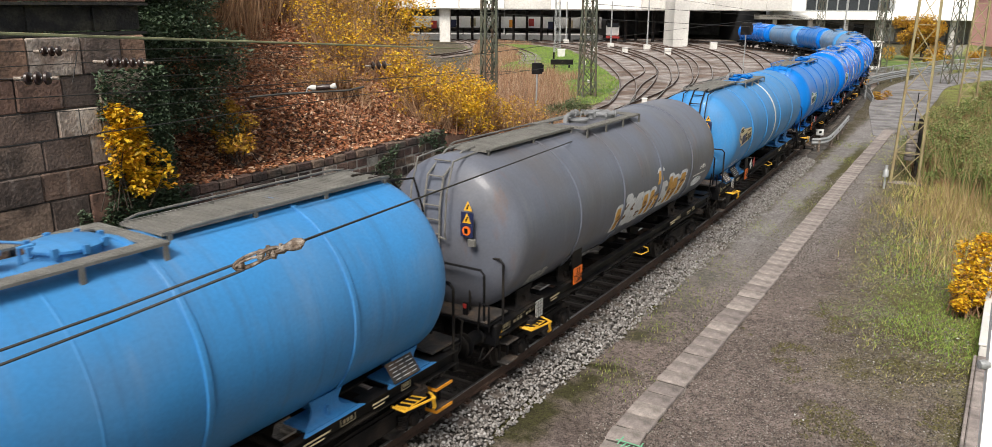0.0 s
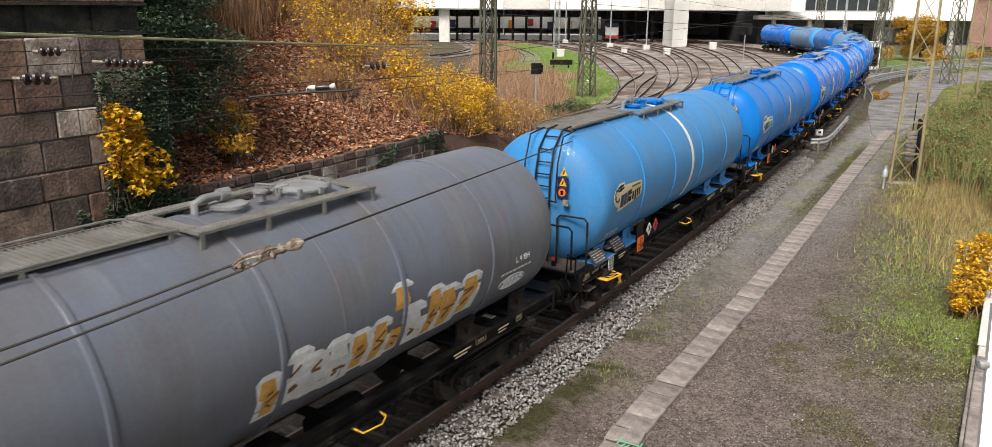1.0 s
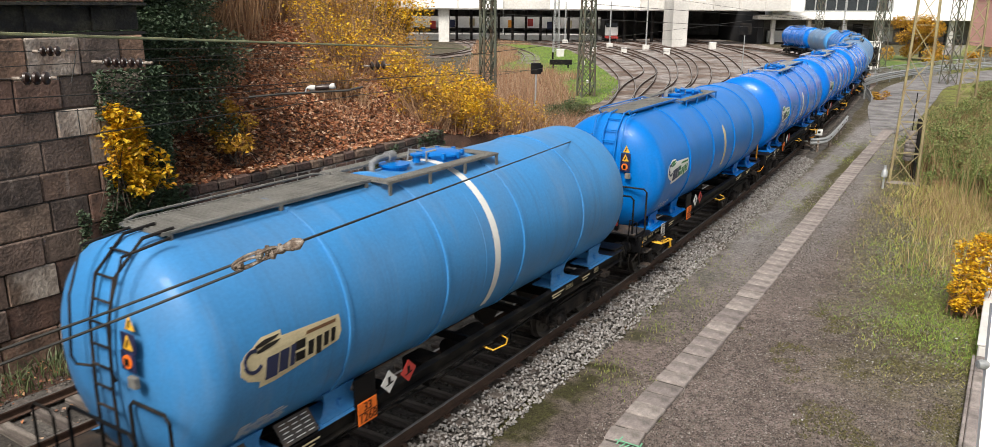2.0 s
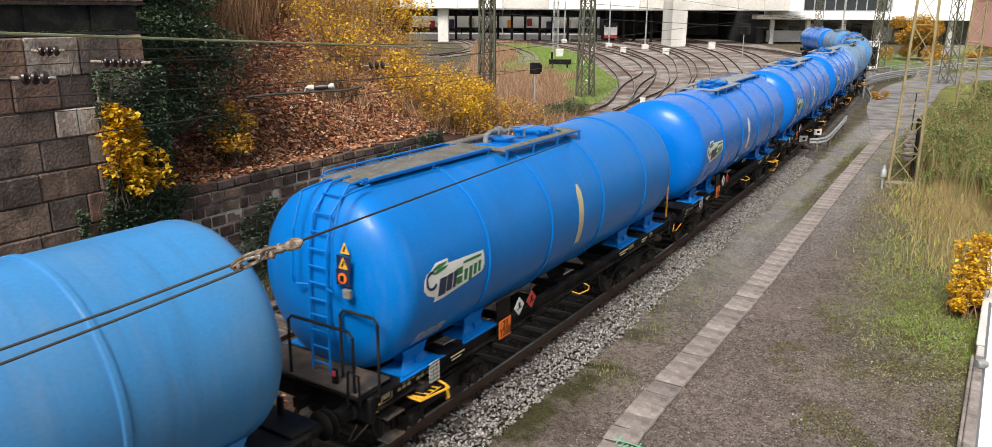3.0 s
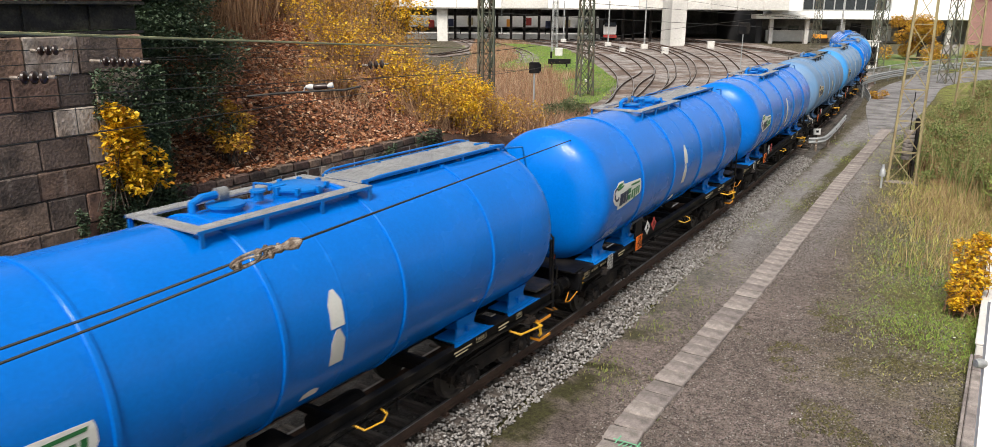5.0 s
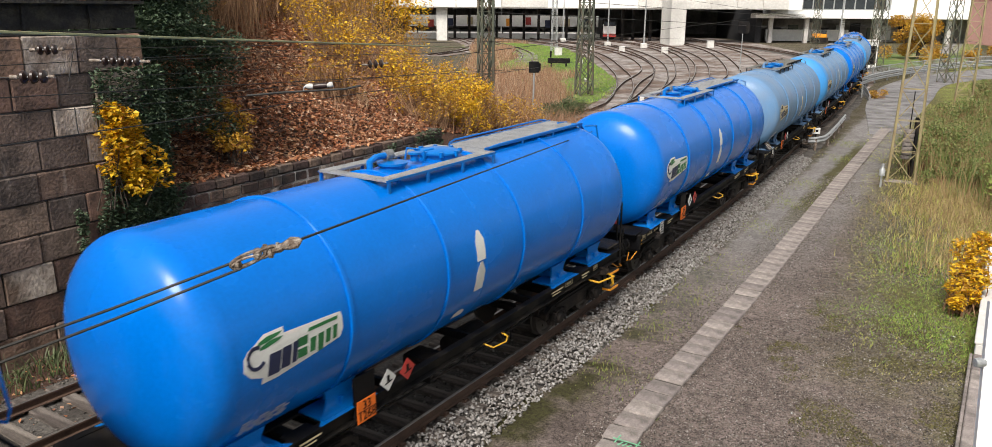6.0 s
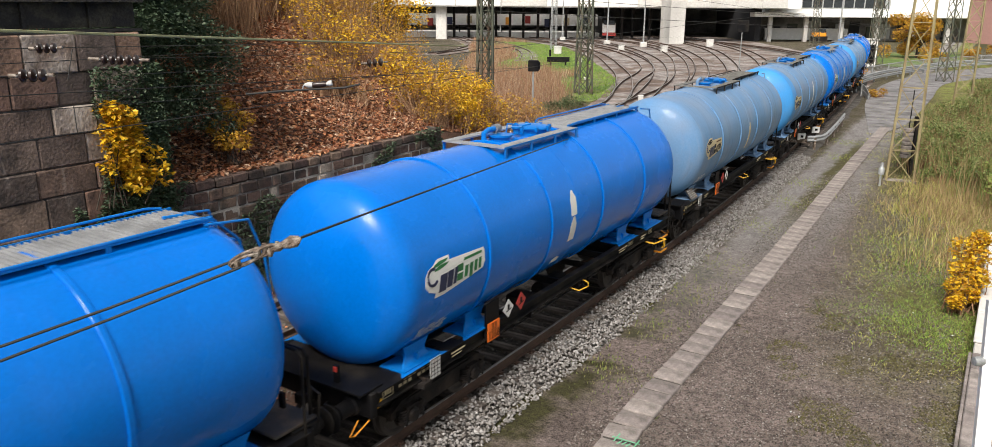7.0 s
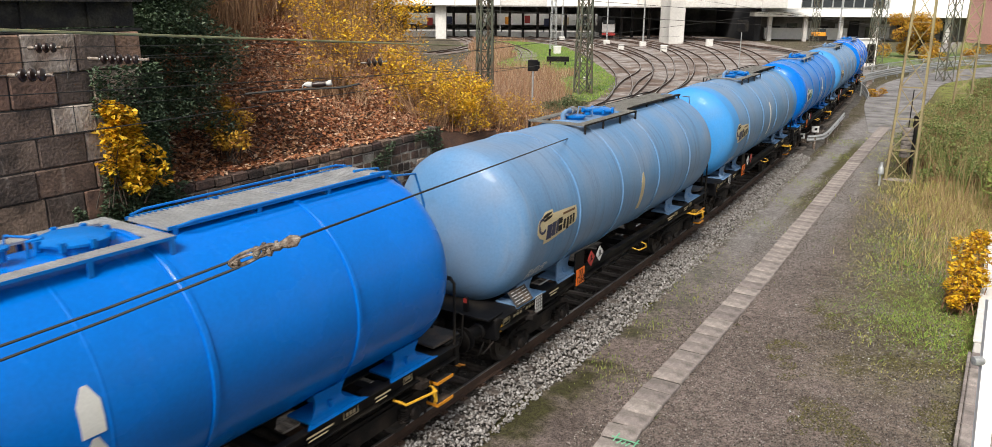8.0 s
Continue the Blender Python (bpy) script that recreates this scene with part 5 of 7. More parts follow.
p, d = verge_points(135000, (6, 40, 11, 62), lambda d, p: (d > -0.7) & (d < 9))
f = patchy(p, 0.5, 2.0)
tagged(blades("verge_grass", p[(f + d * 0.16 - np.clip(16.5 - p[:, 1], 0, 6) * 0.16 > -0.06) & (rng.uniform(0, 1, len(p)) < 0.75)], 0.06, 0.02, VERGE, lean=1.0), "short mossy grass on the verge", "grass", kind="stuff")
q = np.stack([rng.uniform(4.6, 10.6, 40000), rng.uniform(10.8, 19, 40000), np.full(40000, -0.3)], 1)
f = patchy(q, 0.9, 6.0) + 0.5 * patchy(q, 3.0, 8.0) + 0.11 * ((q[:, 0] - 6.6) - (q[:, 1] - 13) * 0.45)
tagged(blades("moss_tufts", q[f > 0.22], 0.035, 0.035, MOSS, lean=1.2), "dark mossy tufts in the gravel", "moss", kind="stuff")
c = np.array([(10.3, 16.8), (11.0, 17.8), (10.6, 16.0), (11.6, 18.6), (9.9, 17.8), (12.4, 21.5), (13.0, 23.6), (11.4, 20.2)])
q = c[rng.integers(0, 8, 5500)] + rng.normal(0, 0.8, (5500, 2))
tagged(blades("lush_grass", np.concatenate([q, np.full((5500, 1), -0.3)], 1), 0.085, 0.016, LAWN, lean=0.9), "bright green grass tufts near the kerb", "grass", kind="stuff")
q = np.array([(13.6, 21.8), (15.2, 24.5), (16.6, 26.5), (16.0, 27.8), (18.2, 28.5), (17.6, 30.0), (18.8, 31.5)])
q = q[rng.integers(0, 7, 5200)] + rng.normal(0, 0.85, (5200, 2))
tagged(blades("rank_grass", np.concatenate([q[3200:] + (-0.4, 0.3), np.full((2000, 1), -0.3)], 1), 0.3, 0.02, VERGE, lean=0.6), "rank green grass among dry stalks", "grass", kind="stuff")
tagged(blades("dry_stalks", np.concatenate([q[:3200], np.full((3200, 1), -0.3)], 1), 0.55, 0.016, STRAW, lean=0.45), "dry straw-coloured stalks leaning over", "dry grass", kind="stuff")


def shrub(name, label, category, centres, n, size, leaf, twigs=240, twig_mat=None, spread=1.0, height=1.0):
    """A bush: bare stems from its foot, and leaves in clumps."""
    ob = thing(name, label, category)
    c = np.asarray(centres)
    foot = c[:, :3].copy()
    s = Shape()
    for k in range(twigs):
        i = rng.integers(0, len(c))
        t = c[i, :3] + rng.normal(0, 0.45, 3) * c[i, 3] * spread
        b = np.array([c[i, 0] * 0.6 + c[:, 0].mean() * 0.4 + rng.normal(0, 0.2), c[i, 1] * 0.6 + c[:, 1].mean() * 0.4 + rng.normal(0, 0.2), c[i, 4] if c.shape[1] > 4 else -0.32])
        m = (b + t) / 2 + rng.normal(0, 0.08, 3)
        s.tube([b, m, t], [0.016, 0.011, 0.004], 4, caps=False)
    tagged(part("stem_tangle", s, twig_mat or TWIG, ob), kind="stuff")
    leaves("foliage", blob_points(n, c[:, :4], spread), size, leaf, ob)
    return ob


# weeds and bushes behind the mast
for k, (x, y, h) in enumerate(((21.0, 34.4, 1.5), (23.2, 36.5, 1.7), (25.0, 39.0, 1.8), (23.4, 40.0, 1.4), (26.5, 42.5, 1.9), (26.0, 44.6, 1.6), (28.5, 46.5, 1.9), (30.0, 50.5, 1.5), (31.5, 50.0, 1.8), (20.2, 36.4, 1.5), (22.2, 38.6, 1.6), (24.8, 42.6, 1.5), (21.0, 37.2, 1.4), (28.2, 48.4, 1.5), (37, 59, 1.6), (39, 63, 1.6), (42, 66, 1.7), (38.5, 61, 1.2), (45, 70, 1.7), (43.5, 67, 1.3), (20.0, 32.6, 1.1), (20.4, 30.6, 1.3), (22.6, 32.0, 1.6), (33.6, 54.0, 1.3), (35.5, 55.0, 1.7))):
    cs = [(x + rng.normal(0, 0.75), y + rng.normal(0, 0.8), -0.3 + h * rng.uniform(0.1, 1.0), rng.uniform(0.22, 0.55)) for _ in range(16)]
    tagged(shrub("weed_bush", "tall green weeds going to seed", "bush", cs, 2400, 0.052, SHRUB, 200), group="weeds behind the mast")
cs = [(19.5 + rng.normal(0, 0.9), 29 + rng.normal(0, 1.4), 0.3 + rng.uniform(-0.2, 0.9), 0.6) for _ in range(8)]
shrub("weed_bush", "bright green leafy weeds by the kerb", "bush", cs, 2600, 0.06, GRASS, 120)
q = np.array([(20.5, 34.5), (22.5, 36.5), (24.5, 39.5), (26.0, 43.0), (28.5, 46.5), (21.5, 31.5), (31.5, 51.0), (19.8, 29.8)])
q = q[rng.integers(0, 8, 3600)] + rng.normal(0, 1.1, (3600, 2))
tagged(blades("weed_spires", np.concatenate([q[:2200], np.full((2200, 1), -0.3)], 1), 1.6, 0.022, SHRUB, lean=0.2), "upright green weed spires", "weeds", kind="stuff")
tagged(blades("dead_spires", np.concatenate([q[2200:], np.full((1400, 1), -0.3)], 1), 1.7, 0.018, STRAW, lean=0.22), "dead straw-coloured weed stalks", "weeds", kind="stuff")
gold_c = [(x - 0.95, y - 0.75, z, q) for x, y, z, q in ((12.55, 19.2, 0.75, 0.34), (12.75, 19.6, 1.15, 0.36), (12.3, 18.9, 0.4, 0.32), (13.0, 19.4, 0.95, 0.34), (12.9, 19.0, 0.55, 0.3), (12.15, 18.6, 0.1, 0.22), (12.7, 18.9, 0.15, 0.22), (13.2, 19.7, 1.35, 0.28))]
shrub("golden_bush", "yellow autumn bush beside the kerb", "bush", gold_c, 2100, 0.055, GOLD, 120)
cs = [(41 + rng.normal(0, 1.0), 61 + rng.normal(0, 1.5), 0.3 + rng.uniform(0, 1.2), 0.7) for _ in range(7)]
shrub("golden_bush", "yellowing bush beyond the lattice mast", "bush", cs, 1500, 0.09, DULLGOLD, 100)
lit = rng.uniform(0, 1, (26, 2)) * (6, 9) + (5.5, 12)
tagged(leaves("litter_scraps", np.concatenate([lit, np.full((26, 1), -0.27)], 1), 0.035, WHITE, tilt=0.2), "scraps of pale litter on the gravel", "litter", kind="stuff")
# ---- walls and the leafy bank ----
W0 = track(2.1, -7.8)
WDIR = Vector((math.sin(radians(31.2)), math.cos(radians(31.2)), 0))
WLEFT = Vector((-WDIR.y, WDIR.x, 0))


def bank(u, v, z=0.0):
    """A place by the walls: u along them from the tall wall's end, v behind their face."""
    p = W0 + WDIR * u + WLEFT * v
    return Vector((p.x, p.y, z))


WALL_M = Matrix((( WDIR.x, WLEFT.x, 0, W0.x), (WDIR.y, WLEFT.y, 0, W0.y), (0, 0, 1, 0), (0, 0, 0, 1)))   # local x along, y behind, z up


def masonry(name, label, u0, u1, z0, courses, size, material, other, chance, seed, gap=0.025, back=1.2, mortar=None, set_back=0.035):
    """A wall with a dark mortar core and a stone for each place in its courses, every stone with chamfered edges."""
    w = thing(name, label, "wall", kind="structure", at=WALL_M)
    r = random.Random(seed)
    top = z0 + sum(courses)
    part("mortar_core", Shape().box(((u0 + u1) / 2, back / 2 + set_back, (z0 + top) / 2), (u1 - u0 - 0.02, back, top - z0 - 0.02)), mortar or JOINT, w)
    z = z0
    for k, h in enumerate(courses):
        u = u0 - (size * 0.5 if k % 2 else 0)
        while u < u1:
            wd = size * r.uniform(0.7, 1.35)
            a, b = max(u, u0), min(u + wd, u1)
            if b - a > size * 0.15:
                pr = r.uniform(-0.03, 0.025)
                s = Shape().box(((a + b) / 2, 0.1 + pr, z + h / 2), (b - a - gap, 0.24, h - gap), chamfer=0.025)
                s.v = [(x + r.uniform(-0.008, 0.008), y + r.uniform(-0.01, 0.01), q + r.uniform(-0.008, 0.008)) for x, y, q in s.v]
                part("stone", s, other if r.random() < chance(u, z) else material, w)
            u += wd
        z += h
    return w


masonry("wall_tall", "tall weathered wall of large sandstone blocks", -17, 0.0, -0.35, [0.72, 0.66, 0.7, 0.62, 0.66, 0.6, 0.64, 0.6, 0.66, 0.79], 1.05, ASHLAR, PALE_ASHLAR, lambda u, z: 0.62 if (z > 2.9 and u > -3.0) else (0.25 if z > 3.5 else 0.04), 3, back=2.5)
low = masonry("wall_low", "low sandstone retaining wall with coping", 0.02, 11.0, -0.35, [0.308] * 9, 0.44, RUBBLE, PALE_ASHLAR, lambda u, z: 0.08, 8, back=0.7, mortar=PALE_JOINT, gap=0.045, set_back=0.002)
r = random.Random(2)
u = 0.05
while u < 10.8:
    wd = r.uniform(0.4, 0.62)
    part("coping_stone", Shape().box((u + wd / 2, 0.22, 2.43 + 0.12 + r.uniform(-0.02, 0.02)), (wd - 0.03, 0.5, 0.24), chamfer=0.035), RUBBLE, low)
    u += wd
pier = Shape().box((11.22, 0.25, 1.2), (0.44, 0.7, 3.1), chamfer=0.04)
part("wall_end", pier, RUBBLE, low)
gird = thing("bridge_girder", "sooty steel girder on top of the wall", "girder", at=WALL_M)
part("plate", Shape().box((-8.6, 0.35, 6.66), (17.4, 0.12, 0.52)), SOOT, gird)
part("flange", Shape().box((-8.6, 0.3, 6.34), (17.4, 0.5, 0.05)).box((-8.6, 0.3, 6.95), (17.5, 0.62, 0.06)), SOOT, gird)
part("ledge", Shape().box((-8.6, 0.5, 7.05), (17.5, 0.9, 0.12), chamfer=0.02), ASHLAR, gird)
for i in range(12):
    part("stiffener", Shape().box((-16.4 + i * 1.4, 0.26, 6.64), (0.05, 0.1, 0.5)), SOOT, gird)
para = thing("parapet", "grey framed parapet above the girder", "parapet", at=WALL_M)
for i in range(11):
    part("panel", Shape().box((-16.2 + i * 1.5, 0.5, 7.6), (1.42, 0.04, 0.9)), MASTGREEN, para)
    part("post", Shape().box((-16.95 + i * 1.5, 0.5, 7.6), (0.07, 0.08, 1.0)), GALV, para)


def bank_height(u, v):
    fall = 1 - min(1, max(0, (u - 11.5) / 16)) ** 1.2
    rise = 2.48 + 0.5 * max(0, v - 0.4)
    return -0.3 + (min(rise, 8.6) + 0.3) * fall + 0.12 * noise.noise((u * 0.5, v * 0.5, 1))


hv, hf = [], []
us, vs = np.arange(-1, 42, 0.8), np.concatenate([[-1.3], np.arange(0.45, 34, 0.8)])
for v in vs:
    for u in us:
        if v < 0:           # the bank runs out to the ground past the wall
            hv.append(tuple(bank(u, v, -0.34)) if u > 11.4 else tuple(bank(u, 0.45, bank_height(u, 0.45) - 0.6)))
        else:
            hv.append(tuple(bank(u, v, bank_height(u, v))))
for j in range(len(vs) - 1):
    for i in range(len(us) - 1):
        a = j * len(us) + i
        hf.append((a, a + 1, a + len(us) + 1, a + len(us)))
tagged(part("bank", Shape().add(hv, hf), SOIL, smooth=True), "steep soil bank under fallen leaves", "bank", kind="structure")


def on_bank(n, u0, u1, v0, v1, lift=0.02):
    uu, vv = rng.uniform(u0, u1, n), rng.uniform(v0, v1, n)
    return np.array([tuple(bank(a, b, bank_height(a, b) + lift)) for a, b in zip(uu, vv)])


tagged(leaves("fallen_leaves", np.concatenate([on_bank(52000, 0.5, 16, 0.5, 13, 0.04), on_bank(14000, 8, 26, 0.5, 14, 0.04), on_bank(1100, 0.2, 10.9, 0.05, 0.5, 0.24)]), 0.078, LITTER, tilt=0.9), "thick brown and russet fallen leaves", "fallen leaves", kind="stuff")
tagged(blades("bank_stalks", np.concatenate([on_bank(1000, 6, 16, 3, 11), on_bank(1500, 7.5, 15, 0.5, 6)]), 0.42, 0.016, RUSSET, lean=0.7), "dry stalks and brambles on the bank", "dry grass", kind="stuff")


def thicket(n, u0, u1, v0, v1, height, material, width=0.022, lean=0.25):
    return blades("thicket", on_bank(n, u0, u1, v0, v1), height, width, material, lean=lean)


tagged(thicket(6500, 3.5, 21, 8.0, 16, 3.8, TWIG), "bare brown shrub stems on the bank", "thicket", kind="stuff")
tagged(thicket(9000, 14, 33, 0.6, 11, 1.3, RUSSET, 0.022, 0.35), "russet reeds and brambles below the bank", "thicket", kind="stuff")


tagged(thicket(4200, 2.6, 10, 6.6, 12, 3.2, TWIG), "bare brown stems above the ivy", "thicket", kind="stuff")


def bank_shrub(u, v, n, rad, up, leaf, label, count=16, size=0.06, name="autumn_shrub"):
    cs = []
    for _ in range(count):
        a, b = u + rng.normal(0, rad * 0.6), v + rng.normal(0, rad * 0.6)
        z = bank_height(a, b)
        q = bank(a, b, z + rng.uniform(0.25, 1.0) * up)
        cs.append((q.x, q.y, q.z, rad * rng.uniform(0.25, 0.6), z - 0.05))
    return tagged(shrub(name, label, "shrub", cs, int(n * 1.1), size, leaf, 260, spread=1.25), group="autumn shrubs on the bank")


for u, v, n, rad, up in ((13.2, 2.6, 2200, 1.2, 1.7), (15.8, 1.7, 2200, 1.2, 1.6), (12.2, 5.0, 1800, 1.3, 1.9), (17.8, 2.9, 1700, 1.2, 1.5), (11.0, 8.6, 1500, 1.5, 2.4), (14.5, 7.6, 1500, 1.5, 2.4), (18.5, 6.5, 1400, 1.5, 2.0), (9.6, 3.2, 600, 0.9, 1.3), (12.3, 1.3, 1100, 1.0, 1.1), (14.2, 1.0, 1900, 1.0, 1.2), (16.4, 1.2, 1300, 1.0, 1.0)):
    bank_shrub(u, v, n, rad, up, GOLD if n > 1600 else DULLGOLD, "yellow-leaved autumn shrub on the bank")
for u, v, n in ((21, 2.0, 900), (24, 3.5, 700)):
    bank_shrub(u, v, n, 1.2, 1.1, DULLGOLD, "ochre bramble clump below the bank")


def tree(u, v, tall, crown_n, leaf, label, crown_r=2.4, lean=0.0, size=0.075):
    """A young tree: tapered trunk, limbs, and leaves in loose clumps with gaps."""
    b = bank(u, v, bank_height(u, v) - 0.1)
    t = thing("tree", label, "tree", "trees on the bank")
    top = b + Vector((lean, 0, tall))
    s = Shape().tube([b, b + Vector((lean * 0.2, 0.05, tall * 0.35)), b + Vector((lean * 0.6, -0.05, tall * 0.7)), top], [0.13, 0.1, 0.06, 0.015], 8)
    part("trunk", s, BARK, t, smooth=True)
    cs = []
    for k in range(16):
        s = Shape()
        f_ = rng.uniform(0.25, 0.95)
        a = rng.uniform(0, 6.28)
        st = b + (top - b) * f_
        ln = crown_r * (1.15 - f_) * rng.uniform(0.6, 1.2)
        e = st + Vector((math.cos(a) * ln, math.sin(a) * ln, ln * 0.9))
        s.tube([st, (st + e) / 2 + Vector((0, 0, -0.1)), e], [0.04, 0.025, 0.006], 5)
        cs += [(*e, 0.6), (*((st + e * 2) / 3), 0.5)]
        for _ in range(3):
            g = e + Vector(rng.normal(0, 0.5, 3))
            s.tube([(st + e) / 2, g], [0.014, 0.003], 4)
            cs.append((*g, 0.35))
        part("limb", s, BARK, t)
    leaves("crown", blob_points(int(crown_n * 1.5), cs, 1.3), size, leaf, t)
    return t


for u, v, tall, n, leaf, lb in ((8.0, 12.5, 5.0, 1500, DULLGOLD, "thin tree with a few ochre leaves"), (11.5, 13.5, 5.5, 1500, GOLD, "young tree with golden leaves"), (14.5, 12.0, 5.0, 2200, GOLD, "young tree with golden leaves"),
                                (17.5, 11.5, 4.6, 2600, GOLD, "bushy tree with golden leaves"), (20.5, 10.0, 4.0, 2600, GOLD, "bushy tree with golden leaves"), (6.0, 15.5, 6.0, 900, SHRUB, "thin tree with thinning green leaves"), (21.5, 13.5, 5.0, 2600, DULLGOLD, "bushy tree with golden leaves"), (16.0, 16.0, 6.5, 1800, DULLGOLD, "tall tree with ochre leaves"), (11.0, 18.0, 7.0, 1600, DULLGOLD, "tall tree with ochre leaves"), (25, 15, 5.0, 2200, DULLGOLD, "bushy tree with ochre leaves"), (2.9, 8.6, 3.6, 1300, SHRUB, "thin tree with thinning green leaves"), (4.6, 8.0, 3.8, 1100, DULLGOLD, "thin tree with a few ochre leaves"), (7.2, 8.8, 3.8, 1300, GOLD, "young tree with golden leaves"), (4.2, 11.0, 4.6, 900, DULLGOLD, "thin tree with a few ochre leaves"), (5.8, 10.0, 4.2, 1000, DULLGOLD, "thin tree with a few ochre leaves"), (9.5, 10.5, 4.4, 1400, GOLD, "young tree with golden leaves"), (3.4, 13.5, 6.0, 1300, SHRUB, "thin tree with thinning green leaves"), (12.5, 10.2, 4.0, 1300, DULLGOLD, "young tree with ochre leaves")):
    tree(u, v, tall, n, leaf, lb)

# ivy: over the tall wall's end, on the bank behind it and on the low wall
iv = thing("ivy", "dark green ivy over the wall's end", "ivy")
pts = []
for k in range(9000):                       # hanging on the tall wall's face
    u_, z_ = -rng.uniform(0, 1) ** 1.4 * 1.7 + 0.3, rng.uniform(0.2, 5.6)
    if noise.noise((u_ * 1.3, z_ * 0.9, 4)) + 0.9 + u_ * 0.55 > 0.1:
        pts.append(tuple(bank(u_, -0.06 - rng.uniform(0, 0.18), z_)))
for k in range(9000):                       # and thick about its foot
    u_, z_ = rng.uniform(-2.1, 0.4), rng.uniform(-0.3, 2.75)
    if noise.noise((u_ * 1.6, z_ * 1.2, 14)) + 0.55 + u_ * 0.28 > 0.0:
        pts.append(tuple(bank(u_, -0.05 - rng.uniform(0, 0.2), z_)))
leaves("wall_ivy", pts, 0.048, IVY, iv)
cs = []
for k in range(150):
    u_, v_ = rng.uniform(-0.2, 3.0), rng.uniform(0.6, 5.5)
    zt = 9.6 - 0.5 * max(0, u_ - 1.2)
    cs.append((*bank(u_, v_, max(bank_height(u_, v_), 2.9) + rng.uniform(0, 1) * (zt - 3.2)), 0.6))
part("ivy_stems", Shape().tube([bank(1.2, 2.4, 2.5), bank(1.3, 2.5, 5.2), bank(1.6, 2.8, 8.6)], [0.22, 0.17, 0.1], 8).tube([bank(2.6, 3.2, 3.0), bank(2.5, 3.3, 6), bank(2.2, 3.6, 9)], [0.17, 0.13, 0.07], 8), BARK, iv, smooth=True)
leaves("ivy_mass", blob_points(90000, cs, 1.0), 0.05, IVY, iv)
cs = [(*bank(rng.uniform(0, 5.5), rng.uniform(3.6, 8.5), rng.uniform(7.0, 10.5)), 0.9) for _ in range(36)]
leaves("ivy_crown", blob_points(26000, cs, 1.0), 0.055, IVY, iv)
part("ivy_limbs", Shape().tube([bank(2.0, 3.4, 7), bank(3.2, 5.4, 9), bank(4.5, 7, 10)], [0.12, 0.08, 0.03], 6), BARK, iv)
pts = []
for k in range(13000):                      # creeping over the low wall
    u_, z_ = rng.uniform(0, 11.5), rng.uniform(-0.3, 2.8)
    if noise.noise((u_ * 0.45, z_ * 0.6, 9)) + (0.5 if u_ > 9.9 else 0.0) + (0.35 if u_ < 1.2 else 0) + (0.3 if z_ < 1.6 else 0) > 0.28:
        pts.append(tuple(bank(u_, -0.05 - rng.uniform(0, 0.1), z_)))
leaves("low_ivy", pts, 0.05, IVY, iv)
part("creeper_stem", Shape().tube([bank(-0.6, -0.04, 5.4), bank(-0.2, -0.16, 5.3), bank(0.0, -0.14, 4.9), bank(-0.1, -0.05, 4.4)], 0.02), BARK, iv)
cs = [(*bank(-0.9 + rng.normal(0, 0.2) + (3.9 - z) * 0.24, -0.3 + rng.normal(0, 0.08), z), 0.26) for z in np.linspace(3.05, 4.7, 15) for _ in range(3)]
gb = [(c[0], c[1], c[2], c[3] * (1.2 if c[2] < 3.4 else 0.95), 2.6) for c in cs]
shrub("golden_bush", "yellow maple sapling against the stone wall", "bush", gb, 2600, 0.07, GOLD, 9, BARK, spread=1.0)
cs = [(*bank(2.9 + rng.normal(0, 0.25), 0.9 + rng.normal(0, 0.4), 3.0 + rng.uniform(0.2, 1.7)), 0.3) for _ in range(9)]
shrub("golden_bush", "small yellow bush beside the ivy", "bush", [(*c, 2.8) for c in cs], 1100, 0.055, DULLGOLD, 18, BARK)

q = rng.uniform(0, 1, (9000, 2)) * (8.5, 40) + (-2.5, 47)
q = q[(q[:, 0] < 6.2 + (q[:, 1] - 60) * 0.02) & (q[:, 0] < -0.2 + (q[:, 1] - 40) * 0.33)]
tagged(blades("reed_bed", np.concatenate([q, np.full((len(q), 1), -0.3)], 1), 1.5, 0.03, RUSSET, lean=0.25), "tall russet reeds beside the mast", "reeds", kind="stuff")

# clipped hedge beyond the low wall, and the grass island
cs = []
for k in range(60):
    t = k / 59
    cs.append((0.4 + 5.4 * t + rng.normal(0, 0.2), 41.2 + 13.6 * t + rng.normal(0, 0.2), 0.15 + rng.uniform(-0.2, 0.75) * (1 - 0.2 * t), 0.55))
shrub("hedge", "dark green hedge beside the track", "hedge", cs, 15000, 0.06, HEDGE, 80)
isl = [(7.5, 61), (10.0, 66), (12.3, 80), (12.8, 95), (12.9, 120), (12.5, 140), (5, 162), (-3, 172), (-6, 150), (-3, 118), (-4, 92), (0, 74), (4, 62)]
tagged(part("grass_island", Shape().slab(isl, -0.34, -0.22), paint("grass_turf", (0.1, 0.16, 0.03), 0.95, spread=0.35, scale=0.6, grain=6, other=(0.17, 0.15, 0.06), mix_scale=0.15, bump=0.05)), "green grass island between tracks", "grass", kind="structure")
p = rng.uniform(0, 1, (26000, 2)) * (17, 105) + (-4, 60)
poly = np.array(isl)
ins = np.zeros(len(p), bool)
for i in range(len(poly)):
    (x1, y1), (x2, y2) = poly[i], poly[(i + 1) % len(poly)]
    ins ^= ((y1 > p[:, 1]) != (y2 > p[:, 1])) & (p[:, 0] < (x2 - x1) * (p[:, 1] - y1) / (y2 - y1 + 1e-9) + x1)
p = p[ins]
dry = np.array([noise.noise((a * 0.09, b * 0.05, 7)) for a, b in p]) + np.clip((4.0 - p[:, 0]) / 9, 0, 1)
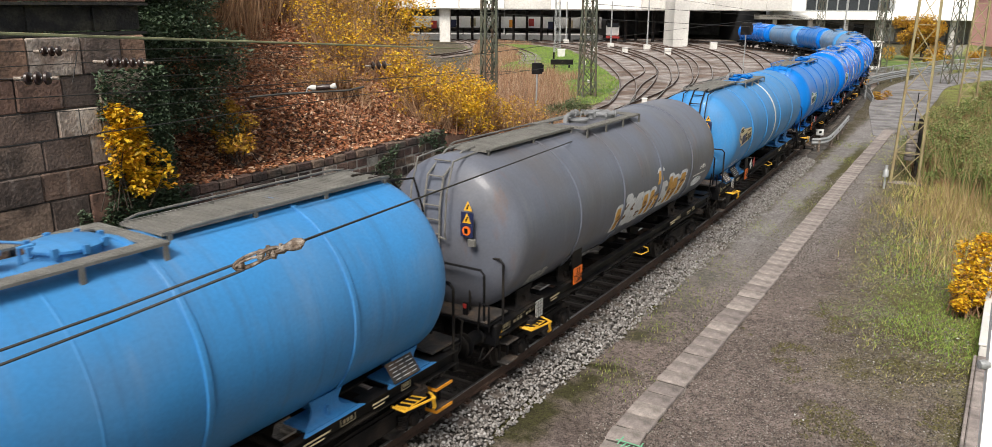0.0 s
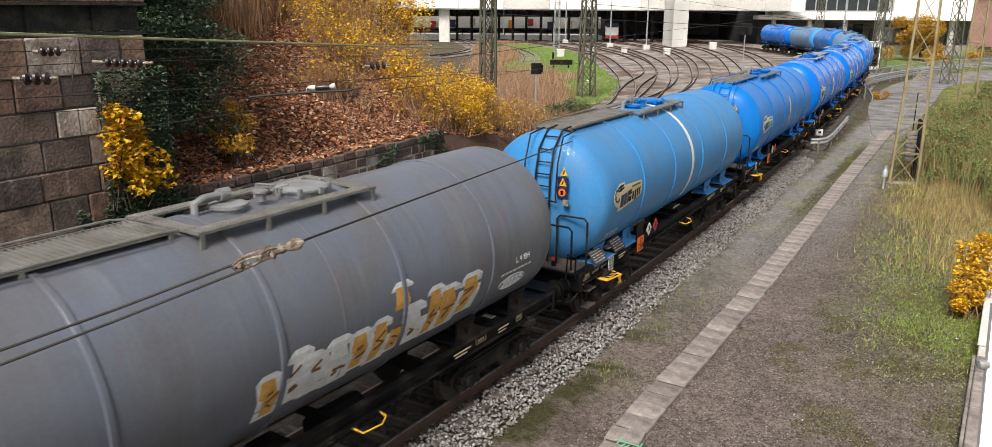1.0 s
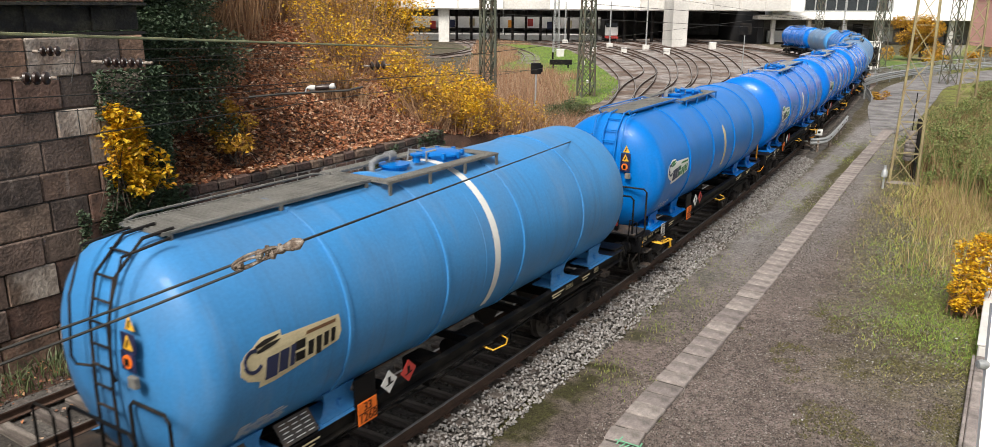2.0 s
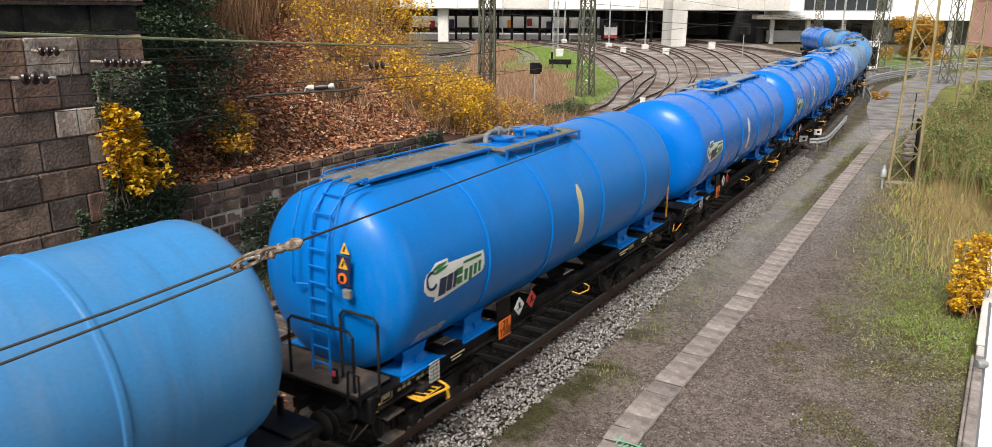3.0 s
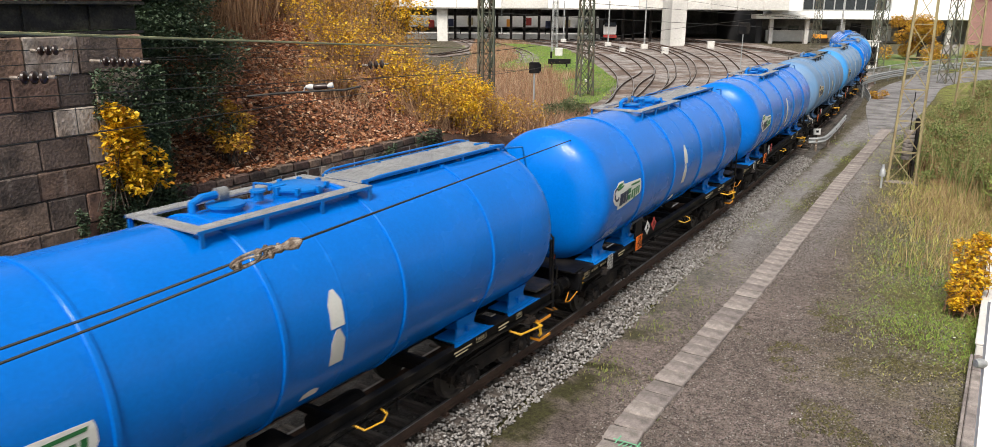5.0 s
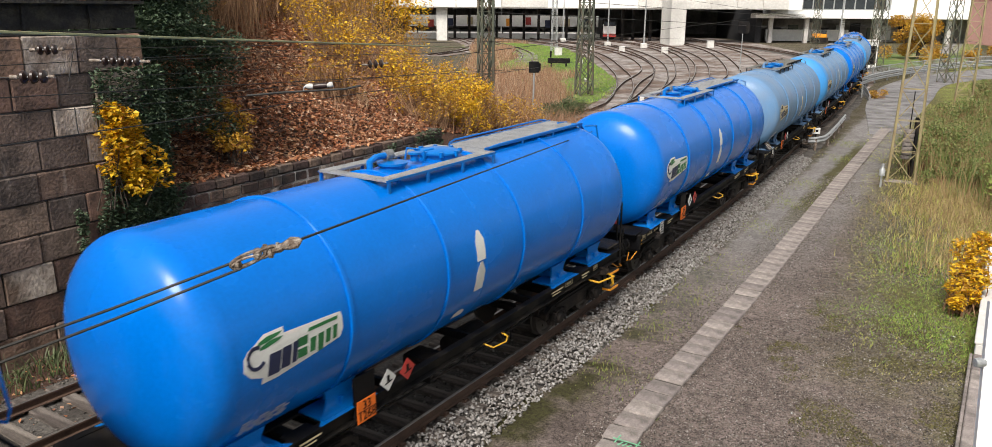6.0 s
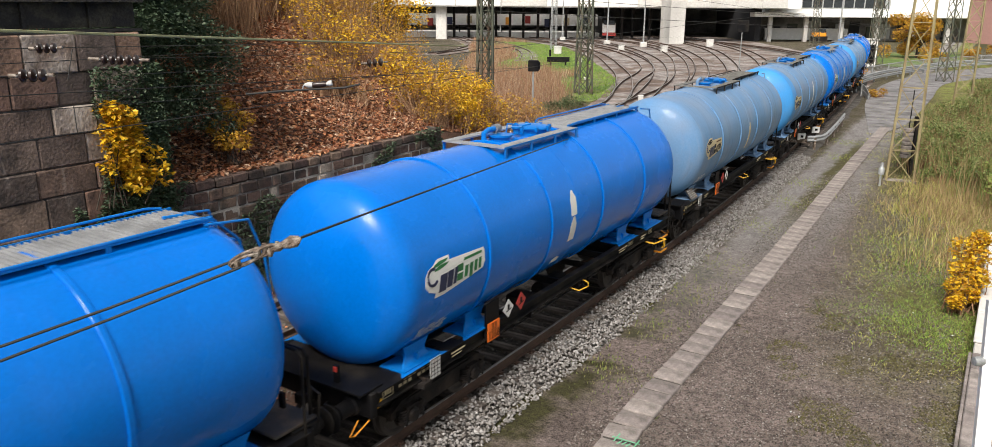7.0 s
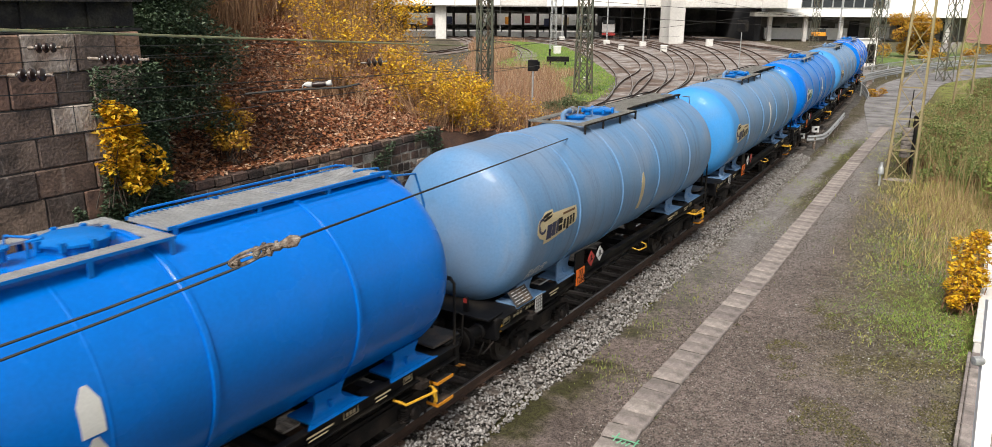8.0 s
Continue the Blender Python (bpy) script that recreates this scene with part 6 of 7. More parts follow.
tagged(blades("island_grass", np.concatenate([p[dry < 0.3], np.full(((dry < 0.3).sum(), 1), -0.22)], 1), 0.14, 0.06, LAWN, lean=0.7), "short bright green grass", "grass", kind="stuff")
tagged(blades("island_reeds", np.concatenate([p[dry >= 0.3], np.full(((dry >= 0.3).sum(), 1), -0.22)], 1), 0.8, 0.05, RUSSET, lean=0.35), "russet dead reeds on the grass island", "reeds", kind="stuff")
# ---- masts, wires and fittings ----


def lattice_mast(x, y, tall, base, top, material, turn, label, z0=-0.3, panels=9, arm=True, bar=0.075, deep=1.0, foot=True):
    """A square lattice mast: four corner angles, and crossed lacing on each side."""
    m = thing("lattice_mast", label, "mast", "lattice masts", at=pose(x, y, z0, 0, 0, turn))
    def corner(k, f):
        h = (base + (top - base) * f) / 2
        return Vector((h * (1, -1, -1, 1)[k], h * deep * (1, 1, -1, -1)[k], tall * f))
    for k in range(4):
        part("corner_leg", Shape().bar(corner(k, 0), corner(k, 1), bar, bar), material, m)
    for k in range(4):
        j = (k + 1) % 4
        for i in range(panels):
            a, b = i / panels, (i + 1) / panels
            if i % 2 or panels > 8:
                part("lacing_bar", Shape().bar(corner(k, a), corner(j, b), bar * 0.62, bar * 0.4), material, m)
            if not i % 2 or panels > 8:
                part("lacing_bar", Shape().bar(corner(j, a), corner(k, b), bar * 0.62, bar * 0.4), material, m)
            part("tie_bar", Shape().bar(corner(k, b), corner(j, b), bar * 0.4, bar * 0.3), material, m)
    part("footing", Shape().box((0, 0, -0.02), (base + 0.2, base * deep + 0.2, 0.12), chamfer=0.03), SLABS, m)
    if arm:
        part("arm", Shape().bar((-2.2, 0, tall * 0.86), (2.6, 0, tall * 0.86), 0.09, 0.09).bar((0, 0, tall * 0.97), (2.4, 0, tall * 0.87), 0.03, 0.03), material, m)
        for dx in (-2.1, 1.4, 2.5):
            part("insulator", Shape().lathe([(0.02, 0.3), (0.09, 0.26), (0.03, 0.22), (0.09, 0.17), (0.03, 0.13), (0.09, 0.08), (0.02, 0.04)], (dx, 0, tall * 0.86), 10, "Z"), PORCELAIN, m, "brown ribbed insulator")
    return m


lattice_mast(-0.48, 45.95, 11.5, 0.72, 0.62, MASTGREEN, 20, "dark green lattice mast by the bank", panels=10, bar=0.11)
lattice_mast(7.45, 66.2, 12.5, 1.15, 0.7, MASTGREEN, 15, "dark green lattice mast on the grass", panels=10, bar=0.12)
big = lattice_mast(17.6, 33.4, 9.3, 1.08, 0.72, MASTYELLOW, -28, "khaki painted lattice mast beside the path", panels=7, arm=False, bar=0.085, deep=0.35)
part("cap", Shape().box((0, 0, 9.05), (1.0, 0.5, 0.1), chamfer=0.02), MASTYELLOW, big)
lattice_mast(33.8, 57.2, 11.5, 1.1, 0.7, MASTYELLOW, -25, "khaki lattice mast by the road", panels=9, bar=0.08, deep=0.5)
lattice_mast(44.4, 93.6, 13.0, 1.2, 0.7, MASTGREEN, 12, "tall lattice mast by the cabinet", panels=10)
lattice_mast(45.5, 80.6, 12.0, 1.1, 0.7, MASTGREEN, 12, "green lattice mast behind the road", panels=10)
lattice_mast(9.8, 132.6, 12, 0.9, 0.6, GALV, 10, "grey lattice mast in the yard", panels=10)
lattice_mast(59, 149, 13, 1.2, 0.7, MASTGREEN, 12, "lattice mast before the station", panels=10)
lattice_mast(48.8, 104.0, 11, 0.9, 0.6, MASTGREEN, 12, "slender lattice mast before the station", panels=10)
for x, y, h in ((1.6, 190, 12), (26.8, 145, 9), (59.2, 139, 12), (21.0, 150, 8), (14, 165, 8)):
    pl = thing("pole", "plain grey steel pole in the yard", "pole", "plain poles")
    part("shaft", Shape().tube([(x, y, -0.3), (x, y, h)], [0.16, 0.1], 10), GALV, pl, smooth=True)
    part("pole_base", Shape().box((x, y, 0.1), (1.1, 1.1, 0.9), chamfer=0.05), CONCRETE, pl)
# balance weights on the khaki mast
bw = thing("balance_weight", "stack of round balance weights in a guard", "weight stack")
for i in range(7):
    part("weight_disc", Shape().lathe([(0.02, 0), (0.21, 0.01), (0.22, 0.03), (0.22, 0.15), (0.2, 0.17), (0.02, 0.18)], (18.15, 34.3, 0.55 + i * 0.19), 16, "Z"), SLABS, bw, smooth=True)
part("guard_rail", Shape().box((18.5, 34.4, 1.0), (0.12, 0.22, 2.7)).box((18.15, 34.3, 2.2), (0.03, 0.03, 2.6)), STEEL, bw)
mb = thing("motor_box", "grey switch motor on a post", "switch motor")
part("post", Shape().tube([(16.2, 32.3, -0.32), (16.2, 32.3, 0.6)], 0.045, 8), GALV, mb)
part("housing", Shape().lathe([(0.02, 0), (0.12, 0.02), (0.12, 0.25), (0.09, 0.3), (0.06, 0.35), (0.06, 0.5), (0.02, 0.52)], (16.2, 32.3, 0.2), 14, "Z"), GALV, mb, smooth=True)

# signals seen from behind
for x, y, h, w_, label in ((2.35, 47.3, 3.35, 0.62, "dark signal board on a slim post"), (28.2, 92.2, 4.6, 1.25, "dark signal board by the yard tracks")):
    sg = thing("signal", label, "signal", "signals")
    part("post", Shape().tube([(x, y, -0.3), (x, y, h)], 0.055, 8), GALV, sg)
    part("board", Shape().box((x, y, h + 0.1), (w_, 0.2, w_ * 1.05), chamfer=0.04), BLACK, sg)
    part("hood", Shape().box((x + w_ * 0.55, y + 0.1, h + 0.1), (0.1, 0.3, w_ * 0.7)), BLACK, sg)
bs = thing("buffer_stop", "black buffer stop on the grass", "buffer stop")
part("beam", Shape().box((7.8, 97, 0.55), (2.7, 0.3, 0.6), chamfer=0.04), BLACK, bs)
for x in (6.9, 8.7):
    part("leg", Shape().box((x, 97.2, 0.05), (0.18, 0.5, 0.75)), BLACK, bs)
part("lamp", Shape().box((6.8, 97, 1.3), (0.22, 0.2, 0.8)), BLACK, bs)
for x, y, s_ in ((9.6, 121, 1.1), (27.0, 128, 1.0), (20.7, 131, 0.9), (9.0, 78, 0.35), (11.5, 62, 0.4), (39.5, 148, 1.2), (11.2, 104, 0.45), (16.5, 136, 0.7)):
    bx = thing("track_box", "small pale trackside box", "track box", "trackside boxes")
    part("body", Shape().box((x, y, -0.3 + s_ / 2), (s_, s_ * 0.7, s_), chamfer=0.04), CONCRETE, bx)
    part("cover", Shape().box((x, y, -0.3 + s_ + 0.03), (s_ * 1.08, s_ * 0.78, 0.06)), WHITEWALL, bx)

# guard rail beside the main track, with two small markers
gr = thing("guard_rail", "short galvanised guard rail on posts", "guard rail")
g0, g1 = Vector((16.7, 40.6, 0)), Vector((22.3, 50.2, 0))
loops = []
for p in smooth_line([(16.4, 40.9), (17.4, 41.4), (19.6, 45.2), (22.3, 50.2)], 0.8):
    loops.append(p)
dirs = [(loops[min(i + 1, len(loops) - 1)] - loops[max(i - 1, 0)]).normalized() for i in range(len(loops))]
part("beam", Shape().rings([[(p.x + d.y * a, p.y - d.x * a, 0.28 + z) for a, z in ((0.03, -0.16), (0.09, -0.09), (0.03, 0), (0.09, 0.09), (0.03, 0.16), (0.0, 0.16), (0.0, -0.16))] for p, d in zip(loops, dirs)]), GALV, gr)
for i in range(1, len(loops), 3):
    part("post", Shape().box((loops[i].x, loops[i].y, 0.0), (0.1, 0.14, 0.7)), RUSTY, gr)
part("side_arm", Shape().bar((16.6, 41.0, 0.12), (14.9, 41.9, 0.12), 0.14, 0.2), RUSTY, gr)
for x, y in ((16.2, 41.2), (17.9, 43.6)):
    mk = thing("track_marker", "small white square track marker", "marker", "track markers")
    part("plate", Shape().box((x, y, 0.35), (0.42, 0.05, 0.34), chamfer=0.01), WHITEWALL, mk)
    part("dot", Shape().box((x + 0.02, y - 0.03, 0.36), (0.14, 0.01, 0.12)), BLACK, mk)
    part("stake", Shape().box((x, y + 0.03, 0.0), (0.06, 0.05, 0.7)), STEEL, mk)

# unseen deck at the camera's stand, added to keep light off the near wagon ends
deck = thing("unseen_shade_deck", "unseen plain footbridge, added to shade the near wagons", "bridge", kind="structure")
part("deck_slab", Shape().box((-3.0, -1.75, 5.08), (34.0, 4.0, 0.42), chamfer=0.02), ASPHALT, deck)
part("edge_beam", Shape().box((-3.0, 0.15, 5.36), (34.0, 0.3, 0.14), chamfer=0.02), SLABS, deck)
part("abutment", Shape().box((10.5, -1.75, 2.28), (3.0, 3.6, 5.18), chamfer=0.02), SLABS, deck)

# bowed railing and crash barrier along the road's bend
rail_line = smooth_line([(30.3, 64.2), (31.6, 69.0), (34.6, 75.0), (41.0, 83.2), (52.0, 94.0), (62.8, 101.6), (92, 118)], 1.2)
fence = thing("road_railing", "grey bar railing along the road bend", "railing")
up = [(p.x - 0.9, p.y + 0.6) for p in rail_line]
for z, rr in ((1.15, 0.045), (0.05, 0.03)):
    part("rail_bar", Shape().tube([(x, y, z - 0.1) for x, y in up[4:]], rr, 6), GALV, fence)
pal = Shape().box((0, 0, 0.5), (0.025, 0.025, 1.05)).mesh("baluster", GALV)
pst = Shape().box((0, 0, 0.45), (0.09, 0.09, 1.4)).mesh("fence_post", GALV)
for i in range(4, len(up) - 1):
    if (i - 4) % 4 == 0:
        o = part("post", pst, None, fence)
        o.matrix_basis = pose(up[i][0], up[i][1], 0)
    for k in range(4):
        t = k / 4
        if len(fence.children) < 230:
            o = part("baluster", pal, None, fence)
            o.matrix_basis = pose(up[i][0] * (1 - t) + up[i + 1][0] * t, up[i][1] * (1 - t) + up[i + 1][1] * t, 0)
barr = thing("crash_barrier", "galvanised crash barrier following the road", "crash barrier")
dirs = [(rail_line[min(i + 1, len(rail_line) - 1)] - rail_line[max(i - 1, 0)]).normalized() for i in range(len(rail_line))]
for zc in (0.55, 0.15):
    part("beam", Shape().rings([[(p.x + d.y * a, p.y - d.x * a, zc - (0.5 if i == 0 else 0.18 if i == 1 else 0) + z) for a, z in ((0.03, -0.16), (0.1, -0.08), (0.03, 0), (0.1, 0.08), (0.03, 0.16), (0, 0.16), (0, -0.16))] for i, (p, d) in enumerate(zip(rail_line, dirs))]), GALV, barr)
for i in range(2, len(rail_line), 3):
    part("post", Shape().box((rail_line[i].x - 0.08, rail_line[i].y + 0.05, 0.2), (0.1, 0.12, 1.1)), GALV, barr)
cb = thing("relay_cabinet", "white relay cabinet with dark door", "cabinet")
part("body", Shape().box((46.2, 100.6, 1.35), (2.6, 1.6, 3.3), chamfer=0.05), WHITEWALL, cb)
part("roof", Shape().box((46.2, 100.6, 3.05), (2.9, 1.9, 0.14), chamfer=0.03), CONCRETE, cb)
part("door", Shape().box((46.7, 99.78, 1.3), (1.0, 0.06, 2.3), chamfer=0.02), BLACK, cb)
cc = thing("concrete_post", "pale concrete block at the railing's end", "post")
part("block", Shape().box((30.6, 68.5, 0.5), (0.5, 0.4, 1.6), chamfer=0.05), CONCRETE, cc)
part("cap", Shape().box((30.6, 68.5, 1.33), (0.6, 0.5, 0.08), chamfer=0.02), CONCRETE, cc)
bush_y = [(31.8 + rng.normal(0, 0.3), 66 + rng.normal(0, 0.4), rng.uniform(-0.2, 0.3), 0.35) for _ in range(6)]
shrub("weed_clump", "dry orange weeds at the barrier's end", "weeds", bush_y, 500, 0.07, DULLGOLD, 60)

# trees and lawn before the station, at the right
cs = [(62 + rng.normal(0, 1.6), 118 + rng.normal(0, 1.4), 3.4 + np.clip(rng.normal(0, 1.5), -2.6, 2.6), 1.15) for _ in range(24)]
tr_ = thing("tree", "round tree full of golden leaves", "tree")
s = Shape().tube([(62, 118, -0.3), (62.1, 118, 2.0), (62, 118, 5.4)], [0.3, 0.24, 0.08], 8)
for c_ in cs[:14]:
    s.tube([(62, 118, 1.2), ((62 + c_[0]) / 2, 118, 2.6), c_[:3]], [0.12, 0.08, 0.02], 5)
part("trunk", s, BARK, tr_)
leaves("crown", blob_points(11000, cs, 1.0), 0.13, DULLGOLD, tr_)
for x, y, n in ((58.5, 108, 1000), (66, 112, 900), (74, 116, 900), (70, 104, 700)):
    cs = [(x + rng.normal(0, 1.2), y + rng.normal(0, 0.8), 0.5 + rng.uniform(0, 0.9), 0.7) for _ in range(7)]
    tagged(shrub("golden_bush", "low golden shrub on the far lawn", "bush", cs, n, 0.14, DULLGOLD, 50), group="shrubs on the far lawn")
tagged(part("far_lawn", Shape().slab([(50, 101), (56, 100), (84, 122), (90, 135), (54, 132), (49, 112)], -0.34, -0.24), bpy.data.materials["grass_turf"]), "green lawn before the station", "lawn", kind="structure")

# ---- overhead lines ----
def wire(a, b, sag, r_, material, label, n=20):
    a, b = Vector(a), Vector(b)
    pts = [a.lerp(b, k / n) - Vector((0, 0, sag * 4 * (k / n) * (1 - k / n))) for k in range(n + 1)]
    ob = part("overhead_wire", Shape().tube(pts, r_, 5), material)
    return tagged(ob, label, "wire", "overhead wires")


SPAN_FROM = Vector((0, 0, 6.95))
GRID = 1250.0
SPAN_TURN = (Matrix.Rotation(radians(90 - 15.35), 4, "X") @ Matrix.Rotation(radians(0.4), 4, "Z")).to_3x3()


def span_at(x, y, d):
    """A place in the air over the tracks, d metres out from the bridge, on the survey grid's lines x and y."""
    return SPAN_FROM + SPAN_TURN @ Vector(((x - 784) / GRID * d, (353 - y) / GRID * d, -d))


tied = wire(span_at(-60, 50.5, 9), span_at(745, 77, 30), 0.0, 0.022, ROPE, "thick greenish carrying rope")
for a, b, da, db, r_ in (((-20, 107), (520, 78), 11, 26, 0.007), ((-20, 158), (850, 110), 11, 40, 0.009), ((-20, 185), (500, 146), 11, 20, 0.006), ((-20, 236), (925, 98), 10, 50, 0.009), ((-20, 82), (1080, 62), 13, 60, 0.008), ((240, 96), (760, 84), 14, 34, 0.006),
                         ((230, 121), (720, 96), 14, 34, 0.006), ((-20, 125), (60, 124), 11, 11.2, 0.008), ((480, 380), (1075, 160), 6.0, 70, 0.011), ((330, 150), (760, 110), 16, 34, 0.008), ((760, 20), (1300, 48), 46, 120, 0.02), ((925, 5), (1420, 40), 66, 110, 0.02), ((775, 60), (1175, 90), 46, 130, 0.02), ((1190, 20), (1560, 70), 120, 90, 0.02), ((1080, 0), (1500, 60), 90, 70, 0.015), ((700, 92), (1200, 30), 40, 120, 0.018)):
    wire(span_at(*a, da), span_at(*b, db), 0.0, r_, WIRE, "thin dark overhead wire")


def string_insulator(x0, y0, x1, y1, d, sheds, fat):
    a, b = span_at(x0, y0, d), span_at(x1, y1, d)
    ax = (b - a)
    m = Matrix.Translation(a) @ ax.to_track_quat("Y", "Z").to_matrix().to_4x4()
    st = thing("insulator", "brown ribbed insulator in an overhead wire", "insulator", "insulators in the wires", at=m)
    ln = ax.length
    part("rod", Shape().tube([(0, -ln * 0.25, 0), (0, ln * 1.25, 0)], 0.014, 8), GALV, st)
    for i in range(sheds):
        c_ = ln * (i + 0.5) / sheds
        part("shed", Shape().lathe([(0.02, c_ - ln / sheds * 0.42), (fat * 0.6, c_ - ln / sheds * 0.3), (fat, c_ - 0.006), (fat * 0.92, c_ + ln / sheds * 0.2), (0.03, c_ + ln / sheds * 0.4)], (0, 0, 0), 16), PORCELAIN, st, smooth=True)
    for y0, y1, q in ((-0.3, -0.02, 0.03), (1.02, 1.25, 0.026)):
        part("clamp", Shape().tube([(0, ln * y0, 0), (0, ln * y1, 0)], q, 8), RUSTY, st, smooth=True)


string_insulator(64, 81, 98, 80, 13, 3, 0.085)
string_insulator(36, 124, 82, 123, 11, 3, 0.095)
string_insulator(166, 98, 228, 99, 13, 5, 0.085)
string_insulator(585, 104, 612, 102, 22, 3, 0.12)
st = thing("insulator", "brown strain insulator with white end caps", "insulator")
part("body", Shape().tube([span_at(500, 138.5, 16), span_at(506, 138, 16), span_at(512, 137.6, 16), span_at(522, 137, 16)], [0.05, 0.062, 0.062, 0.05], 12), PORCELAIN, st, smooth=True)
for p0, p1 in (((488, 138), (500, 138.5)), ((522, 137), (531, 135))):
    part("end_cap", Shape().tube([span_at(*p0, 16), span_at((p0[0] + p1[0]) / 2, (p0[1] + p1[1]) / 2, 16), span_at(*p1, 16)], [0.03, 0.06, 0.055], 12), CONCRETE, st, smooth=True)
part("cable", Shape().tube([span_at(395, 153, 16), span_at(450, 148, 16), span_at(500, 145, 16), span_at(550, 142.5, 16), span_at(575, 137, 16)], 0.022, 8), WIRE, st, smooth=True)
part("shackle", Shape().tube([span_at(484, 147, 16), span_at(486, 139, 16), span_at(494, 136, 16)], 0.014, 6), GALV, st)
for a, b in (((122, 82), (115, 130)), ((124, 172), (130, 215))):
    dr = part("dropper", Shape().tube([span_at(*a, 12), span_at(*b, 12)], 0.008, 5), WIRE)
    tagged(dr, "thin dropper between two overhead wires", "wire", "overhead wires")
# tensioning joint in the nearest wire: two lines come together in clamps
tj = thing("wire_tensioner", "weathered clamp joining two cables to one", "wire clamp")
D = 6.0
part("cable", Shape().tube([span_at(-40, 568, D - 0.8), span_at(180, 490, D - 0.3), span_at(372, 417, D)], 0.0105, 8), WIRE, tj)
part("cable", Shape().tube([span_at(-40, 592, D - 0.8), span_at(180, 508, D - 0.3), span_at(386, 426, D)], 0.0105, 8), WIRE, tj)
def loop_of(c, dx, dy, r1, r2, tube_r):
    ang = math.atan2(dy, dx)
    out = []
    for k in range(25):
        a = k * 2 * math.pi / 24
        ex, ey = r1 * math.cos(a), r2 * math.sin(a)
        out.append(span_at(c[0] + ex * math.cos(ang) - ey * math.sin(ang), c[1] + ex * math.sin(ang) + ey * math.cos(ang), D + 0.02 * math.sin(a)))
    return Shape().tube(out, tube_r, 6)
part("shackle", loop_of((398, 410), 1, -0.42, 31, 8, 0.015), RUSTY, tj, smooth=True)
part("thimble", loop_of((392, 416), 1, -0.42, 22, 6, 0.012), RUSTY, tj, smooth=True)
part("link", loop_of((425, 400), 1, -0.45, 18, 6, 0.016), RUSTY, tj, smooth=True)
for k, (x, y, q) in enumerate(((412, 402, 0.034), (424, 396, 0.03), (433, 403, 0.028), (381, 420, 0.03), (444, 393, 0.026))):
    c_ = span_at(x, y, D)
    part("bolt", Shape().lathe([(0.004, -0.03), (q * 0.7, -0.028), (q * 0.7, -0.01), (q, -0.008), (q, 0.02), (q * 0.6, 0.022), (q * 0.6, 0.04), (0.004, 0.042)], tuple(c_), 6, "Z"), RUSTY, tj)
part("socket", Shape().tube([span_at(436, 398, D), span_at(446, 394, D), span_at(452, 391, D), span_at(462, 388, D), span_at(470, 385, D), span_at(482, 380, D)], [0.02, 0.036, 0.028, 0.044, 0.03, 0.012], 10), RUSTY, tj, smooth=True)
part("wing_clamp", Shape().tube([span_at(462, 394, D - 0.03), span_at(474, 389, D - 0.02), span_at(480, 384, D)], [0.014, 0.026, 0.01], 8).tube([span_at(458, 384, D + 0.02), span_at(466, 380, D + 0.02), span_at(478, 378, D)], [0.014, 0.024, 0.01], 8), RUSTY, tj, smooth=True)

# ---- the station over the tracks ----
stn = thing("station", "pale concrete station spanning the tracks", "station building")
part("deck_beam", Shape().box((4, 172, 9.6), (62, 6, 6.6)), CONCRETE, stn)
for i in range(7):
    part("facade_panel", Shape().box((-22 + i * 9.4, 168.9, 8.2), (9.2, 0.3, 3.4), chamfer=0.05), WHITEWALL if i % 3 else CONCRETE, stn)
part("pier", Shape().box((35.2, 160.5, 5.5), (2.9, 9, 12), chamfer=0.05), CONCRETE, stn)
part("pier", Shape().box((-11, 172, 3.0), (2.2, 3, 7)), CONCRETE, stn)
for i in range(15):
    part("column", Shape().box((-8.5 + i * 3.0, 175 + (i % 2) * 4, 3.0), (0.55, 0.55, 6.8)), STEEL, stn)
# back wall, soffit and tunnel wall carry the deck's shade in their colour
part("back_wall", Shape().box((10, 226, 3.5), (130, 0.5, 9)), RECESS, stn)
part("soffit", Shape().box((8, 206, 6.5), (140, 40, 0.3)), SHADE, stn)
part("right_deck", Shape().box((49, 170, 10.2), (26, 10, 7.6)), WHITEWALL, stn)
for i in range(4):
    part("facade_panel", Shape().box((41 + i * 5.2, 164.9, 8.4), (5.1, 0.25, 3.8), chamfer=0.05), CONCRETE, stn)
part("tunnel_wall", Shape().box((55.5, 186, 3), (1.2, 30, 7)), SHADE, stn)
part("hall", Shape().box((95, 178, 11.5), (74, 12, 13.6)), WHITEWALL, stn)
part("ledge", Shape().box((93, 170.5, 5.2), (78, 3.4, 0.9), chamfer=0.05), WHITEWALL, stn)
for i in range(9):
    part("window", Shape().box((63.5 + i * 2.2, 171.9, 8.0), (1.9, 0.2, 2.6)), GLASS, stn, "dark office window")
part("window_band", Shape().box((73, 171.95, 8.0), (20.5, 0.15, 3.0)), GALV, stn)
for i in range(10):
    part("column", Shape().box((58 + i * 7.5, 171, 2.2), (0.8, 0.8, 5.2)), CONCRETE, stn)
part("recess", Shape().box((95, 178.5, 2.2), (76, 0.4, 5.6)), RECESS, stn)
for i in range(12):
    part("door", Shape().box((62 + i * 3.4, 178.2, 1.4 + (i % 3) * 0.3), (1.5 + (i % 2) * 0.7, 0.2, 2.6 + (i % 3) * 0.5), chamfer=0.03), (SHADE, GLASS, CONCRETE, SHADE, GALV)[i % 5], stn)
part("dock_wall", Shape().box((68, 177, 1.1), (18, 0.6, 2.4)), WHITEWALL, stn)
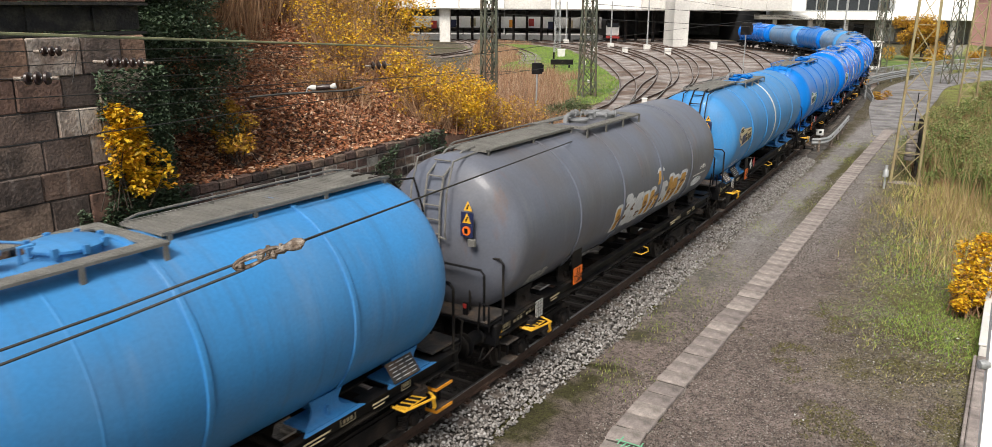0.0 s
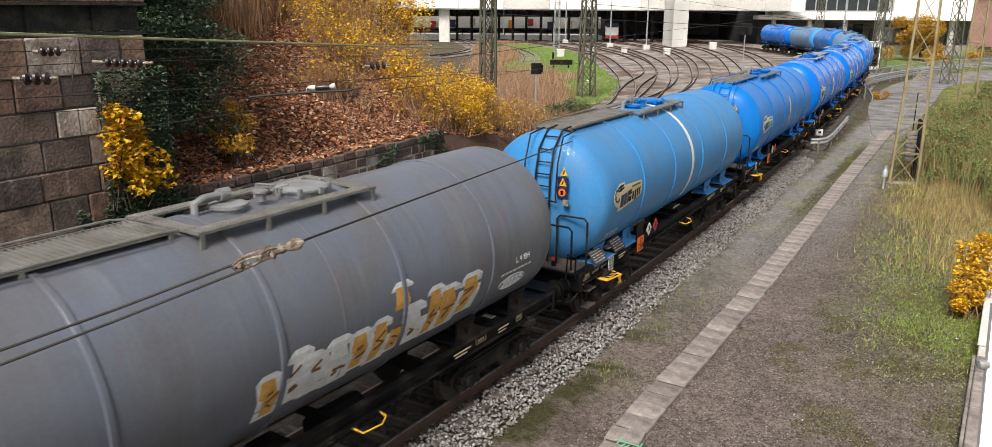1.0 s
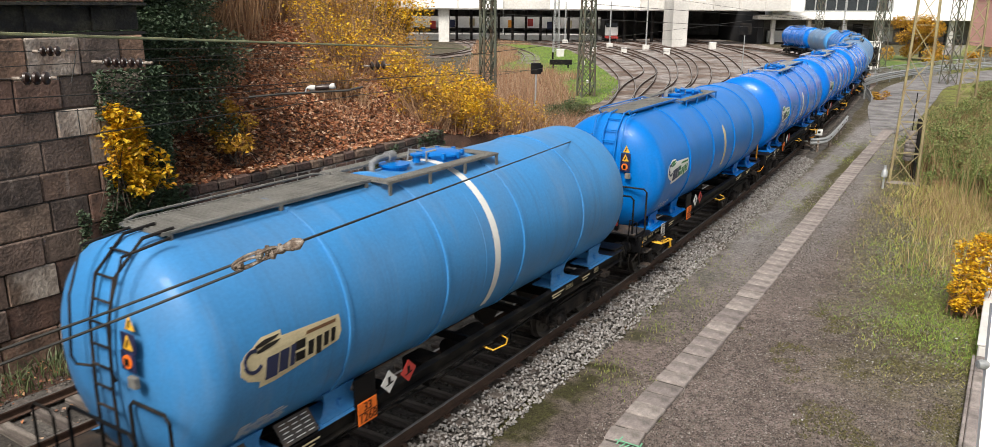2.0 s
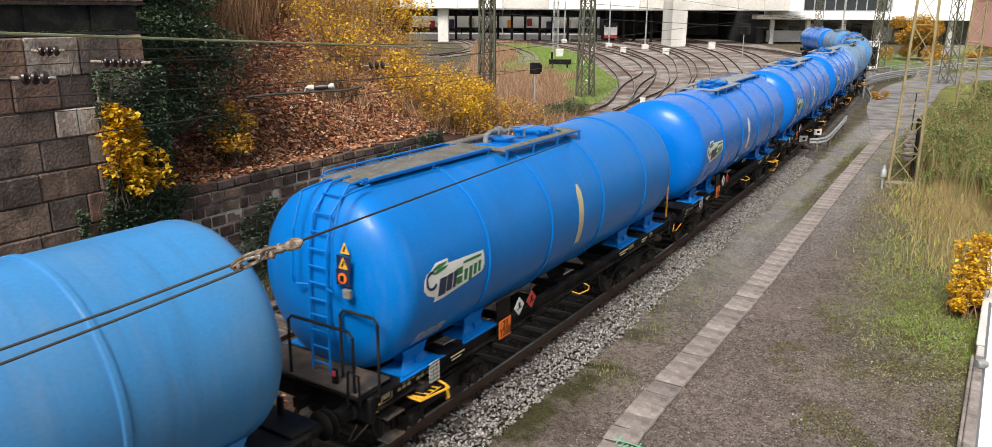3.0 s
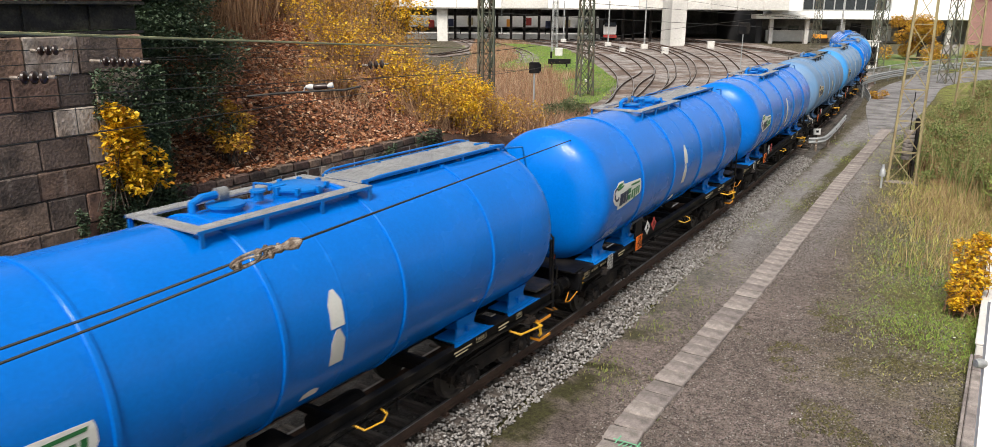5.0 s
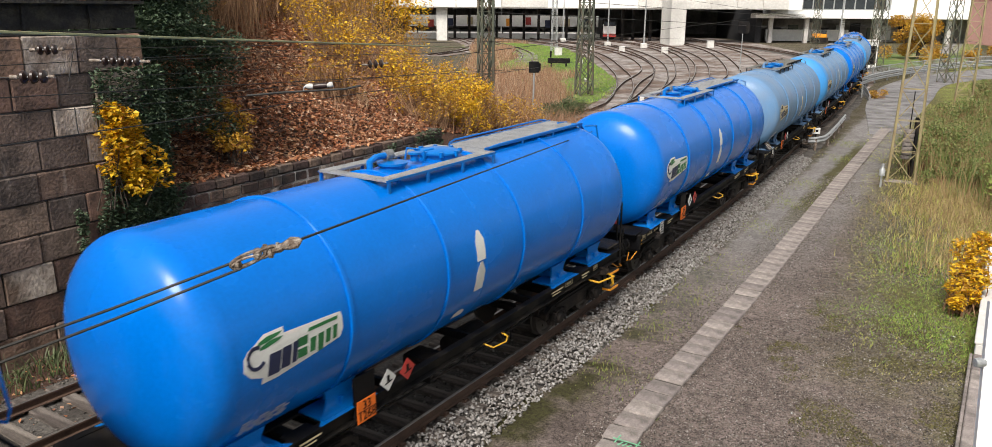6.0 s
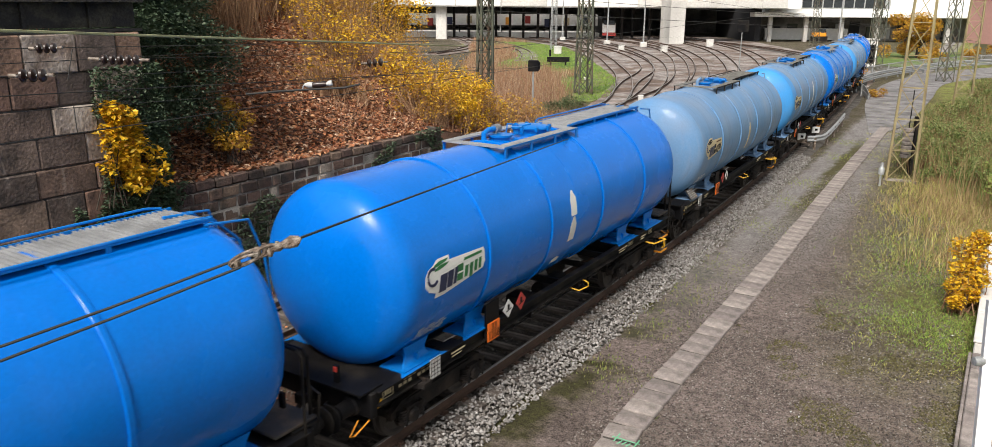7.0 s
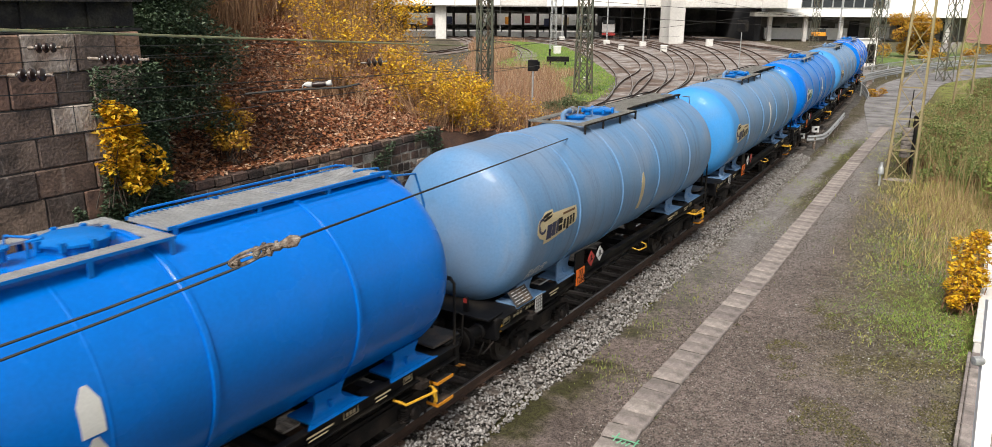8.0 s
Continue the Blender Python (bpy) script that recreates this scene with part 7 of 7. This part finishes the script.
for i in range(14):
    part("panel_joint", Shape().box((60 + i * 5.2, 171.95, 13.6), (0.12, 0.12, 8.5)), CONCRETE, stn)
plat = thing("platform", "station platform with a pale wall", "platform")
part("slab", Shape().box((2, 195, 0.3), (44, 30, 1.2)), CONCRETE, plat)
for i in range(9):
    part("screen_post", Shape().box((-17 + i * 4.7, 180.5, 1.6), (0.2, 0.2, 1.7)), STEEL, plat)
part("screen", Shape().box((2, 180.5, 3.6), (42, 0.4, 2.4)), WHITEWALL, plat)
for i in range(9):
    part("poster", Shape().box((-14 + i * 4.3, 180.2, 3.0 + (i % 3) * 0.3), (1.2, 0.1, 1.6)), (RED, NAVY, CREAM, GLASS, AMBER)[i % 5], plat)
loco = thing("locomotive", "dark locomotive with a pale front", "locomotive")
part("body", Shape().box((24.6, 181, 2.6), (3.0, 14, 3.4), chamfer=0.25), BLACK, loco)
part("front", Shape().box((24.6, 173.8, 2.2), (2.8, 0.5, 2.2), chamfer=0.2), WHITEWALL, loco)
part("windscreen", Shape().box((24.6, 173.6, 3.3), (2.5, 0.5, 0.9), chamfer=0.1), GLASS, loco)
part("buffer_beam", Shape().box((24.6, 173.5, 0.8), (2.8, 0.5, 0.5)), RED, loco)
part("running_gear", Shape().box((24.6, 181, 0.5), (2.4, 13, 0.9)), SHADE, loco)
pk = thing("house", "pink rendered house behind the road", "house")
part("wall", Shape().box((76.3, 116, 5.6), (12, 10, 7.4)), PINK, pk)
part("ground_floor", Shape().box((76.6, 116.2, 0.8), (10, 9.2, 2.3)), CONCRETE, pk)
for i in range(3):
    for z in (3.6, 6.6):
        part("window", Shape().box((71.9 + i * 3.6, 110.95, z), (1.3, 0.12, 1.6)), GLASS, pk)
part("roof", Shape().box((76.3, 116, 9.5), (13, 11, 0.5)), STEEL, pk)
wag = thing("work_vehicle", "small orange work vehicle under the ledge", "work vehicle")
part("body", Shape().box((67.5, 168.4, 1.3), (2.6, 1.5, 0.9), chamfer=0.15), AMBER, wag)
part("cab", Shape().box((68.1, 168.4, 2.0), (1.1, 1.4, 0.8), chamfer=0.1), GLASS, wag)
part("undercarriage", Shape().box((67.5, 168.4, 0.45), (3.2, 1.3, 1.0)), STEEL, wag)
for i in range(9):
    rk = thing("parked_wagon", "distant goods wagon under the station", "wagon", "wagons under the station")
    part("body", Shape().box((41 + i * 1.6, 200 + i * 1.5, 1.8), (1.3, 5, 2.4)), SHADE if i % 2 else STEEL, rk)
    part("frame", Shape().box((41 + i * 1.6, 200 + i * 1.5, 0.25), (1.2, 4.6, 1.0)), SHADE, rk)
    if i > 2:
        break
bg = thing("distant_block", "pale office block beyond the station", "building")
part("wall", Shape().box((40, 260, 13), (190, 12, 27)), CONCRETE, bg)
part("roof", Shape().box((40, 260, 26.8), (192, 13, 0.6)), STEEL, bg)

# ---- kerb and white barrier by the bridge's edge ----
kb = thing("verge_kerb", "weathered concrete kerb along the verge", "kerb")
a, b = Vector((7.3, 10.94, 0)), Vector((10.2, 15.42, 0))
d = (b - a).normalized()
kerb_turn = Matrix.Rotation(-math.atan2(d.x, d.y), 4, "Z")
for i in range(6):
    c_ = a + d * (i * 0.9)
    part("kerb_stone", Shape().box((0.3, 0.44, 0.02), (0.58, 0.885, 0.24), Matrix.Translation((c_.x, c_.y, -0.25)) @ kerb_turn, chamfer=0.02), SLABS, kb)
    part("kerb_edge", Shape().box((-0.03, 0.44, 0.0), (0.06, 0.885, 0.26), Matrix.Translation((c_.x, c_.y, -0.25)) @ kerb_turn, chamfer=0.012), SLABS, kb)
lw = thing("low_wall", "low pale concrete wall along the verge", "low wall")
for i in range(5):
    c_ = b + d * (0.03 + i * 2.0)
    part("wall_panel", Shape().box((0.2, 0.98, 0.0), (0.36, 1.96, 0.5), Matrix.Translation((c_.x, c_.y, -0.14)) @ kerb_turn, chamfer=0.02), CONCRETE, lw)
    part("coping", Shape().box((0.2, 0.98, 0.0), (0.42, 1.98, 0.06), Matrix.Translation((c_.x, c_.y, 0.14)) @ kerb_turn, chamfer=0.015), CONCRETE, lw)
wb = thing("white_post", "white metal railing post with a handle", "post")
part("post", Shape().bar(span_at(1582, 480, 9.0), span_at(1531, 1000, 9.0), 0.16, 0.12), PLASTIC, wb)
part("handle", Shape().lathe([(0.005, -0.07), (0.05, -0.06), (0.06, 0), (0.05, 0.05), (0.005, 0.06)], tuple(span_at(1556, 576, 9.0)), 12, "X"), GALV, wb, smooth=True)

# ---- slabs along the path, the nearest pieces ----
walkline = thing("slab_walk", "row of worn concrete trough covers", "slab path", kind="structure")
pts = smooth_line([(0.62, 9.9), (1.81, 12.02), (2.5, 13.3), (6.39, 19.56), (10.43, 26.28), (16.05, 35.72), (24.06, 48.94)], 0.55)
edge_bed = [(p + Vector((0.03, -0.02)), p + Vector((0.5, -0.3))) for p in pts]
part("joint_bed", ribbon(edge_bed, -0.262, 0.06), JOINT, walkline)
r = random.Random(6)
shape_cache = []
for q in range(6):
    s = Shape().box((0.31, 0.26, 0), (0.61, 0.474, 0.07), chamfer=0.016)
    s.v = [(x + r.uniform(-0.006, 0.006), y + r.uniform(-0.006, 0.006), z + r.uniform(-0.003, 0.003)) for x, y, z in s.v]
    shape_cache.append(s.mesh("slab", SLABS))
acc, prev = 0.0, pts[0]
dense = smooth_line([(p.x, p.y) for p in pts], 0.05)
nxt, run = 0.0, 0.0
first_mark = None
for i in range(1, len(dense)):
    run += (dense[i] - dense[i - 1]).length
    if run >= nxt:
        dd = (dense[min(i + 3, len(dense) - 1)] - dense[max(0, i - 3)]).normalized()
        ob = part("slab", shape_cache[r.randrange(6)], None, walkline)
        ob.matrix_basis = Matrix.Translation((dense[i].x, dense[i].y, -0.268 + r.uniform(-0.012, 0.01))) @ Matrix.Rotation(-math.atan2(dd.x, dd.y) + radians(r.uniform(-1.2, 1.2)), 4, "Z")
        nxt += 0.525
mark = Shape()
o = Vector((2.0, 12.0, -0.222))
ex, ey = Vector((0.85, -0.52, 0)), Vector((0.52, 0.85, 0))
for (a0, b0), (a1, b1) in (((0.0, 0.18), (0.5, 0.18)), ((0.08, 0.05), (0.08, 0.33)), ((0.45, 0.02), (0.45, 0.3)), ((0.16, 0.0), (0.2, 0.14)), ((0.24, 0.02), (0.28, 0.13)), ((0.32, 0.0), (0.36, 0.12))):
    mark.bar(o + ex * a0 + ey * b0, o + ex * a1 + ey * b1, 0.022, 0.006)
tagged(part("paint_mark", mark, CHALKGREEN), "green spray marks on a slab", "paint mark")

# ---- sleepers ----
sl_mesh = Shape().box((0, 0, -0.245), (2.6, 0.25, 0.15), chamfer=0.015).mesh("sleeper", TIMBER)
fast = Shape().box((0.755, 0, -0.165), (0.36, 0.16, 0.025)).box((-0.755, 0, -0.165), (0.36, 0.16, 0.025)).box((0.9, 0, -0.14), (0.06, 0.08, 0.05)).box((0.61, 0, -0.14), (0.06, 0.08, 0.05)).mesh("rail_clip", RAIL_RUST)
for i in range(120):
    s_ = -9 + i * 0.62
    c_ = track(s_)
    m = Matrix.Translation((c_.x, c_.y, r.uniform(-0.01, 0.008))) @ Matrix.Rotation(radians(-heading(s_) + r.uniform(-0.6, 0.6)), 4, "Z")
    sp = part("sleeper", sl_mesh, None, main)
    sp.matrix_basis = m
    if s_ < 22:
        part("rail_clip", fast, None, sp)
for i in range(50):
    s_ = -8 + i * 0.62
    c_ = track(s_, -4.75)
    sp = part("sleeper", sl_mesh, None, side_t)
    sp.matrix_basis = Matrix.Translation((c_.x, c_.y, 0)) @ Matrix.Rotation(radians(-heading(s_)), 4, "Z")

motions()
